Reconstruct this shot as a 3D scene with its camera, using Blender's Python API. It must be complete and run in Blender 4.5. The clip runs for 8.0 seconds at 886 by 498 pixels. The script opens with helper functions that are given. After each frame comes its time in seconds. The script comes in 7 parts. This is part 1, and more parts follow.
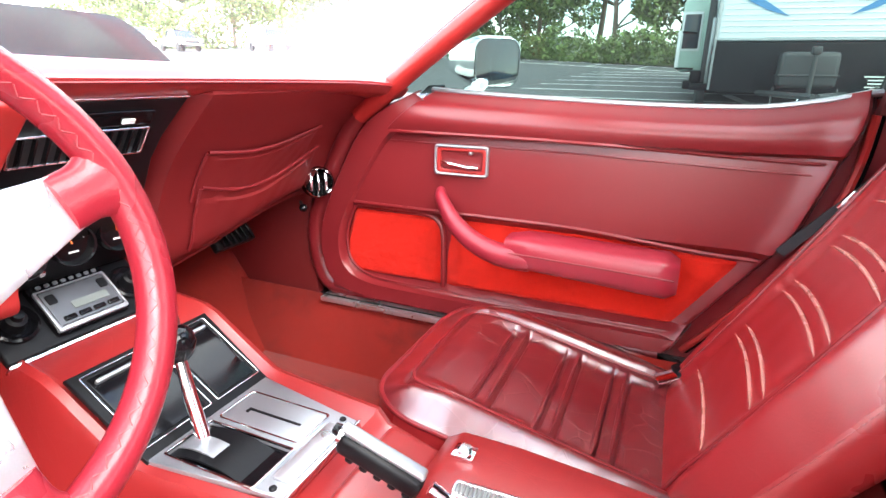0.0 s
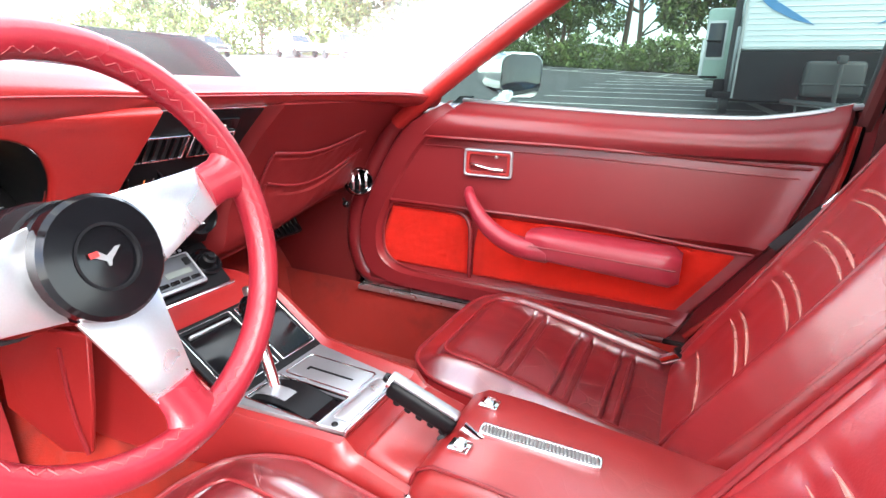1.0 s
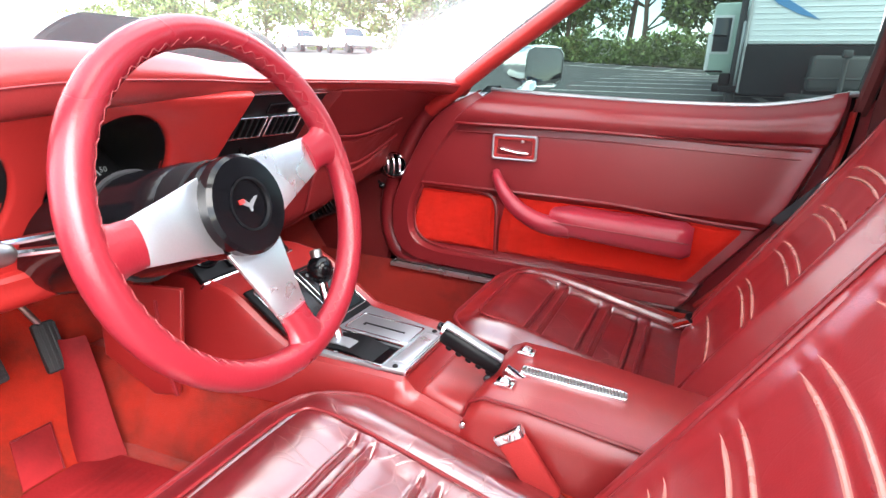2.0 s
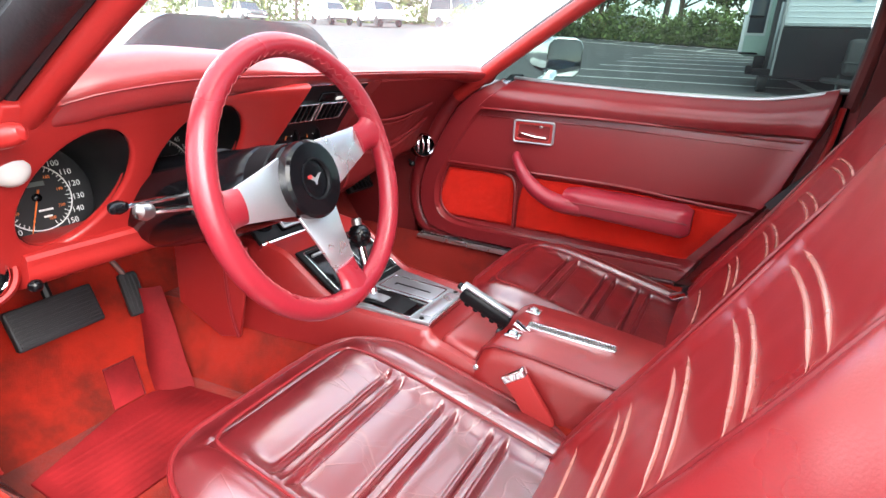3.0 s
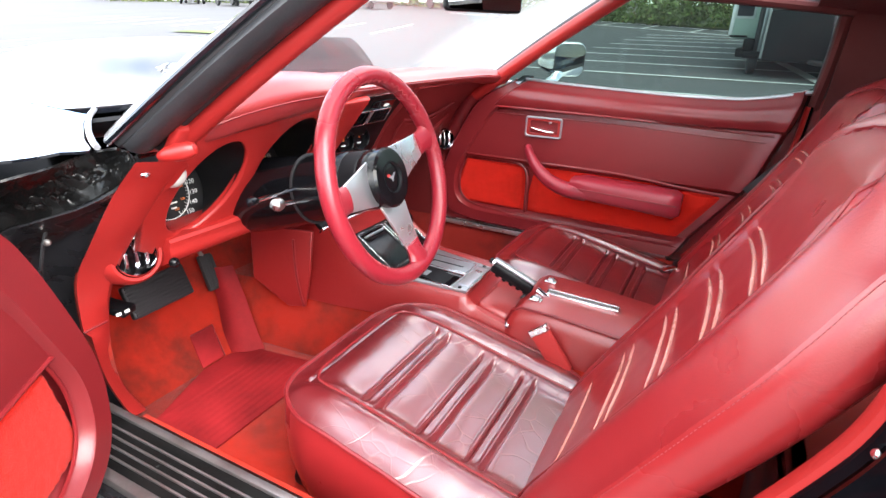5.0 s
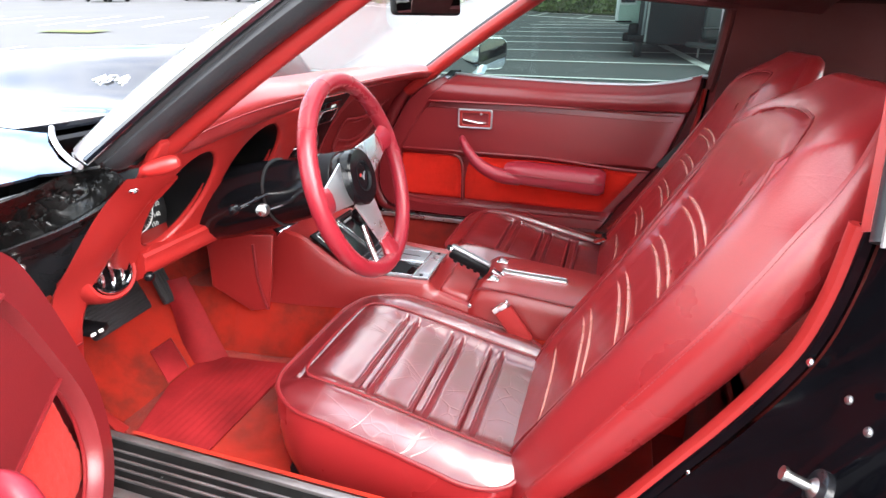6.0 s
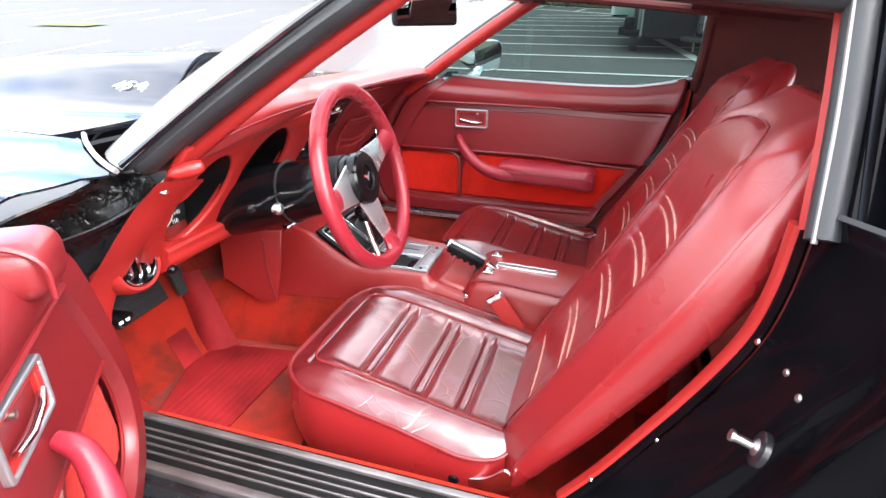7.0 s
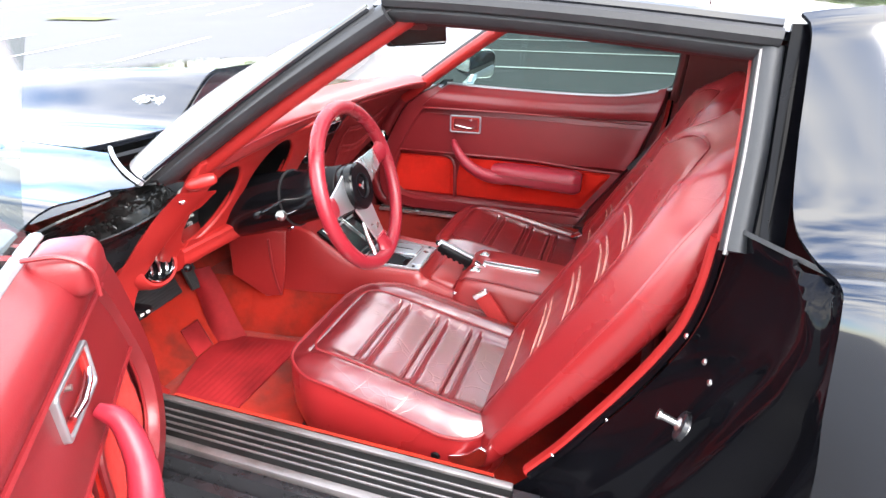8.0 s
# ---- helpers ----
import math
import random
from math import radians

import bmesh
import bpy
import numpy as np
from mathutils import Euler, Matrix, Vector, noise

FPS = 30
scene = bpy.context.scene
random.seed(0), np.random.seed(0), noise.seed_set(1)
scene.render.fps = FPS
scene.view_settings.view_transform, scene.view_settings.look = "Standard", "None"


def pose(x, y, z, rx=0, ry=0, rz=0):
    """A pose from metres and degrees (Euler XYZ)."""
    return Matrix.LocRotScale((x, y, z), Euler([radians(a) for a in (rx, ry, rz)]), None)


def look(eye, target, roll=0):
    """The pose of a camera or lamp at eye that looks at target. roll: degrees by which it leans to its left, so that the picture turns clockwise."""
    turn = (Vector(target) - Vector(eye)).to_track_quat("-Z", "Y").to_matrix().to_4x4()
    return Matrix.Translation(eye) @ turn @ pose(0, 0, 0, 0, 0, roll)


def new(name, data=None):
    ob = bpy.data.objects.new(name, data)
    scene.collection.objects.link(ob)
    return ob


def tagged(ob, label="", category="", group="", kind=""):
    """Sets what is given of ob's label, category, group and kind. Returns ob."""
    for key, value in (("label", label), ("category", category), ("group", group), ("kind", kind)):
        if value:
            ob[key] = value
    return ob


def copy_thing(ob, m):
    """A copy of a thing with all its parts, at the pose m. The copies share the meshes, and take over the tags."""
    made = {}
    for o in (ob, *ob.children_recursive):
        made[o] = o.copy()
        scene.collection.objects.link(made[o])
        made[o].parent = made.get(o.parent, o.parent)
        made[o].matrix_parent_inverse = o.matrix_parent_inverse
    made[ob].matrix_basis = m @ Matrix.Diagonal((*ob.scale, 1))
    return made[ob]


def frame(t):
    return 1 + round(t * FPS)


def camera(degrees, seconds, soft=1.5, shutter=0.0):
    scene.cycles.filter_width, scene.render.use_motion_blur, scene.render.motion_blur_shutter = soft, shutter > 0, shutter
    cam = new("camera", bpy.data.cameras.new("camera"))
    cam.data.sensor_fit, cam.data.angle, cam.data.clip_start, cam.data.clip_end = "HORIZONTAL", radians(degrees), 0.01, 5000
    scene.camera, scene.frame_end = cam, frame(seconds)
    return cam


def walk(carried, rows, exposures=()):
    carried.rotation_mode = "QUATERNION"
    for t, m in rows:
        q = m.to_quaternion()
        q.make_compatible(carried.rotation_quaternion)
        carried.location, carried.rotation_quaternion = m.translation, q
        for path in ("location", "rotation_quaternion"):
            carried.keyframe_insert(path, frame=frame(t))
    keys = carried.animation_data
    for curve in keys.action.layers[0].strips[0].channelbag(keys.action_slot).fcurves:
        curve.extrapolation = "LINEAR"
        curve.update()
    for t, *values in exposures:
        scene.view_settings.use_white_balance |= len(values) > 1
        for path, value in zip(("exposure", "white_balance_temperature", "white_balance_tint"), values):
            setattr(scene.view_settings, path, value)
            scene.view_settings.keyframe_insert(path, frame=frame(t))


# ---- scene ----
cam = camera(78.2, 8.0)
PATH = [
    (0, (0.388, -0.496, 0.952), (-0.349, 1.26, 0.341), 1.1),
    (0.5, (0.42, -0.572, 0.96), (-0.36, 1.167, 0.355), 1.3),
    (1, (0.43, -0.639, 0.966), (-0.377, 1.092, 0.373), 1.4),
    (1.5, (0.417, -0.711, 0.952), (-0.393, 1.019, 0.36), 1.4),
    (3, (0.494, -0.929, 0.993), (-0.383, 0.731, 0.302), 2.4),
    (3.5, (0.554, -0.985, 1.031), (-0.407, 0.619, 0.323), 2.7),
    (4, (0.563, -1.043, 1.045), (-0.412, 0.547, 0.32), 2.9),
    (5.5, (0.471, -1.225, 1.075), (-0.237, 0.483, 0.313), 1.1),
    (6, (0.441, -1.276, 1.088), (-0.113, 0.485, 0.318), 0.4),
    (6.5, (0.429, -1.322, 1.118), (-0.032, 0.46, 0.336), -0.1),
    (7, (0.465, -1.357, 1.127), (-0.077, 0.397, 0.334), 0.4),
    (7.5, (0.513, -1.408, 1.156), (-0.047, 0.335, 0.349), 0.4),
    (8, (0.539, -1.445, 1.194), (-0.022, 0.293, 0.379), 0.5),
]
walk(cam, [(t, look(eye, target, roll)) for t, eye, target, roll in PATH], [(0, 3.80), (1.5, 3.48), (3.5, 3.02), (6.5, 2.95), (8, 3.04)])

# ---- light ----
world = bpy.data.worlds.new("world")
scene.world = world
world.use_nodes = True
wn = world.node_tree
sky = wn.nodes.new("ShaderNodeTexSky")
sky.sky_type = "NISHITA"
sky.sun_disc = False
sky.sun_elevation = radians(42.5)
sky.sun_rotation = radians(113)
sky.air_density, sky.dust_density, sky.ozone_density = 1.0, 0.8, 1.5
bg = wn.nodes["Background"]
bg.inputs[1].default_value = 0.15
# broken cloud all over the sky
way, puffs, cover, clouds = wn.nodes.new("ShaderNodeTexCoord"), wn.nodes.new("ShaderNodeTexNoise"), wn.nodes.new("ShaderNodeMapRange"), wn.nodes.new("ShaderNodeMixRGB")
puffs.inputs["Scale"].default_value, puffs.inputs["Detail"].default_value, puffs.inputs["Roughness"].default_value = 2.6, 6, 0.55
cover.inputs["From Min"].default_value, cover.inputs["From Max"].default_value = 0.38, 0.58
clouds.inputs[2].default_value = (5.85, 5.8, 5.75, 1)
wn.links.new(way.outputs["Generated"], puffs.inputs["Vector"])
wn.links.new(puffs.outputs["Fac"], cover.inputs["Value"])
wn.links.new(cover.outputs[0], clouds.inputs[0])
wn.links.new(sky.outputs[0], clouds.inputs[1])
wn.links.new(clouds.outputs[0], bg.inputs[0])
sun_data = bpy.data.lights.new("sun", "SUN")
sun_data.energy, sun_data.angle, sun_data.color = 1.35, radians(55), (1.0, 0.95, 0.88)
sun = new("sun", sun_data)
# veiled sun over the rear of the near side
sun.matrix_world = look((5.0, -2.7, 5.2), (0, 0, 0))

# ---- materials ----
def mat(name, color, rough=0.5, metal=0.0, vary=0.12, scale=8.0, grain=120.0, bump=0.0, coat=0.0, fine=0.06,
        specular=0.5, rough_vary=0.08, sheen=0.0, island=0.0):
    """Principled surface with variation at two scales and a fine relief."""
    m = bpy.data.materials.new(name)
    m.use_nodes = True
    n, l = m.node_tree.nodes, m.node_tree.links
    b = n["Principled BSDF"]
    co = n.new("ShaderNodeTexCoord")
    big, small = n.new("ShaderNodeTexNoise"), n.new("ShaderNodeTexNoise")
    big.inputs["Scale"].default_value, big.inputs["Detail"].default_value = scale, 4
    small.inputs["Scale"].default_value, small.inputs["Detail"].default_value = grain, 3
    l.new(co.outputs["Object"], big.inputs["Vector"])
    l.new(co.outputs["Object"], small.inputs["Vector"])
    mixed = n.new("ShaderNodeMath")
    mixed.operation = "MULTIPLY_ADD"
    l.new(small.outputs["Fac"], mixed.inputs[0])
    mixed.inputs[1].default_value = fine / max(vary, 1e-4)
    l.new(big.outputs["Fac"], mixed.inputs[2])
    r = n.new("ShaderNodeMapRange")
    r.inputs["From Min"].default_value, r.inputs["From Max"].default_value = 0.3, 0.7 + fine / max(vary, 1e-4)
    r.inputs["To Min"].default_value, r.inputs["To Max"].default_value = 1 - vary, 1 + vary
    l.new(mixed.outputs[0], r.inputs["Value"])
    tint = n.new("ShaderNodeVectorMath")
    tint.operation = "SCALE"
    tint.inputs[0].default_value = color
    if island:
        geo = n.new("ShaderNodeNewGeometry")
        k = n.new("ShaderNodeMath")
        k.operation = "MULTIPLY_ADD"
        l.new(geo.outputs["Random Per Island"], k.inputs[0])
        k.inputs[1].default_value, k.inputs[2].default_value = 2 * island, 1 - island
        k2 = n.new("ShaderNodeMath")
        k2.operation = "MULTIPLY"
        l.new(k.outputs[0], k2.inputs[0])
        l.new(r.outputs[0], k2.inputs[1])
        l.new(k2.outputs[0], tint.inputs["Scale"])
    else:
        l.new(r.outputs[0], tint.inputs["Scale"])
    l.new(tint.outputs[0], b.inputs["Base Color"])
    rr = n.new("ShaderNodeMapRange")
    rr.inputs["To Min"].default_value, rr.inputs["To Max"].default_value = max(0.02, rough - rough_vary), min(1, rough + rough_vary)
    rr.inputs["From Min"].default_value, rr.inputs["From Max"].default_value = 0.3, 0.7
    l.new(big.outputs["Fac"], rr.inputs["Value"])
    l.new(rr.outputs[0], b.inputs["Roughness"])
    b.inputs["Metallic"].default_value = metal
    b.inputs["Specular IOR Level"].default_value = specular
    b.inputs["Coat Weight"].default_value, b.inputs["Coat Roughness"].default_value = coat, 0.08
    b.inputs["Sheen Weight"].default_value = sheen
    if bump:
        bp = n.new("ShaderNodeBump")
        bp.inputs["Strength"].default_value, bp.inputs["Distance"].default_value = bump, 0.002
        l.new(small.outputs["Fac"], bp.inputs["Height"])
        l.new(bp.outputs[0], b.inputs["Normal"])
    return m


def leather_mat(name, color, rough, worn_lit, crease, shine=0.5):
    """Leather: pebbled grain, long meandering creases pale from use and painted-in highlights, broad soft stains."""
    m = mat(name, color, rough, vary=0.09, scale=5, grain=420, bump=0.10, fine=0.05, rough_vary=0.03, specular=shine)
    n, l = m.node_tree.nodes, m.node_tree.links
    b = n["Principled BSDF"]
    co = n["Texture Coordinate"]
    lines = []
    for size, width in ((5.0, 0.008), (11.0, 0.010)):
        f = n.new("ShaderNodeTexNoise")
        f.inputs["Scale"].default_value, f.inputs["Detail"].default_value, f.inputs["Distortion"].default_value = size, 0.5, 0.2
        l.new(co.outputs["Object"], f.inputs["Vector"])
        d = n.new("ShaderNodeMath")
        d.operation = "SUBTRACT"
        d.inputs[1].default_value = 0.5
        l.new(f.outputs["Fac"], d.inputs[0])
        a = n.new("ShaderNodeMath")
        a.operation = "ABSOLUTE"
        l.new(d.outputs[0], a.inputs[0])
        r = n.new("ShaderNodeMapRange")
        r.interpolation_type = "SMOOTHSTEP"
        r.inputs["From Min"].default_value, r.inputs["From Max"].default_value = 0.0, width
        r.inputs["To Min"].default_value, r.inputs["To Max"].default_value = 1.0, 0.0
        l.new(a.outputs[0], r.inputs["Value"])
        lines.append(r)
    # a net of fine straight creases
    bend = n.new("ShaderNodeTexNoise")
    bend.inputs["Scale"].default_value = 6
    l.new(co.outputs["Object"], bend.inputs["Vector"])
    warp = n.new("ShaderNodeVectorMath")
    warp.operation = "MULTIPLY_ADD"
    warp.inputs[1].default_value = (0.10, 0.10, 0.10)
    l.new(bend.outputs["Color"], warp.inputs[0])
    l.new(co.outputs["Object"], warp.inputs[2])
    cells = n.new("ShaderNodeTexVoronoi")
    cells.feature = "DISTANCE_TO_EDGE"
    cells.inputs["Scale"].default_value = 15
    l.new(warp.outputs[0], cells.inputs["Vector"])
    net = n.new("ShaderNodeMapRange")
    net.interpolation_type = "SMOOTHSTEP"
    net.inputs["From Min"].default_value, net.inputs["From Max"].default_value = 0.0, 0.035
    net.inputs["To Min"].default_value, net.inputs["To Max"].default_value = 1.0, 0.0
    l.new(cells.outputs["Distance"], net.inputs["Value"])
    lines.append(net)
    both = lines[0]
    for other in lines[1:]:
        add = n.new("ShaderNodeMath")
        add.operation = "MULTIPLY_ADD"
        add.inputs[1].default_value = 0.6
        l.new(other.outputs[0], add.inputs[0])
        l.new(both.outputs[0], add.inputs[2])
        both = add
    spots = n.new("ShaderNodeTexNoise")
    spots.inputs["Scale"].default_value = 5
    l.new(co.outputs["Object"], spots.inputs["Vector"])
    where = n.new("ShaderNodeMapRange")
    where.inputs["From Min"].default_value, where.inputs["From Max"].default_value = 0.40, 0.62
    l.new(spots.outputs["Fac"], where.inputs["Value"])
    k = n.new("ShaderNodeMath")
    k.operation = "MULTIPLY"
    l.new(both.outputs[0], k.inputs[0])
    l.new(where.outputs[0], k.inputs[1])
    amount = n.new("ShaderNodeMath")
    amount.operation = "MULTIPLY"
    amount.inputs[1].default_value = crease * 0.6
    l.new(k.outputs[0], amount.inputs[0])
    mix = n.new("ShaderNodeMixRGB")
    mix.inputs[2].default_value = (*worn_lit, 1)
    l.new(amount.outputs[0], mix.inputs[0])
    l.new(b.inputs["Base Color"].links[0].from_socket, mix.inputs[1])
    l.new(mix.outputs[0], b.inputs["Base Color"])
    old = b.inputs["Normal"].links[0].from_node
    bp = n.new("ShaderNodeBump")
    bp.inputs["Strength"].default_value, bp.inputs["Distance"].default_value = min(1.0, 1.5 * crease), 0.003
    bp.invert = True
    l.new(k.outputs[0], bp.inputs["Height"])
    l.new(old.outputs[0], bp.inputs["Normal"])
    l.new(bp.outputs[0], b.inputs["Normal"])
    return m


def glass_mat(name, tint, veil, gloss_low=0.05, power=3.5, edge_glare=0.0):
    """Thin pane: clear tinted sheet with mirror gloss and a pale film for painted-in glare."""
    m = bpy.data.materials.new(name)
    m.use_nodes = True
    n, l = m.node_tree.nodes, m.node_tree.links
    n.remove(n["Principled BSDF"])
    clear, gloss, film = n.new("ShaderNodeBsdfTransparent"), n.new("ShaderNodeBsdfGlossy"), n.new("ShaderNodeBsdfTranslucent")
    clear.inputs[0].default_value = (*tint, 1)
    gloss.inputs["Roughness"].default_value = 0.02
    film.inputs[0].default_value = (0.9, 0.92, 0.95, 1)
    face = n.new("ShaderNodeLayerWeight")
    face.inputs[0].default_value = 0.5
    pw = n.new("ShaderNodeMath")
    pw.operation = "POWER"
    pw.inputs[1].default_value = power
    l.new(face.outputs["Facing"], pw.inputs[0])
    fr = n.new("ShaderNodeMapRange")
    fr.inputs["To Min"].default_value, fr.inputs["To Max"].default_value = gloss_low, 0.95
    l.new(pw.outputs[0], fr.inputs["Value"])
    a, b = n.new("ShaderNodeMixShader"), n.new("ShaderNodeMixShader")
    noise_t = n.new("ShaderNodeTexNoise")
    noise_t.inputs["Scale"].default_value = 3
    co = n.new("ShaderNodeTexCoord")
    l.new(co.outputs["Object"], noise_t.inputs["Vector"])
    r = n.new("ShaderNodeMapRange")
    r.inputs["To Min"].default_value, r.inputs["To Max"].default_value = veil * 0.7, veil * 1.3
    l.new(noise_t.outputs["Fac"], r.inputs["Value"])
    veil_share = r
    if edge_glare:
        # sky reflection at the sides of the glass, painted as a white film
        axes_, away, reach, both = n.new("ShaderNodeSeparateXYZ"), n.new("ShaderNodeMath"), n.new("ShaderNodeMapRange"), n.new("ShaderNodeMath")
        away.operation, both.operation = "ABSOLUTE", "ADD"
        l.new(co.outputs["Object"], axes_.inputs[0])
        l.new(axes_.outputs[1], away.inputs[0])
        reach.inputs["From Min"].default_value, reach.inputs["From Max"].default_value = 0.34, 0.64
        reach.inputs["To Max"].default_value = edge_glare
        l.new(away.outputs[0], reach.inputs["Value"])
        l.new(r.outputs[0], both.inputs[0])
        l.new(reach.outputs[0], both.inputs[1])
        veil_share = both
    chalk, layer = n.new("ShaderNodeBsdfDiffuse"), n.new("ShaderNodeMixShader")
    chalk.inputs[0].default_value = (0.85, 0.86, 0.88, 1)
    layer.inputs[0].default_value = 0.5 if edge_glare else 0.0
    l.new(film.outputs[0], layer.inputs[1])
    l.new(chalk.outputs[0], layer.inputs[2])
    l.new(veil_share.outputs[0], a.inputs[0])
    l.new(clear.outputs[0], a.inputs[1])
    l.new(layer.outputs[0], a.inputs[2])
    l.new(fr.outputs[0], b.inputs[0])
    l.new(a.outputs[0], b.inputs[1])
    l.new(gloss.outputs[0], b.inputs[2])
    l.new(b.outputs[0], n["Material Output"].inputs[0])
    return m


def carpet_mat(name, color, soil, share, bump, sheen):
    """Cut-pile carpet: tufts, broad soil marks and trodden patches."""
    m = mat(name, color, 0.95, vary=0.30, scale=16, grain=520, bump=bump, fine=0.6, specular=0.08, sheen=sheen)
    n, l = m.node_tree.nodes, m.node_tree.links
    b = n["Principled BSDF"]
    marks = n.new("ShaderNodeTexNoise")
    marks.inputs["Scale"].default_value, marks.inputs["Detail"].default_value, marks.inputs["Roughness"].default_value = 5.5, 6, 0.65
    l.new(n["Texture Coordinate"].outputs["Object"], marks.inputs["Vector"])
    k = n.new("ShaderNodeMapRange")
    k.inputs["From Min"].default_value, k.inputs["From Max"].default_value = 0.62 - share, 0.75 - share * 0.5
    l.new(marks.outputs["Fac"], k.inputs["Value"])
    mix = n.new("ShaderNodeMixRGB")
    mix.inputs[2].default_value = (*soil, 1)
    l.new(k.outputs[0], mix.inputs[0])
    l.new(b.inputs["Base Color"].links[0].from_socket, mix.inputs[1])
    l.new(mix.outputs[0], b.inputs["Base Color"])
    return m


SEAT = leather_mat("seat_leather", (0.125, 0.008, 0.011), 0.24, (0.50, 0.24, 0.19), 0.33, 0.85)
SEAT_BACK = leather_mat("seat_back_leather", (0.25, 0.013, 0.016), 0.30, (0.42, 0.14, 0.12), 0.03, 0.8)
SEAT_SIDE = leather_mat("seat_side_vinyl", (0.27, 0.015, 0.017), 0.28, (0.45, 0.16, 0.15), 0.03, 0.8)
for m_, c_ in ((SEAT, 1.0), (SEAT_BACK, 0.15), (SEAT_SIDE, 0.3)):
    m_.node_tree.nodes["Principled BSDF"].inputs["Coat Weight"].default_value = c_
    m_.node_tree.nodes["Principled BSDF"].inputs["Coat Roughness"].default_value = 0.28
SEAT.node_tree.nodes["Principled BSDF"].inputs["Coat IOR"].default_value = 1.95
PIPING = mat("piping", (0.18, 0.012, 0.015), 0.35, grain=300)
# worn pleat crests, with their highlight painted into the pale colour
TUCK = mat("worn_highlit_tuck", (0.50, 0.20, 0.16), 0.28, vary=0.12, scale=12, grain=300)
THREAD = mat("thread", (0.27, 0.045, 0.05), 0.7)
DOOR_VINYL = leather_mat("door_vinyl", (0.175, 0.013, 0.016), 0.32, (0.4, 0.1, 0.1), 0.006)
DASH_VINYL = leather_mat("dash_vinyl", (0.23, 0.017, 0.018), 0.38, (0.4, 0.1, 0.1), 0.03)
# matte dash vinyl, its colour darkened for the shade under the pad
SHADED_PANEL = leather_mat("shaded_matte_vinyl", (0.16, 0.010, 0.011), 0.55, (0.4, 0.1, 0.1), 0.03, 0.35)
CONSOLE_VINYL = leather_mat("console_vinyl", (0.235, 0.011, 0.011), 0.40, (0.5, 0.2, 0.16), 0.05)
# vinyl darkened for the shade of the far footwell and under the dash
SHADED_KICK = leather_mat("shaded_kick_vinyl", (0.13, 0.009, 0.009), 0.5, (0.3, 0.1, 0.1), 0.02)
RED_PLASTIC = mat("red_plastic", (0.34, 0.018, 0.016), 0.38, vary=0.08, grain=260, bump=0.08)
ARM_PLASTIC = mat("armrest_vinyl", (0.28, 0.016, 0.030), 0.36, vary=0.08, grain=260, bump=0.06)
WHEEL_LEATHER = leather_mat("wheel_leather", (0.22, 0.012, 0.021), 0.28, (0.4, 0.15, 0.15), 0.03)
for m_, c_ in ((DASH_VINYL, 0.4), (DOOR_VINYL, 0.12), (CONSOLE_VINYL, 0.7)):
    m_.node_tree.nodes["Principled BSDF"].inputs["Coat Weight"].default_value = c_
    m_.node_tree.nodes["Principled BSDF"].inputs["Coat Roughness"].default_value = 0.32
CARPET = carpet_mat("carpet_red", (0.62, 0.018, 0.010), (0.44, 0.014, 0.008), 0.16, 1.0, 0.06)
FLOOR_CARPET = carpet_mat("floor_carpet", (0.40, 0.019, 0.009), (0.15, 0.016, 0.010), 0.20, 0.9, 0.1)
# darker copy of the carpet, for shade in the far footwell and rear
SHADED_CARPET = carpet_mat("shaded_carpet", (0.20, 0.013, 0.009), (0.10, 0.010, 0.008), 0.1, 0.9, 0.1)
MAT_RUBBER = mat("floor_mat", (0.235, 0.012, 0.015), 0.75, specular=0.15, vary=0.6, scale=6, grain=200, bump=0.2)
BLACK_PLASTIC = mat("black_plastic", (0.005, 0.005, 0.006), 0.42, specular=0.16, vary=0.2, grain=300, bump=0.05)
BLACK_GLOSS = mat("black_gloss", (0.004, 0.004, 0.005), 0.14, vary=0.2, specular=0.28)
RUBBER = mat("rubber", (0.018, 0.018, 0.02), 0.55, vary=0.25, scale=20, grain=200, bump=0.2)
WEATHERSTRIP = mat("weatherstrip", (0.022, 0.023, 0.026), 0.45, vary=0.3, scale=12, grain=200, bump=0.2)
PAINT = mat("black_paint", (0.005, 0.006, 0.009), 0.07, vary=0.15, coat=0.62, specular=0.35, rough_vary=0.03)
PAINT.node_tree.nodes["Principled BSDF"].inputs["Coat IOR"].default_value = 1.9
JAMB = mat("jamb_black", (0.012, 0.012, 0.014), 0.28, vary=0.5, scale=20, grain=90, bump=0.15)
JAMB_PAINT = mat("jamb_paint", (0.003, 0.003, 0.004), 0.10, vary=0.3, scale=14, specular=0.14, rough_vary=0.04)
GRIME = mat("grimy_black", (0.004, 0.004, 0.004), 0.20, specular=0.3, vary=0.6, scale=30, grain=60, bump=1.0, rough_vary=0.2)
CHROME = mat("chrome", (0.85, 0.86, 0.88), 0.09, metal=1.0, vary=0.03, rough_vary=0.03)
STEEL = mat("worn_steel", (0.42, 0.41, 0.40), 0.35, metal=1.0, vary=0.2, scale=60, grain=200)
BRUSHED = mat("brushed_aluminium", (0.75, 0.77, 0.80), 0.30, metal=0.9, vary=0.06, grain=500, bump=0.05)
SATIN = mat("satin_aluminium", (0.40, 0.41, 0.43), 0.40, metal=0.8, vary=0.08, grain=500)
SILL_METAL = mat("sill_metal", (0.28, 0.26, 0.26), 0.4, metal=0.8, vary=0.25, scale=14, grain=150)
SILL_BLACK = mat("sill_black", (0.006, 0.006, 0.006), 0.5, specular=0.16, vary=0.4, scale=18, grain=180, bump=0.15)
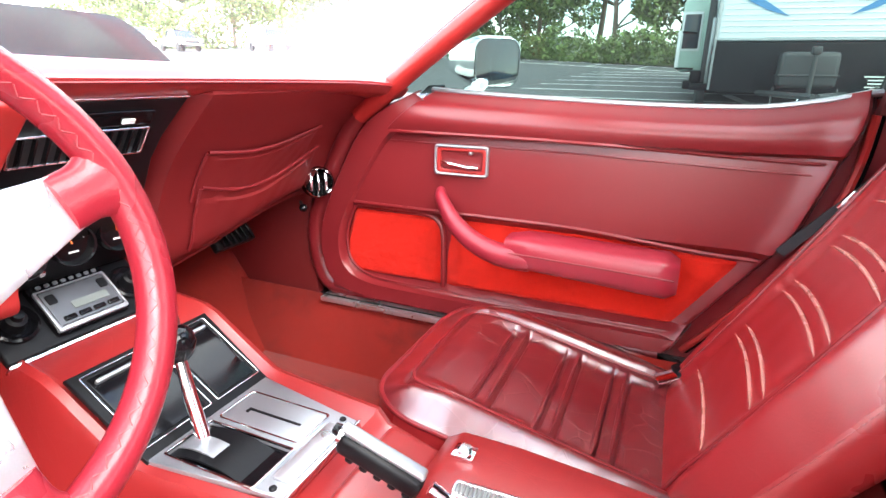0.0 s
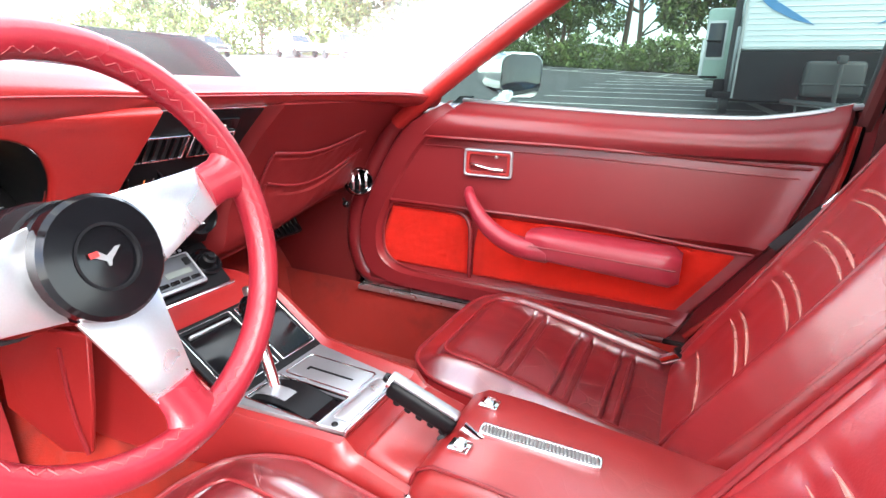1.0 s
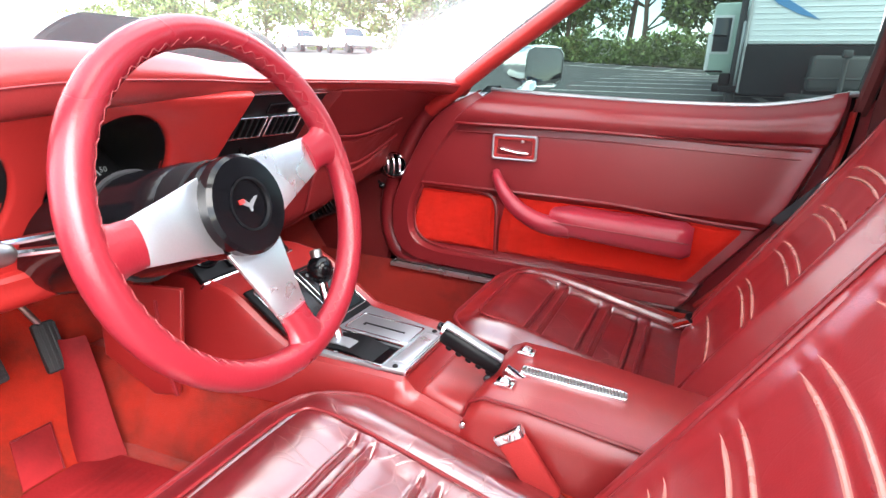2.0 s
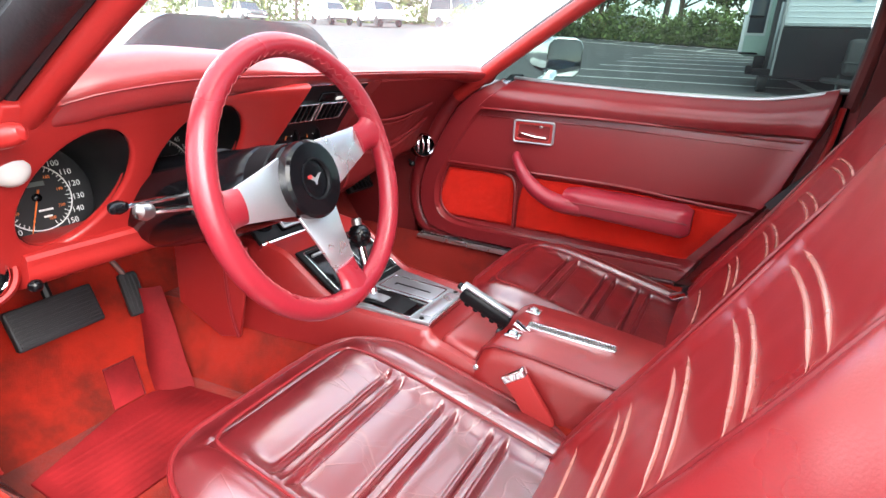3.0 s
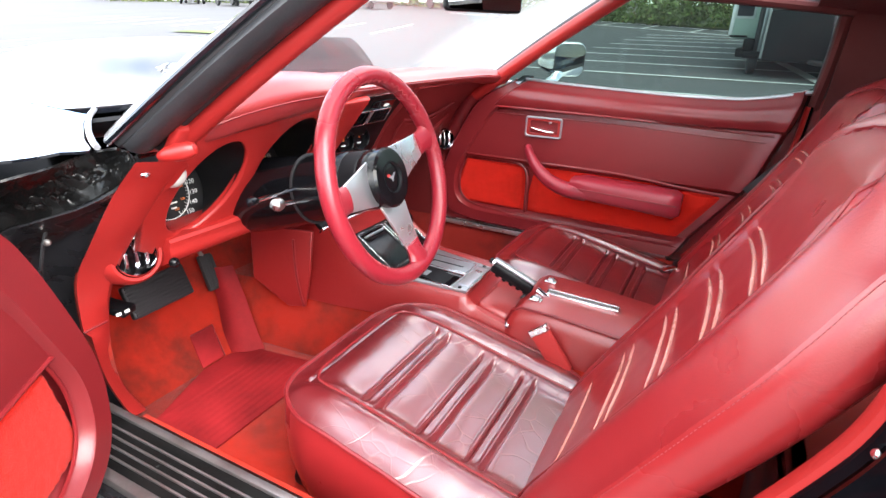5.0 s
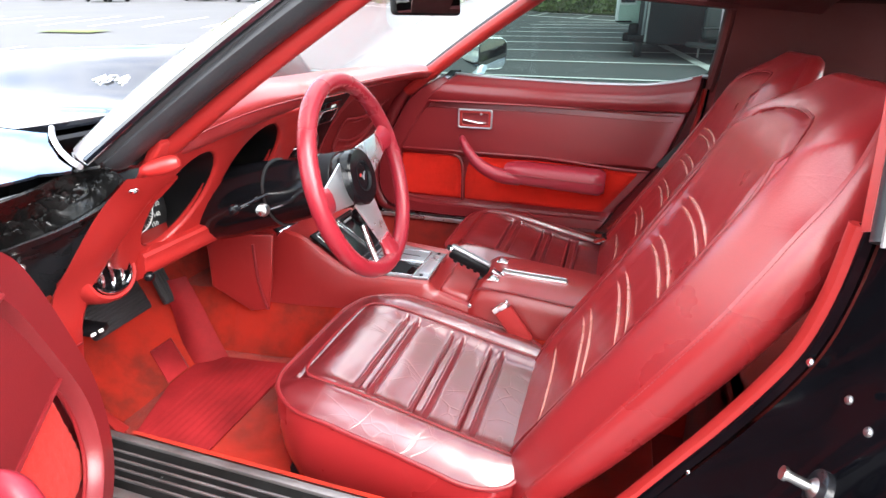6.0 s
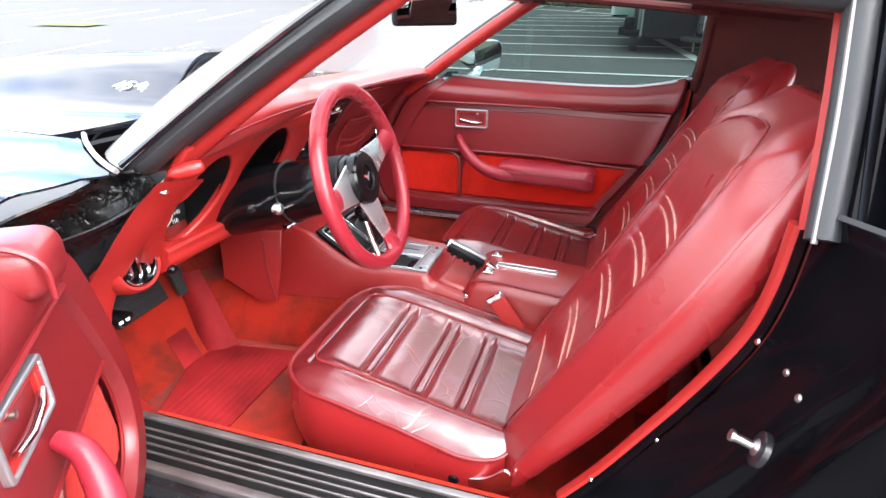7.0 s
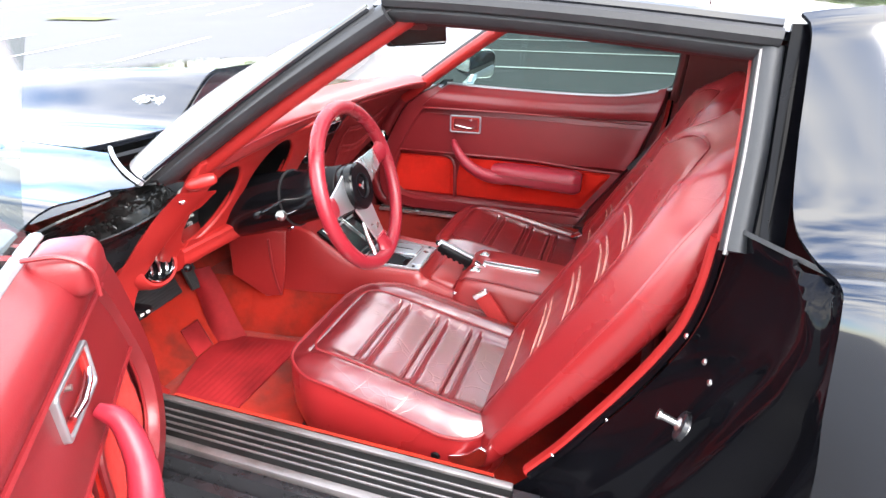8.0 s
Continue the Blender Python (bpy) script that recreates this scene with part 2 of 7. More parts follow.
BRIGHT = mat("bright_emblem", (0.20, 0.205, 0.215), 0.4, metal=0.3, vary=0.05)
WHITE = mat("white_print", (0.78, 0.78, 0.76), 0.6, vary=0.03)
ORANGE = mat("orange_print", (0.85, 0.20, 0.04), 0.5, vary=0.03)
YELLOW = mat("yellow_print", (0.85, 0.55, 0.08), 0.5, vary=0.03)
DIAL = mat("dial_black", (0.010, 0.010, 0.011), 0.5, vary=0.1)
LENS_WHITE = mat("milky_plastic", (0.45, 0.43, 0.41), 0.3, vary=0.05)
GREY_PANEL = mat("grey_face", (0.10, 0.105, 0.115), 0.4, metal=0.5, vary=0.05)
LCD = mat("display_grey", (0.16, 0.18, 0.17), 0.15, vary=0.05)
BUCKLE_RED = mat("belt_red", (0.38, 0.02, 0.018), 0.6, grain=400, bump=0.3)
MIRROR = mat("mirror_silver", (0.9, 0.9, 0.9), 0.01, metal=1.0, vary=0.0, fine=0.0, rough_vary=0.0)
PASSENGER_GLASS = glass_mat("tinted_pane", (0.155, 0.215, 0.195), 0.006, 0.012)
# the sides whiten to paint in the glare of the sky
WINDSHIELD_GLASS = glass_mat("windshield_pane", (0.90, 0.95, 0.92), 0.06, 0.02, 6.0, 0.6)
DOOR_GLASS = glass_mat("door_pane", (0.75, 0.82, 0.80), 0.06)
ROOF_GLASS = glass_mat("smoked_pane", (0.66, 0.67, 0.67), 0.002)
ASPHALT = mat("asphalt", (0.08, 0.08, 0.083), 0.8, vary=0.22, scale=0.35, grain=45, bump=0.4, fine=0.12)
LINE_PAINT = mat("line_paint", (0.72, 0.72, 0.70), 0.7, vary=0.12, scale=2, grain=40)
GRASS = mat("grass", (0.10, 0.13, 0.035), 0.9, vary=0.35, scale=0.8, grain=20)
BARK = mat("bark", (0.16, 0.12, 0.09), 0.9, vary=0.3, scale=6, grain=30, bump=0.6)
LEAF = mat("leaves", (0.13, 0.18, 0.05), 0.6, vary=0.3, scale=0.5, grain=6, island=0.45)
LEAF_DARK = mat("leaves_dark", (0.075, 0.115, 0.035), 0.6, vary=0.3, scale=0.5, grain=6, island=0.45)
TRAILER_WHITE = mat("trailer_white", (0.72, 0.76, 0.80), 0.35, vary=0.04, scale=1.5)
TRAILER_DARK = mat("trailer_dark", (0.010, 0.010, 0.012), 0.6, specular=0.15, vary=0.4, scale=2.5, grain=30)
TRAILER_BLUE = mat("trailer_blue", (0.06, 0.20, 0.42), 0.35, vary=0.05)
GREY_PLASTIC = mat("grey_plastic", (0.034, 0.035, 0.038), 0.5, vary=0.12)
CAB_GREEN = mat("cab_green", (0.42, 0.55, 0.50), 0.3, vary=0.08)
CAR_WHITE = mat("car_white", (0.75, 0.76, 0.78), 0.25, coat=0.6, vary=0.03)
CAR_DARK = mat("car_dark", (0.03, 0.035, 0.04), 0.2, coat=0.8, vary=0.05)
CAR_GLASS = mat("car_glass", (0.03, 0.04, 0.05), 0.08, vary=0.05)
ROOF_TIN = mat("house_roof", (0.55, 0.56, 0.57), 0.6, vary=0.08)
HOUSE_WALL = mat("house_wall", (0.62, 0.60, 0.55), 0.8, vary=0.06)
# lining red, darkened for the shade under the roof and behind the seats
SHADED_LINING = mat("shaded_lining", (0.075, 0.009, 0.009), 0.85, vary=0.1, grain=400, bump=0.3)


# ---- mesh tools ----
def thing(name, label, category, at=(0, 0, 0), group="", kind=""):
    """An Empty at the base of a thing; its parts are built in world coordinates."""
    ob = new(name)
    ob.location = at
    ob.empty_display_size = 0.05
    return tagged(ob, label, category, group, kind)


def part(name, bm, material, parent=None, label="", kind="", sharp=38, category=""):
    """Links a bmesh as one mesh object under a thing or a part."""
    me = bpy.data.meshes.new(name)
    bmesh.ops.recalc_face_normals(bm, faces=bm.faces)
    bm.to_mesh(me)
    bm.free()
    for m in material if isinstance(material, (list, tuple)) else [material]:
        me.materials.append(m)
    me.polygons.foreach_set("use_smooth", [True] * len(me.polygons))
    me.set_sharp_from_angle(angle=radians(sharp))
    ob = new(name, me)
    if parent is not None:
        ob.parent = parent
        ob.matrix_parent_inverse = Matrix.Translation(-parent.location)
    return tagged(ob, label, category, "", kind)


def raw(name, verts, faces, material, parent=None, label="", kind="", smooth=True, category=""):
    me = bpy.data.meshes.new(name)
    me.from_pydata(verts, [], faces)
    me.materials.append(material)
    me.polygons.foreach_set("use_smooth", [smooth] * len(me.polygons))
    me.update()
    ob = new(name, me)
    if parent is not None:
        ob.parent = parent
        ob.matrix_parent_inverse = Matrix.Translation(-parent.location)
    return tagged(ob, label, category, "", kind)


def join(*bms):
    out = bms[0]
    for b in bms[1:]:
        me = bpy.data.meshes.new("tmp")
        b.to_mesh(me)
        b.free()
        out.from_mesh(me)
        bpy.data.meshes.remove(me)
    return out


def turn_to(axis):
    return Vector(axis).normalized().to_track_quat("Z", "Y").to_matrix().to_4x4()


def rbox(center, size, bevel=0.005, segs=2, m=None):
    """A box with rounded edges."""
    bm = bmesh.new()
    bmesh.ops.create_cube(bm, size=1.0, matrix=Matrix.Diagonal((*size, 1)))
    if bevel:
        bmesh.ops.bevel(bm, geom=bm.edges[:], offset=min(bevel, 0.49 * min(size)), segments=segs, profile=0.5, affect="EDGES")
    bm.transform(Matrix.Translation(center) @ (m or Matrix()))
    return bm


def loft(rings, closed=True, caps=True, wrap=False):
    """A skin over rings of equal count; closed: each ring is a loop; wrap: last ring joins the first."""
    bm = bmesh.new()
    vs = [[bm.verts.new(p) for p in r] for r in rings]
    k = len(vs[0])
    pairs = list(zip(vs, vs[1:])) + ([(vs[-1], vs[0])] if wrap else [])
    for a, b in pairs:
        for i in range(k if closed else k - 1):
            j = (i + 1) % k
            try:
                bm.faces.new((a[i], a[j], b[j], b[i]))
            except ValueError:
                pass
    if caps and closed and not wrap:
        bm.faces.new(vs[0][::-1])
        bm.faces.new(vs[-1])
    return bm


def spline(pts, n=8, closed=False):
    """A smooth line through points (Catmull-Rom)."""
    p = [Vector(q) for q in pts]
    k = len(p)
    out = []
    for i in range(k if closed else k - 1):
        a = p[(i - 1) % k] if closed or i else 2 * p[0] - p[1]
        b, c = p[i], p[(i + 1) % k]
        d = p[(i + 2) % k] if closed or i + 2 < k else 2 * p[-1] - p[-2]
        for j in range(n):
            s = j / n
            out.append(0.5 * (2 * b + (c - a) * s + (2 * a - 5 * b + 4 * c - d) * s * s + (3 * b - a - 3 * c + d) * s ** 3))
    if not closed:
        out.append(p[-1])
    return out


def tube(pts, r, n=10, closed=False, flat=1.0, up=None):
    """A round bar along a line; r: one radius or one for each point; flat squeezes it along its second axis."""
    p = [Vector(q) for q in pts]
    k = len(p)
    rs = list(r) if isinstance(r, (list, tuple)) else [r] * k
    tang = []
    for i in range(k):
        a = p[(i - 1) % k] if closed else p[max(i - 1, 0)]
        b = p[(i + 1) % k] if closed else p[min(i + 1, k - 1)]
        tang.append((b - a).normalized())
    ref = Vector(up) if up else (Vector((0, 0, 1)) if abs(tang[0].z) < 0.9 else Vector((1, 0, 0)))
    rings = []
    for i in range(k):
        t = tang[i]
        side = ref - t * ref.dot(t)
        side.normalize()
        if not up:
            ref = side
        other = t.cross(side)
        rings.append([p[i] + rs[i] * (math.cos(2 * math.pi * j / n) * other + flat * math.sin(2 * math.pi * j / n) * side) for j in range(n)])
    return loft(rings, True, not closed, closed)


def lathe(profile, origin, axis, n=28, caps=True):
    """Turns a profile of (radius, height) round an axis."""
    m = Matrix.Translation(origin) @ turn_to(axis)
    rings = [[m @ Vector((max(r, 1e-4) * math.cos(2 * math.pi * j / n), max(r, 1e-4) * math.sin(2 * math.pi * j / n), h)) for j in range(n)] for r, h in profile]
    return loft(rings, True, caps)


def plate(outer, holes=(), depth=0.004, bevel=0.0, m=None, segs=2):
    """A flat plate cut from 2D outlines, with holes, given depth and rounded edges; m lays it into the world."""
    cu = bpy.data.curves.new("tmp", "CURVE")
    cu.dimensions, cu.fill_mode, cu.extrude, cu.bevel_depth, cu.bevel_resolution = "2D", "BOTH", max(depth / 2 - bevel, 0), bevel, segs
    cu.offset = -bevel
    for loop in (outer, *holes):
        s = cu.splines.new("POLY")
        s.points.add(len(loop) - 1)
        for q, (a, b) in zip(s.points, loop):
            q.co = (a, b, 0, 1)
        s.use_cyclic_u = True
    ob = bpy.data.objects.new("tmp", cu)
    me = bpy.data.meshes.new_from_object(ob)
    bm = bmesh.new()
    bm.from_mesh(me)
    bpy.data.objects.remove(ob)
    bpy.data.curves.remove(cu)
    bpy.data.meshes.remove(me)
    bmesh.ops.remove_doubles(bm, verts=bm.verts, dist=1e-5)
    bm.transform(m or Matrix())
    return bm


def letters(body, size, m, depth=0.0006):
    """Printed or cast characters in the built-in font, centred at m."""
    cu = bpy.data.curves.new("tmp", "FONT")
    cu.body, cu.size, cu.extrude, cu.align_x, cu.align_y = body, size, depth / 2, "CENTER", "CENTER"
    cu.resolution_u = 2
    ob = bpy.data.objects.new("tmp", cu)
    me = bpy.data.meshes.new_from_object(ob)
    bm = bmesh.new()
    bm.from_mesh(me)
    bpy.data.objects.remove(ob)
    bpy.data.curves.remove(cu)
    bpy.data.meshes.remove(me)
    bm.transform(m)
    return bm


def ellipse(cx, cy, a, b, n=36, turn=0.0):
    c, s = math.cos(turn), math.sin(turn)
    out = []
    for i in range(n):
        u, v = a * math.cos(2 * math.pi * i / n), b * math.sin(2 * math.pi * i / n)
        out.append((cx + c * u - s * v, cy + s * u + c * v))
    return out


def rrect(x0, y0, x1, y1, r, n=5):
    """Rounded rectangle as a 2D loop."""
    out = []
    for cx, cy, a0 in ((x1 - r, y1 - r, 0), (x0 + r, y1 - r, 90), (x0 + r, y0 + r, 180), (x1 - r, y0 + r, 270)):
        for i in range(n + 1):
            a = radians(a0 + 90 * i / n)
            out.append((cx + r * math.cos(a), cy + r * math.sin(a)))
    return out


def basis(o, u, v):
    """A pose with its x along u, its y along v and its z out of the plane."""
    u = Vector(u).normalized()
    w = u.cross(Vector(v)).normalized()
    v = w.cross(u)
    m = Matrix.Identity(4)
    for i, q in enumerate((u, v, w, Vector(o))):
        m.col[i][:3] = q
    return m


def sheet(f, us, vs, thick=0.0, hub=Vector((0.2, 0, 0.8))):
    """A grid surface f(u, v). A thickness lies on the side away from the hub, a negative one towards it."""
    bm = bmesh.new()
    n, k = len(us), len(vs)
    g = [[bm.verts.new(f(u, v)) for v in vs] for u in us]
    for i in range(n - 1):
        for j in range(k - 1):
            bm.faces.new((g[i][j], g[i + 1][j], g[i + 1][j + 1], g[i][j + 1]))
    if thick:
        bm.normal_update()
        facing = sum(q.normal.dot(hub - q.calc_center_median()) * q.calc_area() for q in bm.faces)
        depth = -abs(thick) if (facing > 0) == (thick > 0) else abs(thick)
        h = [[bm.verts.new(v.co + v.normal * depth) for v in row] for row in g]
        for i in range(n - 1):
            for j in range(k - 1):
                bm.faces.new((h[i][j], h[i][j + 1], h[i + 1][j + 1], h[i + 1][j]))
        rim = [(i, 0) for i in range(n)] + [(n - 1, j) for j in range(1, k)] + [(i, k - 1) for i in range(n - 2, -1, -1)] + [(0, j) for j in range(k - 2, 0, -1)]
        for (i, j), (c, d) in zip(rim, rim[1:] + rim[:1]):
            bm.faces.new((g[i][j], h[i][j], h[c][d], g[c][d]))
    return bm


def span(a, b, n):
    return [a + (b - a) * i / (n - 1) for i in range(n)]


def lerp_table(rows, x):
    """Smooth reading of a table of (x, value...)."""
    if x <= rows[0][0]:
        return list(rows[0][1:])
    if x >= rows[-1][0]:
        return list(rows[-1][1:])
    i = max(k for k in range(len(rows) - 1) if rows[k][0] <= x)
    a, b = rows[i], rows[i + 1]
    w = b[0] - a[0]
    s = (x - a[0]) / w
    out = []
    for c in range(1, len(a)):
        d = (b[c] - a[c]) / w
        m0, m1 = d, d
        if i:
            e = (a[c] - rows[i - 1][c]) / (a[0] - rows[i - 1][0])
            m0 = 2 * d * e / (d + e) if d * e > 0 else 0.0
        if i + 2 < len(rows):
            e = (rows[i + 2][c] - b[c]) / (rows[i + 2][0] - b[0])
            m1 = 2 * d * e / (d + e) if d * e > 0 else 0.0
        out.append(a[c] * (2 * s ** 3 - 3 * s * s + 1) + b[c] * (3 * s * s - 2 * s ** 3) + w * (m0 * (s ** 3 - 2 * s * s + s) + m1 * (s ** 3 - s * s)))
    return out


def step(a, b, x):
    s = min(1, max(0, (x - a) / (b - a)))
    return s * s * (3 - 2 * s)


def screw(at, axis, r=0.006, parent=None, material=None, name="screw"):
    return part(name, lathe([(r, 0), (r, r * 0.25), (r * 0.7, r * 0.6), (0, r * 0.7)], at, axis, 12), material or CHROME, parent)


# ---- ground and distance ----
def ground_z(x, y):
    """The lot is level under the car and climbs steadily to its passenger side."""
    s = max(0.0, min(y, 60.0) - 0.9)
    return 0.067 * s * s / (s + 0.3)


def ground_patch(x0, x1, y0, y1, nx, ny, lift=0.0):
    return sheet(lambda x, y: (x, y, ground_z(x, y) + lift), span(x0, x1, nx), span(y0, y1, ny))


xs = [-3000, -600, -150] + span(-90, 60, 31) + [150, 600, 3000]
ys = [-3000, -600, -100] + span(-40, -2, 10) + span(0, 6, 25) + span(7, 61, 28) + [120, 300, 900, 3000]
ground = part("ground", sheet(lambda x, y: (x, y, ground_z(x, y)), xs, ys), ASPHALT, None, "grey asphalt parking lot, climbing gently", "structure", category="ground")
lot_lines = thing("parking_lines", "white painted parking bay lines on asphalt", "road marking", kind="structure")


def stripe(x0, y0, x1, y1, w=0.05):
    a, b = Vector((x0, y0)), Vector((x1, y1))
    d = (b - a).normalized()
    side = Vector((-d.y, d.x)) * w
    n = 2 + int((b - a).length / 1.2)
    rows = []
    for k in span(0, 1, n):
        p = a.lerp(b, k)
        rows.append([(p.x + s * side.x, p.y + s * side.y, ground_z(0, p.y + s * side.y) + 0.012) for s in (-1, 1)])
    part("line", loft(rows, False, False), LINE_PAINT, lot_lines)


for i, y in enumerate((5.2, 6.8, 8.45, 9.95, 11.4, 12.7, 13.95, 15.3, 16.4, 17.5)):
    stripe(-3.3 + 0.11 * i, y, 6.0, y - 0.1)
stripe(1.10, 11.2, 1.95, 6.3, 0.09)
stripe(-16.0, 31.0, 2.5, 16.2, 0.07)
stripe(-16.0, 34.2, 2.5, 18.0, 0.07)
for i in range(9):
    x = -13.5 + 1.75 * i
    stripe(x, 29.1 - 0.80 * (x + 13.5), x + 0.30, 32.0 - 0.875 * (x + 13.8) - 0.2)
for i in range(9):
    x = -7.0 - 2.3 * i
    stripe(x, 4.0 - 0.2 * i, x - 1.2, 9.0 - 0.2 * i)
    stripe(x - 3, 14.0, x - 4.5, 19.0)
island = part("grass_island", ground_patch(-16.3, -14.2, 11.6, 12.4, 8, 4, 0.04), GRASS, None, "small grass island in the lot", "structure", category="ground")
part("grass_verge", loft([[(x, 36.0 - 0.875 * (x + 16.3) + d, ground_z(0, 36.0 - 0.875 * (x + 16.3) + d) + 0.05) for d in (-1.2, 3, 8, 16, 40, 90)] for x in (-90, -60, -40, -28, -16, -8, 0, 6, 14, 30)], False, False), GRASS, None, "rough grass behind the lot", "structure", category="ground")


def leaf_cloud(blobs, per, size, seed, jitter=1.0):
    """Many small leaf clumps scattered through the shells of blobs (centre, radii)."""
    rng = np.random.default_rng(seed)
    pts = []
    for c, r in blobs:
        d = rng.normal(size=(per, 3))
        d /= np.linalg.norm(d, axis=1)[:, None]
        rad = rng.uniform(0.45, 1.05, size=(per, 1)) ** 0.6
        pts.append(np.array(c) + d * rad * np.array(r))
    p = np.concatenate(pts)
    n = len(p)
    u = rng.normal(size=(n, 3))
    u /= np.linalg.norm(u, axis=1)[:, None]
    w = np.cross(u, rng.normal(size=(n, 3)))
    w /= np.linalg.norm(w, axis=1)[:, None]
    s = size * rng.uniform(0.5, 1.4, size=(n, 1))
    q = np.stack([p - u * s, p - w * s * 0.45, p + u * s, p + w * s * 0.45], 1).reshape(-1, 3)
    return q.tolist(), (np.arange(n * 4).reshape(n, 4)).tolist()


def tree(x, y, h, seed, dark=False, lean=0.0):
    rng = random.Random(seed)
    z = ground_z(x, y)
    root = thing("tree", "tall broadleaf tree with an open leafy crown" if not dark else "dark dense leafy tree behind the lot", "tree", (x, y, z), "trees behind the lot")
    top = Vector((x + lean, y, z + h * 0.75))
    trunk = spline([(x, y, z - 0.2), (x + lean * 0.2 + 0.1, y, z + h * 0.25), (x + lean * 0.6, y + 0.1, z + h * 0.5), top], 4)
    bm = tube(trunk, [h * 0.014 * (1 - 0.75 * i / (len(trunk) - 1)) for i in range(len(trunk))], 8)
    blobs = []
    for i in range(9):
        a, k = rng.uniform(0, 2 * math.pi), rng.uniform(0.12, 0.75)
        s = trunk[int(k * (len(trunk) - 1))]
        e = s + Vector((math.cos(a), math.sin(a), 0)) * h * rng.uniform(0.14, 0.30) + Vector((0, 0, h * rng.uniform(0.10, 0.25)))
        bm = join(bm, tube([s, s.lerp(e, 0.5) + Vector((0, 0, -0.02 * h)), e], [h * 0.007, h * 0.005, h * 0.002], 6))
        blobs.append((tuple(e), (h * rng.uniform(0.10, 0.17), h * rng.uniform(0.10, 0.17), h * rng.uniform(0.07, 0.12))))
    for i in range(4):
        blobs.append(((top.x + rng.uniform(-0.12, 0.12) * h, top.y + rng.uniform(-0.12, 0.12) * h, z + h * rng.uniform(0.68, 0.95)), (h * 0.15, h * 0.15, h * 0.09)))
    part("trunk", bm, BARK, root)
    v, f = leaf_cloud(blobs, 560 if not dark else 700, 0.020 * h ** 0.85 + 0.02, seed)
    raw("crown", v, f, LEAF_DARK if dark else LEAF, root, smooth=False)


for i, (x, y, h, dk) in enumerate(((-7.2, 30, 9, 0), (-4.2, 31, 12, 1), (-2.9, 27, 9.5, 1), (-0.2, 27, 8, 0), (1.8, 26, 7, 1), (-10.5, 34, 7, 1), (-13.0, 38, 9, 0), (-17, 42, 10, 1),
                                  (-22, 46, 14, 0), (-28, 50, 17, 1), (-35, 52, 16, 0), (-43, 54, 18, 1), (-52, 56, 17, 0), (-62, 56, 18, 1), (-74, 58, 19, 0), (6, 24, 9, 1), (11, 26, 10, 0), (-9.0, 41, 11, 0), (-5.0, 44, 12, 1))):
    tree(x, y, h, 11 + i, bool(dk), 0.8 * math.sin(i * 2.3))
rng = random.Random(4)
blobs = []
for i in range(46):
    x = 6 - 0.55 * i
    blobs.append(((x + rng.uniform(-0.3, 0.3), 21.2 - 0.83 * (x - 0.0) + rng.uniform(-0.5, 1.2), ground_z(0, 21.0 - 0.83 * x) + rng.uniform(0.35, 0.8)), (0.75, 0.8, rng.uniform(0.5, 1.0))))
v, f = leaf_cloud(blobs, 420, 0.10, 77)
raw("shrubs", v, f, LEAF, None, "tangled green shrubs along the edge of the lot", "stuff", False, "shrub")
blobs = []
for i in range(40):
    x = -20 - 1.7 * i
    blobs.append(((x, 44 + 0.12 * (-x - 20) + rng.uniform(-1, 2), ground_z(0, 44) + rng.uniform(0.6, 5.0)), (1.9, 1.6, rng.uniform(1.4, 2.8))))
v, f = leaf_cloud(blobs, 420, 0.26, 78)
raw("woods", v, f, LEAF, None, "sunlit woods far behind the parked vehicles", "stuff", False, "woods")

# low house behind the shrubs
hz = ground_z(0, 32)
house = thing("house", "low white house with a pale metal roof among the trees", "house", (-6.4, 33, hz))
part("wall", rbox((-6.4, 33.0, hz + 0.2), (2.6, 2.0, 0.9), 0.02), HOUSE_WALL, house)
part("roof", loft([[(-6.4 + s * w, 33.0 + d, z) for s, z in ((-1, hz + 0.55), (-0.35, hz + 1.0), (0.35, hz + 1.0), (1, hz + 0.55))] for w, d in ((1.5, -1.3), (1.5, 1.3))]), ROOF_TIN, house)
part("window", rbox((-6.8, 31.98, hz + 0.2), (0.5, 0.05, 0.35), 0.01), CAR_GLASS, house)

# travel trailer that faces the car
tz = ground_z(0, 9)
tr = thing("travel_trailer", "white travel trailer with a dark lower front and blue swooshes", "trailer", (1.9, 11, tz))
X0, X1, YF = 0.70, 3.14, 8.85
part("body", rbox(((X0 + X1) / 2, YF + 3.3, 2.45), (X1 - X0, 6.6, 1.95), 0.06), TRAILER_WHITE, tr)
part("front_skirt", rbox(((X0 + X1) / 2, YF + 3.28, 1.12), (X1 - X0 + 0.02, 6.6, 0.70), 0.04), TRAILER_DARK, tr)
for i in range(14):
    part("siding_rib", rbox(((X0 + X1) / 2, YF - 0.004, 1.53 + 0.075 * i), (X1 - X0 - 0.10, 0.012, 0.012), 0.004), TRAILER_WHITE, tr)
for sgn in (-1, 1):
    cxm = (X0 + X1) / 2
    pts = [(0.35, 1.80), (0.62, 1.88), (0.90, 2.02), (1.14, 2.22), (1.14, 2.34), (0.85, 2.12), (0.58, 1.95)]
    part("swoosh", plate([(cxm + sgn * a, b) for a, b in pts][::sgn], (), 0.012, 0, basis((0, YF - 0.012, 0), (1, 0, 0), (0, 0, 1))), TRAILER_BLUE, tr)
    part("corner_trim", rbox((cxm + sgn * 1.22, YF + 0.01, 2.0), (0.04, 0.05, 2.4), 0.01), SATIN, tr)
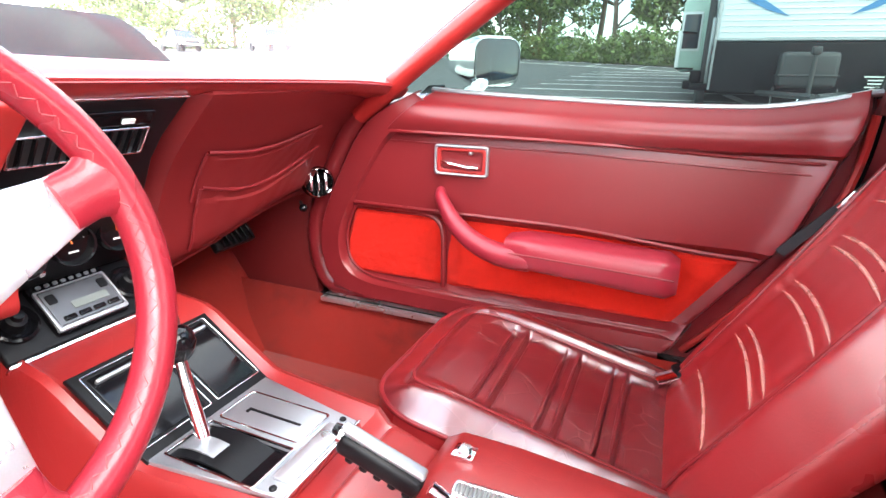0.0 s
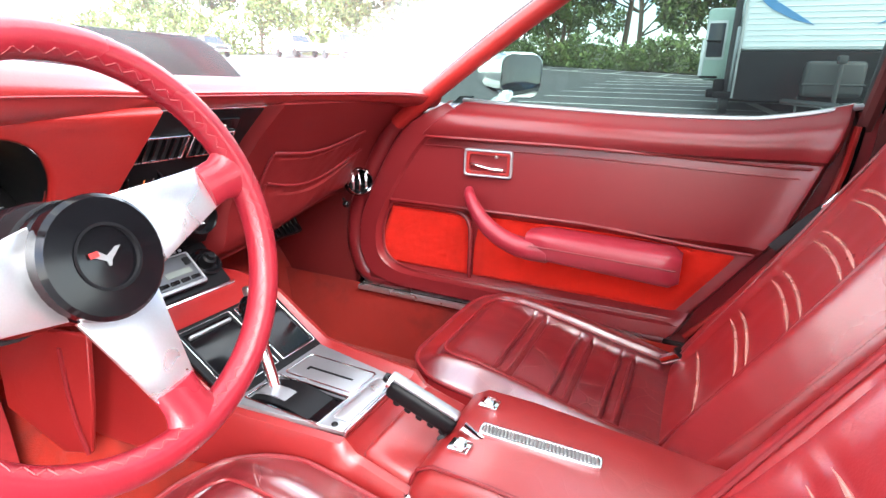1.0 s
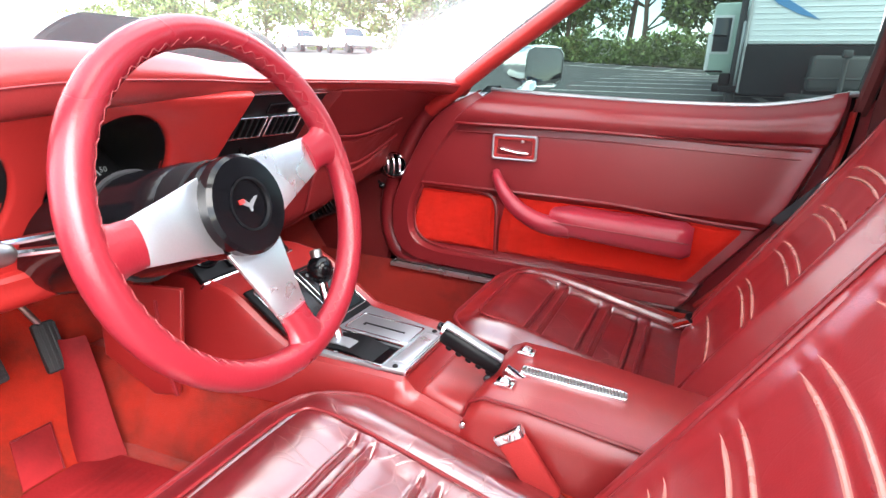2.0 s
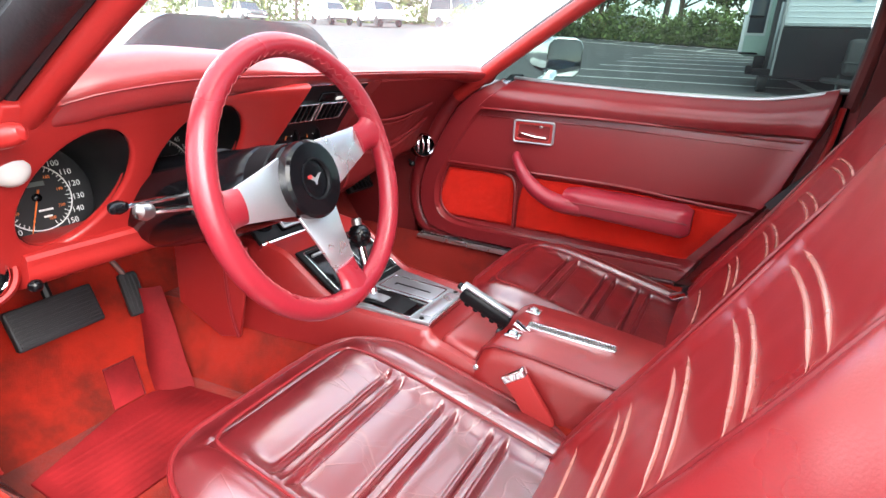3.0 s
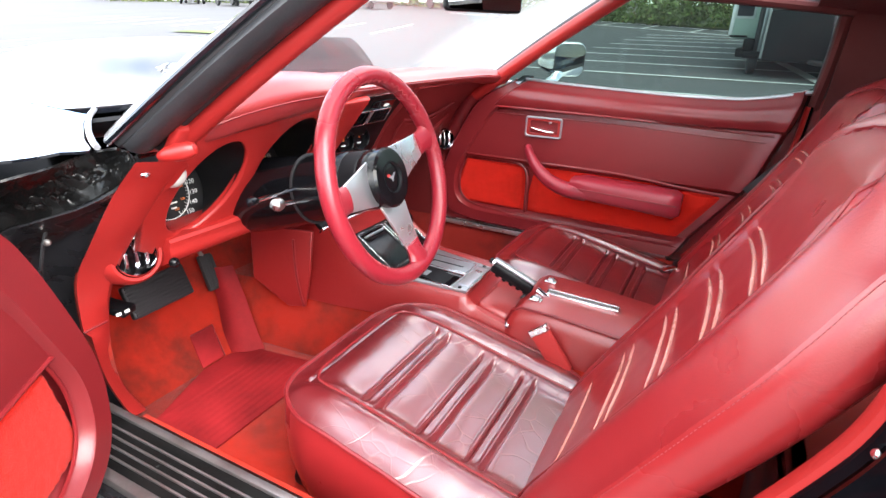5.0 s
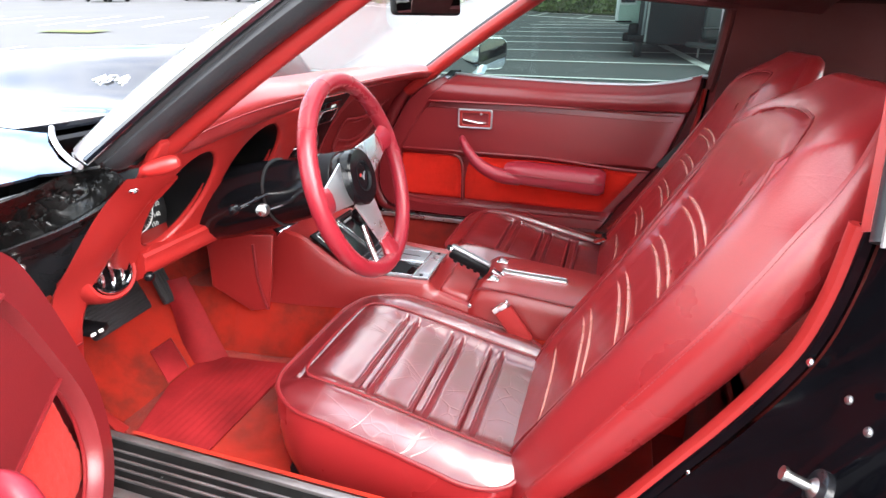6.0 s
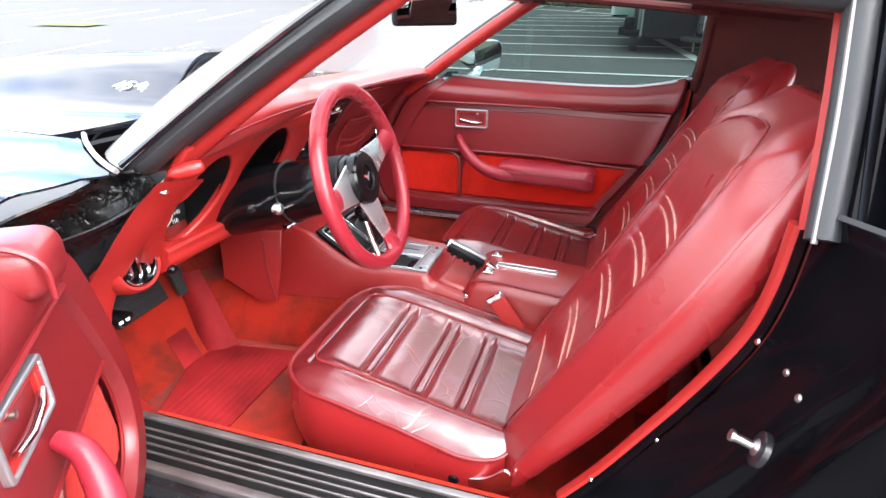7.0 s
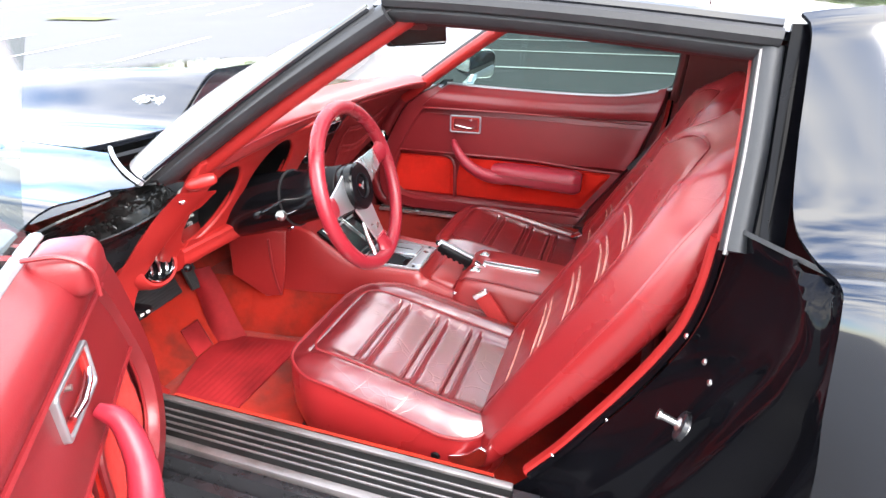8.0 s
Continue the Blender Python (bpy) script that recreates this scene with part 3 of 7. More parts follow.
part("bottle_cover", join(rbox((1.86, YF - 0.30, 1.09), (0.68, 0.36, 0.46), 0.06, 3), rbox((1.86, YF - 0.30, 1.02), (0.71, 0.39, 0.03), 0.01)), GREY_PLASTIC, tr, "grey plastic gas bottle cover")
part("jack", join(tube([(1.88, YF - 0.62, 0.62), (1.88, YF - 0.62, 1.30)], 0.028, 10), rbox((1.88, YF - 0.62, 1.33), (0.11, 0.11, 0.10), 0.02)), GREY_PLASTIC, tr)
part("tongue", join(tube([(1.35, YF, 0.78), (1.86, YF - 1.1, 0.76)], 0.04, 8), tube([(2.42, YF, 0.78), (1.90, YF - 1.1, 0.76)], 0.04, 8)), GREY_PLASTIC, tr)
part("safety_chain", tube(spline([(1.75, YF - 0.85, 0.75), (1.72, YF - 0.88, 0.60), (1.80, YF - 0.92, 0.56), (1.95, YF - 0.95, 0.58), (2.0, YF - 0.9, 0.75)], 6), 0.016, 6), CHROME, tr)
for xx in (1.50, 2.25):
    part("stay", tube([(xx, YF - 0.3, 0.86), (xx, YF - 0.35, 0.60)], 0.018, 6), GREY_PLASTIC, tr)
for i in range(4):
    part("warning_bar", rbox((2.72 + 0.02 * (i % 2), YF + 0.0 - 0.03, 1.02 - 0.045 * i), (0.26 - 0.05 * (i % 3), 0.01, 0.018), 0.0), WHITE, tr)
for yy in (2.9, 3.8):
    for xx in (X0 + 0.12, X1 - 0.12):
        w = part("wheel", lathe([(0.18, -0.1), (0.34, -0.1), (0.36, -0.05), (0.36, 0.05), (0.34, 0.1), (0.18, 0.1)], (xx, YF + yy, ground_z(0, YF + yy) + 0.36), (1, 0, 0), 24), RUBBER, tr)
        part("rim", lathe([(0.18, -0.09), (0.18, 0.09), (0, 0.06)], (xx, YF + yy, ground_z(0, YF + yy) + 0.36), (1, 0, 0), 16), SATIN, w)
# lorry standing beside the trailer
lz = ground_z(0, 9.4)
lorry = thing("lorry", "pale green lorry with tall mirror and exposed chassis", "truck", (0.4, 11, lz))
part("cab", rbox((0.43, 10.6, 1.62), (0.46, 1.6, 1.10), 0.06), CAB_GREEN, lorry)
part("cab_window", rbox((0.36, 9.79, 1.68), (0.24, 0.03, 0.52), 0.02), CAR_GLASS, lorry)
part("cab_frame", rbox((0.36, 9.80, 1.68), (0.30, 0.02, 0.60), 0.02), CAR_WHITE, lorry)
part("side_post", rbox((0.62, 9.5, 1.55), (0.10, 0.10, 1.4), 0.02), GREY_PLASTIC, lorry)
part("side_rail", rbox((0.665, 9.42, 1.35), (0.05, 0.06, 1.0), 0.01), SATIN, lorry)
part("mirror", rbox((0.20, 9.6, 1.40), (0.06, 0.05, 0.56), 0.015), CAR_WHITE, lorry)
for zz in (1.11, 1.66):
    part("mirror_arm", tube([(0.20, 9.62, zz), (0.45, 9.8, zz)], 0.018, 6), BLACK_PLASTIC, lorry)
part("chassis", join(rbox((0.50, 10.2, 0.86), (0.34, 1.4, 0.14), 0.03), rbox((0.66, 9.3, 0.84), (0.44, 0.3, 0.10), 0.02), rbox((0.50, 9.45, 0.98), (0.16, 0.2, 0.20), 0.03)), BLACK_PLASTIC, lorry)
w = part("wheel", lathe([(0.10, -0.06), (0.155, -0.06), (0.165, -0.03), (0.165, 0.03), (0.155, 0.06), (0.10, 0.06)], (0.60, 9.35, ground_z(0, 9.35) + 0.165), (1, 0.1, 0), 24), RUBBER, lorry)
part("rim", lathe([(0.10, -0.05), (0.10, 0.05), (0, 0.03)], (0.60, 9.35, ground_z(0, 9.35) + 0.165), (1, 0.1, 0), 16), SATIN, w)


def vehicle(name, label, x, y, turn, paint, kind="pickup", scale=1.0):
    """A parked car or pickup: lofted body, windows, lamps and four wheels."""
    z = ground_z(x, y)
    root = thing(name, label, "car", (x, y, z), "parked vehicles")
    m = Matrix.Translation((x, y, z)) @ Matrix.Rotation(turn, 4, "Z") @ Matrix.Scale(scale, 4)
    if kind == "pickup":
        low = [(-2.6, 0.55, 0.95), (-2.5, 0.50, 1.08), (-1.2, 0.45, 1.12), (2.6, 0.45, 1.08), (2.7, 0.55, 1.0)]
        cab = [(-1.2, 1.10, 0.86), (-0.55, 1.75, 0.70), (0.7, 1.78, 0.70), (0.95, 1.10, 0.86)]
    elif kind == "van":
        low = [(-2.6, 0.5, 0.95), (-2.4, 0.45, 1.2), (-1.8, 0.42, 1.25), (2.5, 0.42, 1.25), (2.6, 0.5, 1.2)]
        cab = [(-2.0, 1.22, 0.92), (-1.3, 2.1, 0.80), (2.4, 2.15, 0.80), (2.55, 1.22, 0.92)]
    else:
        low = [(-2.3, 0.45, 0.72), (-2.2, 0.30, 0.82), (-1.0, 0.26, 0.92), (1.8, 0.26, 0.95), (2.3, 0.40, 0.85)]
        cab = [(-1.1, 0.92, 0.80), (-0.35, 1.40, 0.62), (0.9, 1.42, 0.62), (1.7, 0.94, 0.80)]
    hw = 0.95
    bm = loft([[(xx, s * hw * (0.96 if zz > za else 1.0), zz) for s, zz in ((-1, za), (-1.0, (za + zb) / 2), (-0.94, zb), (0.94, zb), (1.0, (za + zb) / 2), (1, za))] for xx, za, zb in low])
    bm.transform(m)
    part("body", bm, paint, root)
    bm = loft([[(xx, -w, zz), (xx, w, zz)] for xx, zz, w in cab], False, False)
    roof_ = loft([[(cab[1][0], -cab[1][2], cab[1][1]), (cab[1][0], cab[1][2], cab[1][1]), (cab[1][0] + 0.05, cab[1][2], cab[1][1] - 0.06), (cab[1][0] + 0.05, -cab[1][2], cab[1][1] - 0.06)], [(cab[2][0], -cab[2][2], cab[2][1]), (cab[2][0], cab[2][2], cab[2][1]), (cab[2][0] - 0.05, cab[2][2], cab[2][1] - 0.06), (cab[2][0] - 0.05, -cab[2][2], cab[2][1] - 0.06)]])
    roof_.transform(m)
    part("roof", roof_, paint, root)
    for s in (-1, 1):
        b = loft([[(xx, s * (w - 0.02), zz - 0.02) for xx, zz, w in cab], [(xx * 0.97, s * (w - 0.06), zz - 0.03) for xx, zz, w in cab]])
        b.transform(m)
        part("side_window", b, CAR_GLASS, root)
        for k in (0, 1, 2, 3):
            a, c = cab[min(k, 2)], cab[min(k, 2) + 1]
            if k == 1:
                a, c = ((cab[1][0] + cab[2][0]) / 2, cab[1][1], cab[1][2]), ((cab[0][0] + cab[3][0]) / 2 + 0.1, cab[0][1], cab[0][2])
            elif k == 3:
                continue
            b = tube([(a[0], s * a[2], a[1] - 0.02), (c[0], s * c[2], c[1])], 0.045, 6)
            b.transform(m)
            part("pillar", b, paint, root)
    for (a, c), nm in (((cab[0], cab[1]), "windscreen"), ((cab[3], cab[2]), "rear_window")):
        b = loft([[(a[0], -a[2] + 0.06, a[1]), (a[0], a[2] - 0.06, a[1])], [(c[0], -c[2] + 0.06, c[1] - 0.04), (c[0], c[2] - 0.06, c[1] - 0.04)]], False, False)
        b.transform(m)
        part(nm, b, CAR_GLASS, root)
    for xx in (low[0][0] * 0.62, low[-1][0] * 0.60):
        for s in (-1, 1):
            b = lathe([(0.20, -0.11), (0.33, -0.11), (0.36, -0.06), (0.36, 0.06), (0.33, 0.11), (0.20, 0.11)], (xx, s * 0.86, 0.36), (0, 1, 0), 20)
            b.transform(m)
            wh = part("wheel", b, RUBBER, root)
            b = lathe([(0.20, -0.10), (0.20, 0.10), (0, 0.07)], (xx, s * 0.86, 0.36), (0, s, 0), 14)
            b.transform(m)
            part("rim", b, SATIN, wh)
    for s in (-0.7, 0.7):
        b = rbox((low[0][0] + 0.03, s, 0.78), (0.08, 0.32, 0.16), 0.02)
        b.transform(m)
        part("headlight", b, CHROME, root)
    b = rbox((low[0][0] - 0.02, 0, 0.52), (0.12, 1.8, 0.16), 0.03)
    b.transform(m)
    part("bumper", b, SATIN, root)
    return root


vehicle("pickup", "white pickup truck parked across the lot", -25.0, 35.5, radians(150), CAR_WHITE)
vehicle("pickup", "white pickup truck with a cap, parked across the lot", -32.0, 38.5, radians(155), CAR_WHITE)
vehicle("van", "white van parked at the far end of the lot", -19.5, 38.5, radians(170), CAR_WHITE, "van")
vehicle("van", "tall white van far across the lot", -52, 42, radians(150), CAR_WHITE, "van")
vehicle("pickup", "dark grey pickup truck far across the lot", -41, 37.5, radians(160), CAR_DARK)
vehicle("sedan", "pale blue sedan parked behind the car", 8.5, 5.2, radians(20), TRAILER_BLUE, "sedan")


# ---- seats ----
def corner_square(s, t, r):
    """Moves the corner of the square [-1, 1] onto a rounded one with corner radius r."""
    a, b = (abs(s) - (1 - r)) / r, (abs(t) - (1 - r)) / r
    if a > 0 and b > 0:
        a, b = a * math.sqrt(1 - b * b / 2), b * math.sqrt(1 - a * a / 2)
        return math.copysign(1 - r + r * a, s), math.copysign(1 - r + r * b, t)
    return s, t


def groove(x, at, wide, deep):
    return -deep * math.exp(-((x - at) / wide) ** 2)


PLEATS = (0.030, 0.058, 0.139, 0.167, 0.232, 0.260)
BACK_PLEATS = (0.085, 0.180, 0.205, 0.287, 0.312, 0.386, 0.408, 0.474, 0.495)


def bucket_seat(y0):
    root = thing("bucket_seat", "red leather bucket seat with cross pleats and worn creases", "seat", (0.13, y0, 0.25), "front seats")

    # cushion
    cx, hx, hy = 0.125, 0.255, 0.250

    def panel_z(x):
        return lerp_table([(-0.14, 0.472), (-0.08, 0.467), (0.04, 0.441), (0.145, 0.414), (0.25, 0.392), (0.33, 0.376), (0.38, 0.368)], x)[0]

    def side_z(x):
        return lerp_table([(-0.14, 0.470), (-0.02, 0.472), (0.08, 0.456), (0.20, 0.430), (0.32, 0.404), (0.38, 0.394)], x)[0]

    def top(s, t):
        p, q = corner_square(s, t, 0.50)
        # the front is a little narrower than the back
        x, u = cx + hx * p, hy * q * (0.965 + 0.035 * p)
        z = panel_z(x)
        side = step(0.12, 0.185, abs(u))
        z += side * (side_z(x) - z)
        z -= 0.026 * step(0.55, 1.05, max(abs(t), -s)) ** 1.5
        inner = (1 - step(0.128, 0.150, abs(u))) * (1 - step(-0.035, -0.06, x))
        z += 0.005 * math.exp(-((abs(u) - 0.19) / 0.03) ** 2)
        for g in PLEATS:
            z += inner * (groove(x, g, 0.0030, 0.0055) + 0.0036 * math.exp(-((x - g + 0.0065) / 0.0045) ** 2))
        # the panels swell between the pleats and fall away into them
        for g in PLEATS[::2]:
            z -= inner * 0.0065 * math.exp((x - g) / 0.022) * (x < g)
        for g in PLEATS[1::2]:
            z -= inner * 0.0030 * math.exp((g - x) / 0.012) * (x > g)
        rim = max(abs(u) - 0.157, -0.082 - x)
        z += groove(rim, 0.0, 0.005, 0.006)
        # puckers that run out from the seams
        pk = 0.5 + 0.5 * noise.noise((x * 55, u * 9, 8 + y0))
        z += 0.0008 * pk * math.exp(-((abs(u) - 0.165) / 0.03) ** 2) + 0.0009 * noise.noise((x * 30, u * 30, 3 + y0)) + 0.0022 * noise.noise((x * 7, u * 7, y0))
        return Vector((x, y0 + u, z))

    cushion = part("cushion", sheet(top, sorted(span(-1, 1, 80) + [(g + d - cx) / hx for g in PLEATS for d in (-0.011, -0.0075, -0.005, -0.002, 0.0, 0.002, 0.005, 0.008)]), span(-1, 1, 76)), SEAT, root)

    def on_top(x, u):
        """The point of the cushion at x and width u."""
        s, t = (x - cx) / hx, u / hy
        for _ in range(8):
            p = top(s, t)
            s, t = max(-1, min(1, s + (x - p.x) / hx)), max(-1, min(1, t + (u - p.y + y0) / hy))
        return top(s, t)

    for g in PLEATS:
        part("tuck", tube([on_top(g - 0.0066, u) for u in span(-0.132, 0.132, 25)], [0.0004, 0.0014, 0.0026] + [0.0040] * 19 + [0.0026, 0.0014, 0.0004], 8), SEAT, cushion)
    rim = []
    m = 26
    for s, t in [(span(-1, 1, m)[i], -1) for i in range(m - 1)] + [(1, span(-1, 1, m)[i]) for i in range(m - 1)] + [(span(1, -1, m)[i], 1) for i in range(m - 1)] + [(-1, span(1, -1, m)[i]) for i in range(m - 1)]:
        rim.append(top(s, t))
    rings = []
    mid = Vector((cx, y0, 0))
    for out, drop in ((1.0, 0.0), (1.02, -0.02), (1.03, -0.06), (1.02, -0.12), (0.985, -0.17), (0.95, -0.19)):
        rings.append([Vector((cx + (p.x - cx) * out, y0 + (p.y - y0) * out, max(p.z + drop * (1 + 0.10 * noise.noise((p.x * 9, p.y * 9, drop * 9))), 0.235))) for p in rim])
    part("cushion_side", loft(rings, True, False), SEAT_SIDE, root)
    part("piping", tube([p + (p - Vector((cx, y0, p.z))).normalized() * 0.003 for p in rim], 0.0042, 8, True), PIPING, cushion)
    inner = [Vector((x, y0 + u, 0)) for x, u in
             [(0.34, -0.157), (0.2, -0.157), (0.05, -0.157), (-0.045, -0.154), (-0.072, -0.14), (-0.082, -0.1), (-0.083, 0.0), (-0.082, 0.1), (-0.072, 0.14), (-0.045, 0.154), (0.05, 0.157), (0.2, 0.157), (0.34, 0.157)]]
    line = spline(inner, 8)
    for p in line:
        u = abs(p.y - y0)
        p.z = panel_z(p.x) + step(0.12, 0.185, u) * (side_z(p.x) - panel_z(p.x)) - 0.002
    part("seam", tube(line, 0.0028, 6), PIPING, cushion)

    # backrest
    o, a, nrm = Vector((0.335, y0, 0.385)), Vector((0.515, 0, 0.857)), Vector((-0.857, 0, 0.515))

    VC, VH = 0.3475, 0.4025

    def half_width(v):
        return lerp_table([(-0.06, 0.226), (0.05, 0.236), (0.20, 0.244), (0.42, 0.246), (0.60, 0.232), (0.76, 0.195)], v)[0]

    def arch(v, u):
        """Over zero above the arched seam below the headrest."""
        return v - 0.689 + 2.9 * max(abs(u) - 0.01, 0) ** 2

    def pleat_bow(u):
        """The pleats bow up the back in the middle."""
        return 0.003 - 0.012 * (u / 0.13) ** 2

    def front_face(s, t):
        p, q = corner_square(s, t, 0.50 if s > 0 else 0.16)
        v = VC + VH * p
        w = half_width(v)
        u = w * q
        out = 0.036 * step(0.40, 0.70, v)
        side = step(0.115, 0.19, abs(u))
        out += 0.024 * side * (1 - 0.80 * step(0.40, 0.66, v)) * step(-0.10, 0.06, v)
        out += 0.004 * step(-0.01, 0.05, arch(v, u)) * (1 - side)
        out -= (0.052 + 0.016 * step(0.5, 1.0, s)) * step(0.52, 1.08, max(abs(t), s)) ** 1.5
        inner = (1 - step(0.128, 0.150, abs(u))) * (1 - step(-0.10, -0.07, arch(v, u)))
        for g in BACK_PLEATS:
            w_ = v - g - pleat_bow(u)
            out += inner * groove(w_, 0.0, 0.009, 0.0016)
        below = step(0.02, 0.0, arch(v, u))
        out += groove(abs(u), 0.158, 0.005, 0.005) * below + groove(arch(v, u), 0.0, 0.006, 0.006) * (1 - step(0.155, 0.165, abs(u)))
        out += 0.0018 * noise.noise((v * 6, u * 6, 5 + y0)) + 0.0008 * noise.noise((v * 24, u * 24, 9 + y0))
        return o + a * v + Vector((0, u, 0)) + nrm * out

    back = part("backrest", sheet(front_face, sorted(span(-1, 1, 90) + [(g + d - VC) / VH for g in BACK_PLEATS for d in (-0.018, -0.014, -0.011, -0.008, -0.005, -0.002, 0.001, 0.004, 0.008)]), span(-1, 1, 72)), SEAT_BACK, root)
    def on_back(v, u):
        """The point of the front face at height v and width u."""
        s, t = (v - VC) / VH, u / half_width(v)
        for _ in range(8):
            p = front_face(s, t)
            s, t = max(-1, min(1, s + (v - (p - o).dot(a)) / VH)), max(-1, min(1, t + (u - p.y + y0) / half_width(v)))
        return front_face(s, t)

    # pale tubes carry the painted highlight along the worn pleats
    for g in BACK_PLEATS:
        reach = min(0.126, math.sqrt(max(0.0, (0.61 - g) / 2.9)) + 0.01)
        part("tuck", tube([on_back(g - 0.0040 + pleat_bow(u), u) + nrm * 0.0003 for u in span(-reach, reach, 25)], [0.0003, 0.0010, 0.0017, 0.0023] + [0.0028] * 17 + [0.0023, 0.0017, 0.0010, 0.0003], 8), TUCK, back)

    # welted seam up both sides of the pleats and in an arch below the headrest
    side_line = [(v, lerp_table([(-0.03, 0.150), (0.25, 0.160), (0.42, 0.165), (0.52, 0.163), (0.60, 0.154)], v)[0]) for v in span(-0.03, 0.595, 24)]
    arch_line = [(0.620, 0.148), (0.642, 0.136), (0.660, 0.118), (0.675, 0.090), (0.685, 0.055), (0.689, 0.012)]
    half = side_line + arch_line
    part("seam", tube([on_back(v, -u) + nrm * 0.0005 for v, u in half] + [on_back(v, u) + nrm * 0.0005 for v, u in half[::-1]], 0.0030, 6), PIPING, back)
    rim = []
    for s, t in [(span(-1, 1, m)[i], -1) for i in range(m - 1)] + [(1, span(-1, 1, m)[i]) for i in range(m - 1)] + [(span(1, -1, m)[i], 1) for i in range(m - 1)] + [(-1, span(1, -1, m)[i]) for i in range(m - 1)]:
        rim.append(front_face(s, t))
    rings = []
    for depth, out in ((0.0, 1.0), (0.010, 1.022), (0.030, 1.040), (0.06, 1.050), (0.09, 1.040), (0.12, 0.995), (0.14, 0.92)):
        ring = []
        for p in rim:
            d = p - o
            v, u, w = d.dot(a), d.y, d.dot(nrm)
            thin = lerp_table([(-0.06, 0.50), (0.05, 0.58), (0.2, 0.68), (0.4, 0.74), (0.55, 0.72), (0.75, 0.55)], v)[0]
            ring.append(o + a * (0.365 + (v - 0.365) * (1 + (out - 1) * 0.8)) + Vector((0, u * out, 0)) + nrm * (w * (1 - depth / 0.14) - depth * thin))
        rings.append(ring)
    shell = loft(rings, True, False)
    part("backrest_side", shell, SEAT_SIDE, root)
    part("backrest_shell", loft([rings[-1], [o + a * (0.365 + ((p - o).dot(a) - 0.365) * 0.6) + Vector((0, (p.y - y0) * 0.6, 0)) + nrm * ((p - o).dot(nrm) - 0.004) for p in rings[-1]]], True, True), RED_PLASTIC, root)
    # stitches along the outer bolster
    stitches = bmesh.new()
    for sgn in (-1, 1):
        row = [rings[0][i].lerp(rings[1][i], 0.6) for i in range(len(rim)) if sgn * (rings[1][i].y - y0) > 0.12]
        row.sort(key=lambda p: (p - o).dot(a))
        line = spline(row, 10)
        for i in range(0, len(line) - 1, 2):
            d = line[i + 1] - line[i]
            c = (line[i] + line[i + 1]) / 2 + Vector((0, sgn * 0.0006, 0))
            stitches = join(stitches, rbox(c, (0.0036, 0.0009, 0.0009), 0, 1, d.to_track_quat("X", "Z").to_matrix().to_4x4()))
    part("stitching", stitches, THREAD, back, kind="stuff")
    # hinge and frame below
    for sgn in (-1, 1):
        outline = spline([(-0.055, -0.012, 0), (-0.01, 0.004, 0), (0.02, 0.03, 0), (0.035, 0.02, 0), (0.028, -0.012, 0), (0.0, -0.028, 0), (-0.05, -0.024, 0)], 5, True)
        part("hinge", plate([(p.x, p.y) for p in outline], (), 0.008, 0.002, basis((0.335, y0 + sgn * 0.245, 0.35), (1, 0, 0), (0, 0, 1))), CHROME, root, "chrome backrest hinge")
        part("bolt", lathe([(0.011, -0.006), (0.011, 0.004), (0.008, 0.007), (0, 0.008)], (0.262, y0 + sgn * 0.248, 0.335), (0, sgn, 0), 16), BLACK_PLASTIC, root)
    part("base", join(rbox((0.10, y0 - 0.18, 0.255), (0.40, 0.03, 0.03), 0.005), rbox((0.10, y0 + 0.18, 0.255), (0.40, 0.03, 0.03), 0.005), rbox((0.12, y0, 0.27), (0.42, 0.42, 0.03), 0.01)), BLACK_PLASTIC, root)
    return root


driver_seat = bucket_seat(-0.375)
copy_thing(driver_seat, pose(0.13 + 0.105, 0.375, 0.25))


# ---- car body ----
body = thing("sports_car", "glossy black two-seat sports car with its near door open", "car", (0, 0, 0))
# floor, tunnel and firewall
part("floor", rbox((-0.02, -0.37, 0.215), (1.24, 0.62, 0.05), 0.01), FLOOR_CARPET, body, "red carpeted floor, stained and worn")
# far floor and toe board get the copy with shade in its colour
part("floor", rbox((-0.02, 0.37, 0.215), (1.24, 0.62, 0.05), 0.01), SHADED_CARPET, body, "red carpeted floor, darkened for its shade")
for y0, y1, cloth in ((-0.68, 0.0, FLOOR_CARPET), (0.0, 0.68, SHADED_CARPET)):
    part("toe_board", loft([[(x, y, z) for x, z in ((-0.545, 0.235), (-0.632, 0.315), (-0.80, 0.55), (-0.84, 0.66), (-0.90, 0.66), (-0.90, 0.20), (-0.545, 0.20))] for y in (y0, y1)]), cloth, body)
part("tunnel", loft([[(x, y * w, z) for y, z in ((-0.20, 0.22), (-0.165, 0.34), (-0.13, 0.395), (0.13, 0.395), (0.165, 0.34), (0.20, 0.22))] for x, w in ((-0.85, 1.55), (-0.6, 1.25), (-0.42, 1.05), (0.2, 0.9), (0.7, 0.9))]), FLOOR_CARPET, body)
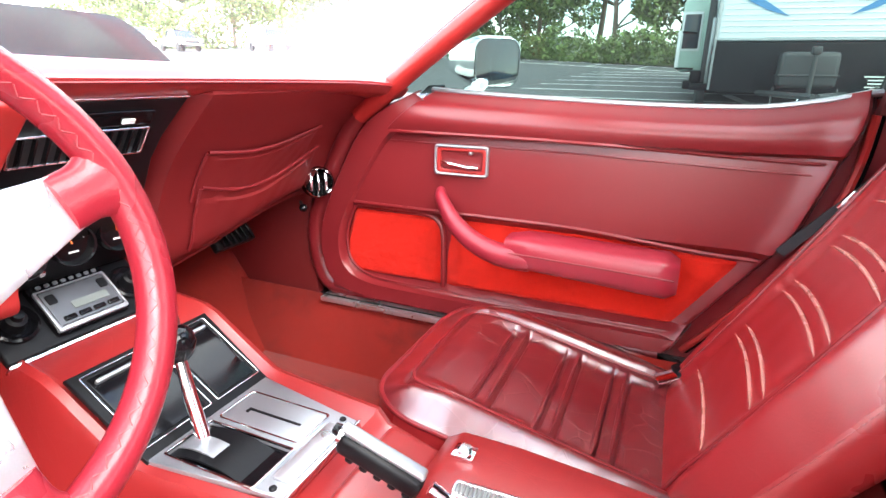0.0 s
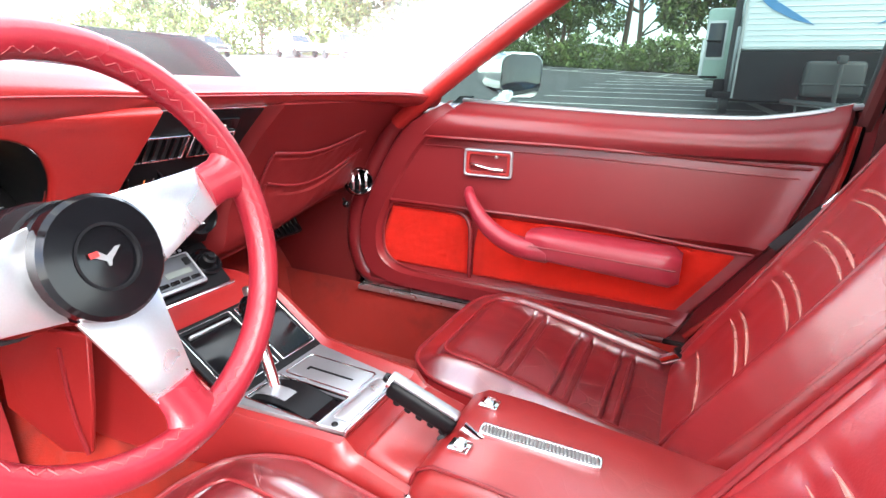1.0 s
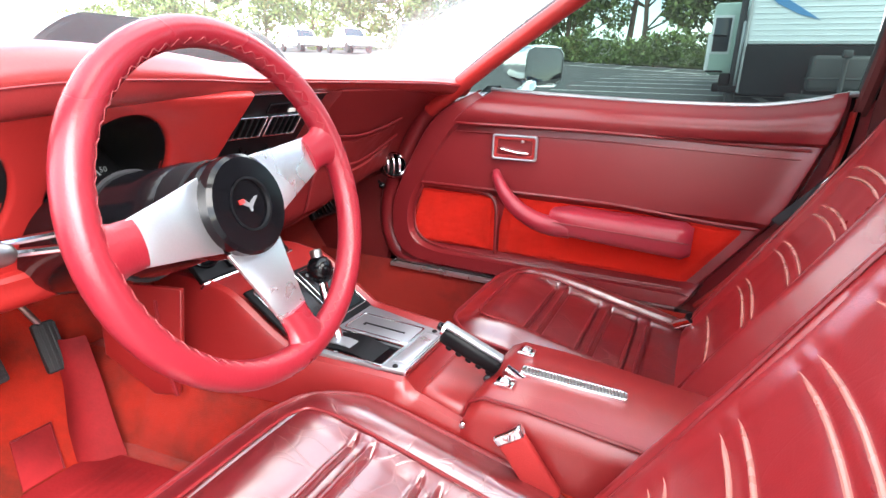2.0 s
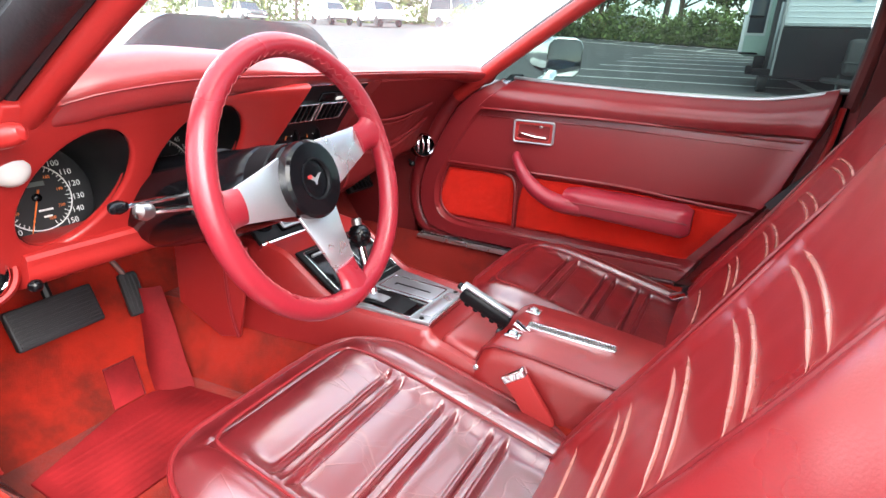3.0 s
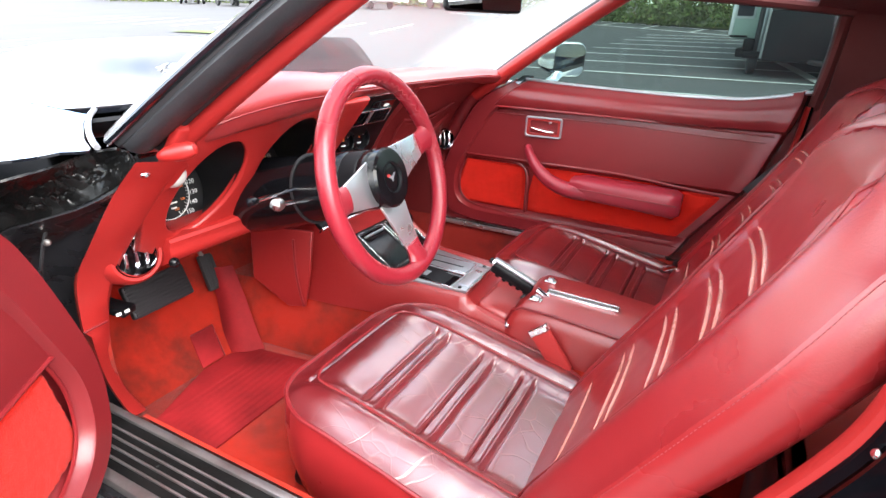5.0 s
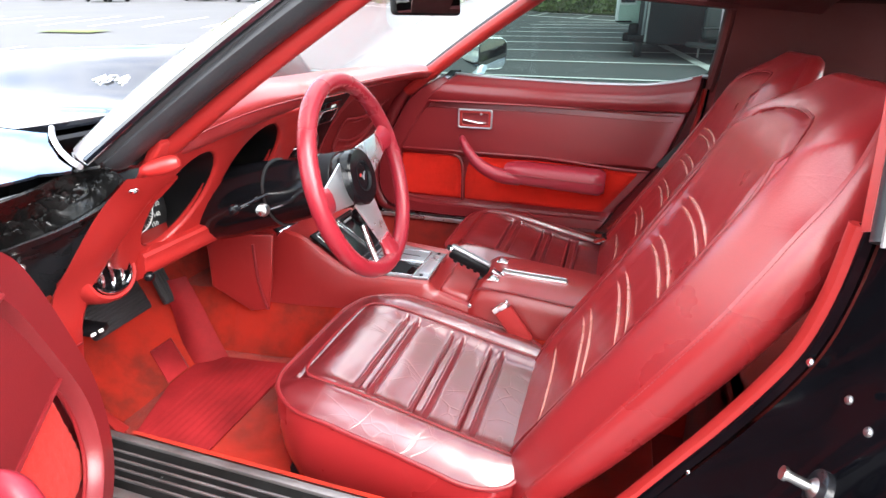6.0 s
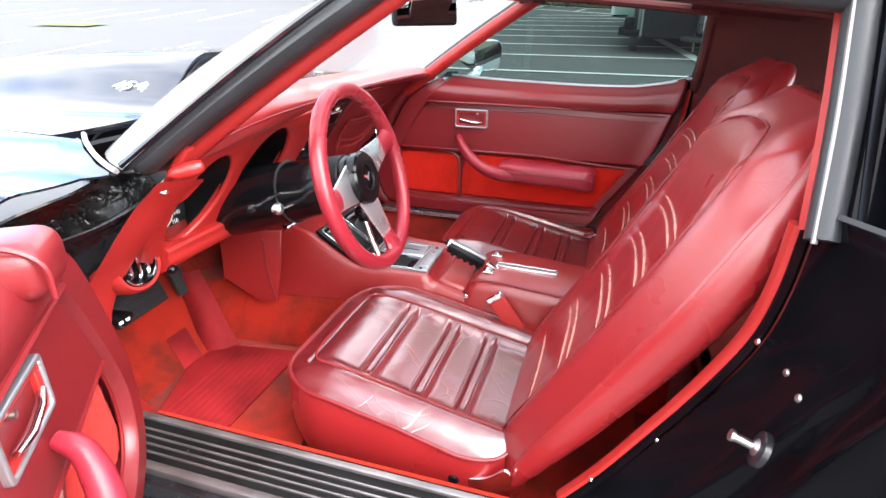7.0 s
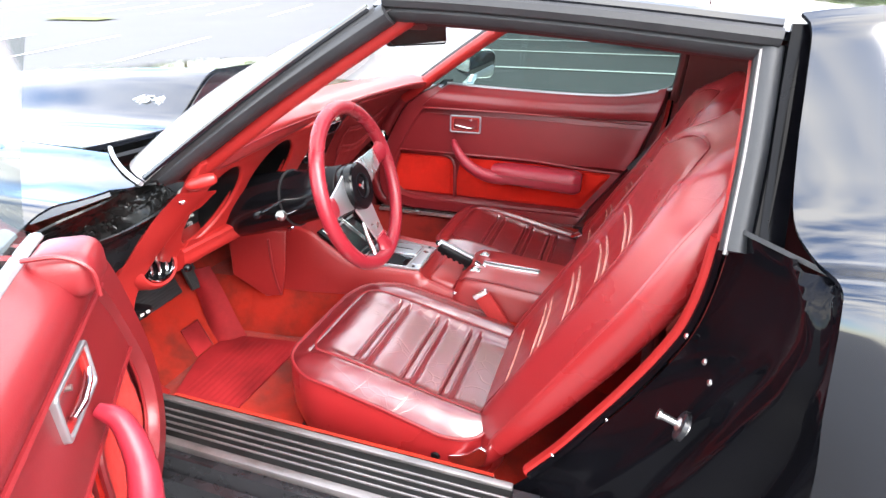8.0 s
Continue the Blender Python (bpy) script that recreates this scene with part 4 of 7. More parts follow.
for sgn in (-1, 1):
    y = sgn * (0.675 if sgn < 0 else 0.645)
    # the far kick panel has the footwell's shade in its colour
    part("kick_panel", rbox((-0.665, y, 0.47), (0.44, 0.03, 0.56), 0.01), FLOOR_CARPET if sgn < 0 else SHADED_KICK, body)
    # rocker under the door
    yi, yo = (0.705, 0.86) if sgn < 0 else (0.62, 0.86)
    part("rocker", loft([[(x, sgn * yy, z) for yy, z in ((yi - 0.09, 0.235), (yi, 0.385), (yo - 0.02, 0.385), (yo - 0.015, 0.35), (yo, 0.345), (yo + 0.005, 0.20), (0.80, 0.15), (yi - 0.09, 0.17))] for x in (-0.52 if sgn < 0 else -0.78, -0.1, 0.5, 0.62)]), JAMB, body)
    part("sill_carpet", sheet(lambda x, v: (x, sgn * (yi - 0.012 - 0.085 * v), 0.398 - 0.16 * v), span(-0.33 if sgn < 0 else -0.80, 0.40 if sgn < 0 else 0.52, 12), span(0, 1, 6), 0.006), FLOOR_CARPET if sgn < 0 else SHADED_CARPET, body)
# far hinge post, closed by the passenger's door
part("far_post", sheet(lambda u, z: (-0.70 + u * 0.60, 0.672 - 0.02 * step(0.8, 0.95, z), z), span(0, 1, 10), span(0.36, 0.885, 10), 0.02), SHADED_KICK, body)
# sill plates: dark ribbed field between two bright strips
sill = part("sill_plate", rbox((-0.005, -0.764, 0.390), (0.89, 0.112, 0.012), 0.003), SILL_BLACK, body, "scuffed black sill plate with bright ribs")
part("strip", rbox((-0.005, -0.714, 0.397), (0.89, 0.014, 0.012), 0.003), SILL_METAL, sill)
part("strip", rbox((-0.005, -0.815, 0.392), (0.89, 0.018, 0.018), 0.004), SILL_METAL, sill)
for yy in (-0.741, -0.757, -0.773, -0.789):
    part("rib", rbox((-0.005, yy, 0.3965), (0.89, 0.004, 0.006), 0.0015), SILL_METAL, sill)
for x in (-0.2, -0.05, 0.12, 0.3):
    screw((x, -0.765, 0.396), (0, 0, 1), 0.004, sill, SILL_BLACK)
sill2 = part("sill_plate", rbox((-0.05, 0.612, 0.392), (0.72, 0.05, 0.014), 0.003), BRUSHED, body, "bright metal sill plate by the closed door")
part("rib", rbox((-0.05, 0.602, 0.3995), (0.72, 0.004, 0.004), 0.001), SILL_BLACK, sill2)

# hood with its raised centre, fenders and cowl
def hood_z(x, y):
    f = (x + 0.50) / -1.80
    base = 0.915 - 0.03 * f - 0.14 * f * f
    ay = abs(y)
    crest = 0.060 * math.exp(-((ay - 0.72) / 0.11) ** 2) * math.sin(math.pi * min(max(f * 0.95 + 0.02, 0), 1))
    edge = -0.30 * step(0.76, 0.90, ay) ** 1.5
    bulge = 0.121 * (1 - step(0.18, 0.40, ay)) * (1 - step(0.45, 1.0, f))
    return base + crest + edge + bulge


def cowl_x(y):
    return -0.505 - 0.03 * (y / 0.8) ** 2


part("hood", sheet(lambda v, y: (lambda x: (x, y, hood_z(x, y)))(cowl_x(y) + (-2.35 - cowl_x(y)) * v), span(0, 1, 60), span(-0.612, 0.612, 145), -0.012), PAINT, body, "glossy black hood with a raised centre")
part("scoop_face", sheet(lambda y, v: (cowl_x(y) + 0.004, y, 0.895 + (hood_z(-0.50, y) - 0.008 - 0.895) * v), span(-0.42, 0.42, 60), (0, 0.5, 1.0), -0.004), PAINT, body, "glossy rear face of the raised hood")
FENDER_END = [(0.60, -0.468), (0.653, -0.402), (0.70, -0.325), (0.722, -0.272), (0.732, -0.285), (0.745, -0.312), (0.77, -0.321), (0.80, -0.327), (0.825, -0.337), (0.84, -0.352), (0.86, -0.385), (0.88, -0.43)]


def line_table(rows, x):
    for (a, p), (b, q) in zip(rows, rows[1:]):
        if x <= b:
            return p + (q - p) * max(0, (x - a) / (b - a))
    return rows[-1][1]


def fender_z(x, ay):
    f = max((x + 0.50) / -1.80, -0.12)
    base = 0.915 - 0.030 * step(0.60, 0.78, ay) - 0.03 * f - 0.14 * f * f
    crest = 0.060 * math.exp(-((ay - 0.72) / 0.11) ** 2) * math.sin(math.pi * min(max(f * 0.95 + 0.02, 0), 1))
    return base + crest - (0.10 + 0.20 * step(-0.02, 0.15, f)) * step(0.815, 0.905, ay) ** 1.5


for sgn in (-1, 1):
    def fender_top(v, ay):
        x = line_table(FENDER_END, ay) + (-2.35 - line_table(FENDER_END, ay)) * v ** 1.6
        return (x, sgn * ay, fender_z(x, ay))
    part("fender", sheet(fender_top, span(0, 1, 60), span(0.617, 0.88, 40), -0.004), PAINT, body, "glossy black front fender")
    part("fender_side", sheet(lambda u, v: (-2.3 + (1.87 - 0.10 * math.sin(math.pi * v)) * u, sgn * (0.882 - 0.05 * v * v), fender_z(-2.3 + 1.87 * u, 0.88) + (0.22 - fender_z(-2.3 + 1.87 * u, 0.88)) * v), span(0, 1, 20), span(0, 1, 12), -0.006), PAINT, body)
    # bright molding where the fender meets the windshield
    part("molding", tube(spline([(line_table(FENDER_END, a) + 0.006, sgn * (a - 0.004), fender_z(line_table(FENDER_END, a), a) + 0.004) for a in (0.60, 0.64, 0.68, 0.71, 0.722)], 5), 0.0045, 8), SATIN, body)
part("nose", loft([[(x, y, z) for y, z in ((-0.86, 0.30), (-0.86, 0.55), (-0.7, hood_z(-2.3, 0.7)), (0.7, hood_z(-2.3, 0.7)), (0.86, 0.55), (0.86, 0.30))] for x in (-2.5, -2.3)]), PAINT, body)
part("wiper_cowl", sheet(lambda u, y: (cowl_x(y) + 0.012 + 0.05 * u, y, 0.890 - 0.02 * math.sin(math.pi * u) + 0.015 * u), span(0, 1, 8), span(-0.62, 0.62, 30), -0.01), BLACK_PLASTIC, body)
part("hood_badge", letters("454", 0.036, basis((-0.640, -0.303, 0.965), (1, 0, 0.02), (0, 0.774, 0.633)) @ Matrix(((1.75, 0.35, 0, 0), (0, 1, 0, 0), (0, 0, 1, 0), (0, 0, 0, 1))), 0.003), CHROME, body, "small chrome numerals on the hood bulge")

# windshield and its frame
def shield(u, v):
    y = (0.695 - 0.105 * v) * u
    x0 = -0.470 + 0.190 * abs(u) ** 8
    x1 = 0.070 + 0.105 * abs(u) ** 4
    bow = math.sin(math.pi * v) * (1 - abs(u) ** 6)
    return Vector((x0 + (x1 - x0) * v - 0.022 * bow, y, 0.905 + 0.295 * v - 0.012 * abs(u) ** 2 + 0.02 * math.sin(math.pi * v) + 0.012 * bow))


ws = part("windshield", sheet(lambda u, v: shield(u, v), span(-1, 1, 60), span(0, 1, 16)), WINDSHIELD_GLASS, body, "raked windshield, hazy with glare")
ws.visible_shadow = False


def slant(a, b, sgn, n=12):
    """A line up the windshield pillar, slightly bowed."""
    a, b = Vector((a[0], sgn * a[1], a[2])), Vector((b[0], sgn * b[1], b[2]))
    return [a.lerp(b, k) + Vector((0, 0, 0.008 * math.sin(math.pi * k))) for k in span(0, 1, n)]


for sgn in (-1, 1):
    lo = Vector((-0.265, sgn * 0.605, 0.876))
    red = slant((-0.268, 0.602, 0.872) if sgn < 0 else (-0.290, 0.612, 0.860), (0.190, 0.545, 1.178), sgn)
    pil = part("pillar_trim", tube(red, 0.0165 if sgn < 0 else 0.024, 14, False, 0.9), RED_PLASTIC, body, "red plastic windshield pillar trim")
    part("pillar_seal", tube(slant((-0.272, 0.652, 0.893), (0.165, 0.578, 1.182), sgn), 0.029, 12, False, 0.62), WEATHERSTRIP, pil, "grey rubber seal")
    part("seal_lip", tube(slant((-0.275, 0.622, 0.884), (0.180, 0.560, 1.190), sgn), 0.009, 8), RUBBER, pil)
    part("seal_lip", tube(slant((-0.280, 0.676, 0.897), (0.150, 0.592, 1.184), sgn), 0.010, 8), RUBBER, pil)
    part("pillar_frame", tube(slant((-0.283, 0.692, 0.899), (0.140, 0.600, 1.190), sgn), 0.006, 8), PAINT, pil)
    if sgn < 0:
        part("pillar_end", lathe([(0.0, -0.040), (0.007, -0.036), (0.0120, -0.024), (0.0135, -0.004), (0.0125, 0.012), (0.009, 0.020), (0.0, 0.023)], (-0.200, -0.634, 0.886), (0.82, 0.50, 0.26), 20), RED_PLASTIC, pil)
part("header", tube([shield(u, 1.0) + Vector((0.03, 0, -0.01)) for u in span(-0.88, 0.88, 20)], 0.03, 10, False, 0.7), RED_PLASTIC, body)

# roof, rails, pillars behind the doors
def roof(u, v):
    x = 0.13 + 0.80 * v
    w = 0.56 + 0.02 * v
    return Vector((x, w * u, 1.194 + 0.070 * (1 - abs(u) ** 3) - 0.045 * v * v))


def roof_at(x, y):
    return roof(y / 0.57, (x - 0.13) / 0.80)


def roof_piece(xs, ys, drop, thick):
    return sheet(lambda x, y: roof_at(x, y) - Vector((0, 0, drop)), xs, ys, -thick)


for name_, xs, ys in (("roof_header", span(0.13, 0.215, 5), span(-0.57, 0.57, 24)), ("roof_bar", span(0.215, 0.64, 10), span(-0.065, 0.065, 6)), ("roof_halo", span(0.64, 0.93, 10), span(-0.575, 0.575, 24))):
    rp_ = part(name_, roof_piece(xs, ys, 0, 0.012), PAINT, body)
    part("lining", roof_piece(xs, [y * 0.96 for y in ys], 0.035, 0.010), SHADED_LINING, rp_)
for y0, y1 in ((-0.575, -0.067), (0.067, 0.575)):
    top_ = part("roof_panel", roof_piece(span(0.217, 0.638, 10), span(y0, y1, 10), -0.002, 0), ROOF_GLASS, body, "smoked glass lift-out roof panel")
for sgn in (-1, 1):
    rail = spline([(0.16, sgn * 0.565, 1.186), (0.30, sgn * 0.57, 1.180), (0.50, sgn * 0.575, 1.165), (0.72, sgn * 0.58, 1.143)], 6)
    part("roof_rail", tube(rail, 0.020, 10, False, 0.8), RUBBER, body, "black rubber roof seal")
    part("roof_gutter", tube([p + Vector((0, sgn * 0.016, 0.016)) for p in rail], 0.013, 8), RUBBER, body)
    part("roof_edge", tube([p + Vector((0, sgn * 0.004, 0.032)) for p in rail], 0.010, 8), PAINT, body)
    # roof trim takes the darkened red, so its shade is in the colour
    part("roof_trim", tube([p + Vector((0, -sgn * 0.035, -0.008)) for p in rail], 0.016, 8, False, 0.8), SHADED_LINING, body)
    post = spline([(0.712, sgn * 0.585, 1.145), (0.712, sgn * 0.635, 1.02), (0.705, sgn * 0.69, 0.895)], 8)
    part("post_seal", tube(post, 0.019, 10), WEATHERSTRIP, body)
    part("post_strip", tube([p + Vector((-0.012, sgn * 0.012, 0)) for p in post], 0.0035, 8), SILL_METAL, body)
    # far post trim is a shaded copy of the near red plastic
    part("post_trim", tube([p + Vector((-0.004, -sgn * 0.030, 0)) for p in post], 0.014, 8), RED_PLASTIC if sgn < 0 else SHADED_LINING, body)
    part("post_gap", tube([p + Vector((0.030, sgn * 0.002, 0.004)) for p in post], 0.018, 8), JAMB_PAINT, body)
    # roof side, haunch and quarter in one skin
    SKIN = [(0.60, 1.190, 0.735), (0.622, 1.172, 0.745), (0.650, 1.12, 0.746), (0.690, 1.04, 0.746), (0.735, 0.965, 0.750), (0.785, 0.938, 0.765), (0.835, 0.931, 0.779), (0.862, 0.905, 0.779), (0.876, 0.80, 0.787), (0.872, 0.66, 0.806), (0.855, 0.45, 0.80), (0.83, 0.25, 0.78)]
    skin_line = spline([(a, b, c) for a, b, c in SKIN], 5)

    def quarter(u, v):
        q = skin_line[min(int(round(v * (len(skin_line) - 1))), len(skin_line) - 1)]
        x = q.z + (2.3 - q.z) * u ** 1.3
        k = 1 - step(0.85, 1.75, x)
        z = q.y if q.y < 0.93 else 0.93 + (q.y - 0.93) * k
        grow = 0.04 * math.sin(math.pi * min(1, u * 1.1)) * (1 if q.y < 0.95 else step(1.2, 0.95, q.y))
        grow += 0.085 * step(0.93, 0.50, q.y) * step(0.0, 0.12, u)
        return (x, sgn * (q.x + grow), z + 0.025 * math.sin(math.pi * min(1, u * 1.2)) * step(0.6, 0.93, q.y) - 0.06 * u * u)
    part("quarter_panel", sheet(quarter, span(0, 1, 24), span(0, 1, len(skin_line)), -0.006), PAINT, body, "glossy black haunch and quarter panel")
    part("post_recess", sheet(lambda u, v: (0.728 + 0.030 * u, sgn * (0.600 + 0.105 * (1 - v) ** 1.2), 0.915 + 0.262 * v), (0, 0.5, 1), span(0, 1, 12), -0.008), JAMB_PAINT, body)


def smooth_table(rows):
    """A soft curve through a table of (z, x), read by z."""
    line = spline([(a, b, 0) for a, b in rows], 12)

    def read(z):
        for p, q in zip(line, line[1:]):
            if z <= q.x:
                return p.y + (q.y - p.y) * max(0, (z - p.x) / (q.x - p.x))
        return line[-1].y
    return read


jamb_x = smooth_table([(0.33, 0.41), (0.44, 0.502), (0.556, 0.583), (0.66, 0.643), (0.75, 0.683), (0.84, 0.699), (0.95, 0.704)])
ridge_at = smooth_table([(0.33, 0.48), (0.53, 0.525), (0.70, 0.61), (0.79, 0.76), (0.85, 0.88), (0.90, 0.80), (0.95, 0.45)])


for sgn in (-1, 1):
    def skin_at(z, c):
        pts = [(q.y, q[c]) for q in skin_line if q.y < 0.9385]
        return lerp_table(sorted(set(pts)), z)[0]

    def jamb(v, u):
        z = 0.34 + 0.585 * v
        ridge = ridge_at(z)
        push = 0.018 * math.exp(-((u - ridge) / 0.10) ** 2) - 0.012 * math.exp(-((u - ridge - 0.2) / 0.09) ** 2)
        push += 0.005 * math.exp(-((u - ridge + 0.24) / 0.05) ** 2) * step(0.82, 0.72, z)
        push *= 1 - step(0.80, 0.97, u)
        a, b = jamb_x(z), skin_at(z, 2) + 0.002
        bow = 0.03 * step(0.0, 0.6, u) * (1 - step(0.6, 1.0, u))
        return (a + (b - a) * u - push + bow * 0.4, sgn * (0.672 + (skin_at(z, 0) - 0.676) * u + push * 0.6), z)
    part("door_jamb", sheet(jamb, span(0, 1, 60), span(0, 1, 60), -0.005), JAMB_PAINT, body, "black door jamb with latch pin and screws")
    part("jamb_cap", sheet(lambda u, v: (0.700 + 0.075 * u + 0.004 * v, sgn * (0.665 + 0.115 * u + 0.02 * v), 0.926 + 0.004 * v), span(0, 1, 8), span(-1, 1, 5), -0.006), RUBBER, body)
    arc = spline([(jamb_x(z) - 0.006, sgn * (0.675 - 0.02 * step(0.38, 0.6, z)), z) for z in (0.40, 0.47, 0.556, 0.62, 0.69, 0.75, 0.82, 0.90)], 5)
    part("jamb_seal", tube(arc, 0.014, 8, False, 0.6), JAMB_PAINT, body)
    part("jamb_trim", tube([p + Vector((-0.008, -sgn * 0.006, 0)) for p in arc], 0.012, 8, False, 0.7), RED_PLASTIC, body, "red plastic edge trim")
part("latch_plate", lathe([(0.022, -0.006), (0.022, 0.001), (0.018, 0.003), (0, 0.003)], (0.674, -0.772, 0.659), (-0.95, 0.1, 0.3), 20), JAMB, body)
for at in ((0.674, -0.676, 0.747), (0.694, -0.733, 0.744), (0.696, -0.778, 0.742), (0.582, -0.668, 0.556), (0.50, -0.672, 0.455)):
    screw(at, (-1, -0.15, 0.3), 0.005, body, STEEL if at[1] < -0.7 else CHROME)
pin = part("latch_pin", join(lathe([(0.012, -0.012), (0.012, 0.0), (0.009, 0.003), (0.0055, 0.005), (0.0055, 0.026), (0.0075, 0.027), (0.0075, 0.031), (0, 0.032)], (0.672, -0.772, 0.660), (-0.95, 0.1, 0.3), 18)), STEEL, body, "worn steel door latch pin")
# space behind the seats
part("luggage_floor", rbox((0.98, 0, 0.50), (0.62, 1.24, 0.04), 0.01), SHADED_CARPET, body)
part("bulkhead", rbox((0.69, 0, 0.345), (0.04, 1.24, 0.35), 0.01), SHADED_CARPET, body)
part("rear_footwell", rbox((0.565, 0, 0.200), (0.29, 1.30, 0.03), 0.008), SHADED_CARPET, body)
part("rear_wall", rbox((1.30, 0, 0.70), (0.04, 1.24, 0.44), 0.01), SHADED_LINING, body)
part("rear_window", sheet(lambda y, v: (1.30 + 0.02 * (1 - v), y, 0.92 + 0.225 * v), span(-0.56, 0.56, 8), (0, 0.5, 1)), DOOR_GLASS, body)
part("rear_deck", loft([[(x, y, z) for y, z in ((-0.72, 0.90), (-0.5, 0.94), (0.5, 0.94), (0.72, 0.90), (0.72, 0.4), (-0.72, 0.4))] for x in (1.32, 2.3)]), PAINT, body)
for sgn in (-1, 1):
    part("inner_side", sheet(lambda x, z: (x, sgn * (0.645 - 0.1 * step(0.85, 1.15, z)), z), span(0.72, 1.3, 8), span(0.38, 1.16, 10), 0.01), SHADED_LINING, body)
part("rear_roof", sheet(lambda u, v: (0.93 + 0.40 * v, 0.56 * u, 1.150 + 0.060 * (1 - abs(u) ** 3) - 0.02 * v * v), span(-1, 1, 8), span(0, 1, 6), -0.012), PAINT, body)
# front hinge post: grimy gutter under the fender edge, hollow with bolts below it
def even(line, n):
    """The line read at n even steps."""
    out = []
    for k in span(0, len(line) - 1.0001, n):
        i = int(k)
        out.append(line[i].lerp(line[i + 1], k - i))
    return out


LEFT = even(spline([(-0.195, -0.712, 0.883), (-0.259, -0.712, 0.828), (-0.340, -0.712, 0.740), (-0.410, -0.712, 0.657), (-0.429, -0.712, 0.573), (-0.428, -0.712, 0.502), (-0.410, -0.712, 0.440), (-0.358, -0.712, 0.388)], 6), 41)
RIGHT = even(spline([(-0.148, -0.668, 0.882), (-0.195, -0.668, 0.852), (-0.248, -0.668, 0.802), (-0.344, -0.668, 0.702), (-0.407, -0.668, 0.616), (-0.433, -0.668, 0.548), (-0.449, -0.668, 0.46), (-0.431, -0.668, 0.404), (-0.374, -0.668, 0.370)], 6), 41)
EDGE = even(spline([(-0.250, -0.700, 0.897), (-0.300, -0.712, 0.886), (-0.318, -0.76, 0.871), (-0.330, -0.80, 0.864), (-0.352, -0.84, 0.852), (-0.40, -0.868, 0.82), (-0.45, -0.875, 0.74)], 6), 31)
FOOT = even(spline([(-0.215, -0.695, 0.876), (-0.262, -0.700, 0.840), (-0.325, -0.725, 0.805), (-0.375, -0.765, 0.785), (-0.415, -0.81, 0.765), (-0.465, -0.85, 0.70)], 6), 31)
EDGE_FINE, FOOT_FINE = even(EDGE, 91), even(FOOT, 91)


def crumple(i, k):
    rough_ = 0.007 * noise.noise((i * 0.22, k * 4, 2)) + 0.008 * abs(noise.noise((i * 0.5, k * 11, 7))) - 0.005 * abs(noise.noise((i * 1.1, k * 20, 3)))
    return EDGE_FINE[i].lerp(FOOT_FINE[i], k) + Vector((-0.012, 0.012, 0)) * math.sin(math.pi * k) + Vector((0.7, -0.3, 0.6)) * rough_ * math.sin(math.pi * k)


part("gutter", sheet(crumple, range(91), span(0, 1, 26), -0.004), GRIME, body, "crumpled grimy black gutter under the fender edge")
part("hinge_post", sheet(lambda i, k: FOOT[i] + (LEFT[k] - LEFT[0] + Vector((-0.012, 0.016, 0)) * min(1, k / 4)) * (1 - i / 30) + Vector((0, 0, -0.0095 * k)) * (i / 30) + Vector((-0.05 * math.sin(math.pi * i / 30) * min(1, k / 8), 0, 0)), range(31), range(41), -0.005), JAMB, body, "black hinge post with bolts")
part("wheel_well", rbox((-0.78, -0.775, 0.50), (0.45, 0.10, 0.55), 0.02), JAMB, body)
part("door_hinge", join(rbox((-0.425, -0.785, 0.66), (0.04, 0.05, 0.07), 0.006), lathe([(0.009, -0.045), (0.009, 0.045)], (-0.405, -0.81, 0.66), (0, 0, 1), 12)), JAMB, body)
for at in ((-0.405, -0.745, 0.735), (-0.425, -0.78, 0.705), (-0.445, -0.76, 0.62), (-0.445, -0.79, 0.60)):
    screw(at, (0.9, -0.4, 0), 0.006, body, STEEL)
part("hinge_cable", tube(spline([(-0.40, -0.735, 0.775), (-0.415, -0.75, 0.72), (-0.44, -0.755, 0.64), (-0.45, -0.75, 0.55)], 5), 0.003, 6), RUBBER, body)
ring = []
for i, (a, b) in enumerate(zip(LEFT, RIGHT)):
    k = i / (len(LEFT) - 1)
    slim = 0.012 * step(0.62, 0.65, k)
    out = Vector((0.6, -0.35, 0.5)).normalized()
    a2 = a + Vector((0.010, 0.006, 0.004)) * (slim / 0.012)
    ring.append([a2 + Vector((-0.03, 0.02, -0.02)), a2 + Vector((-0.006, 0, -0.004)), a2 + out * 0.004, a2.lerp(b, 0.5) + out * (0.006 - slim * 0.4), b + out * (0.003 - slim * 0.3), b + Vector((-0.008, 0.008, -0.006)), b + Vector((-0.05, 0.012, -0.04))])
post_trim = part("post_cover", loft(ring), RED_PLASTIC, body, "red plastic hinge post cover")
si = 25
part("seam", tube([LEFT[si] + Vector((0.004, -0.003, 0.003)), LEFT[si].lerp(RIGHT[si], 0.5) + Vector((0.005, -0.003, 0.004)), RIGHT[si] + Vector((0.003, -0.001, 0.002))], 0.0022, 6), PIPING, post_trim)
screw((-0.205, -0.694, 0.866), (0.45, -0.7, 0.45), 0.008, post_trim)

# trim that closes the gap behind the far door
part("latch_trim", sheet(lambda z, u: (jamb_x(z) - 0.062 + 0.13 * u, 0.664 + 0.004 * u, z), span(0.37, 0.925, 14), span(0, 1, 5), 0.010), DOOR_VINYL, body)

# tail panel and road wheels
part("tail", loft([[(x, y, z) for y, z in ((-0.80, 0.30), (-0.86, 0.55), (-0.80, 0.84), (-0.4, 0.88), (0.4, 0.88), (0.80, 0.84), (0.86, 0.55), (0.80, 0.30))] for x in (2.24, 2.36)]), PAINT, body)
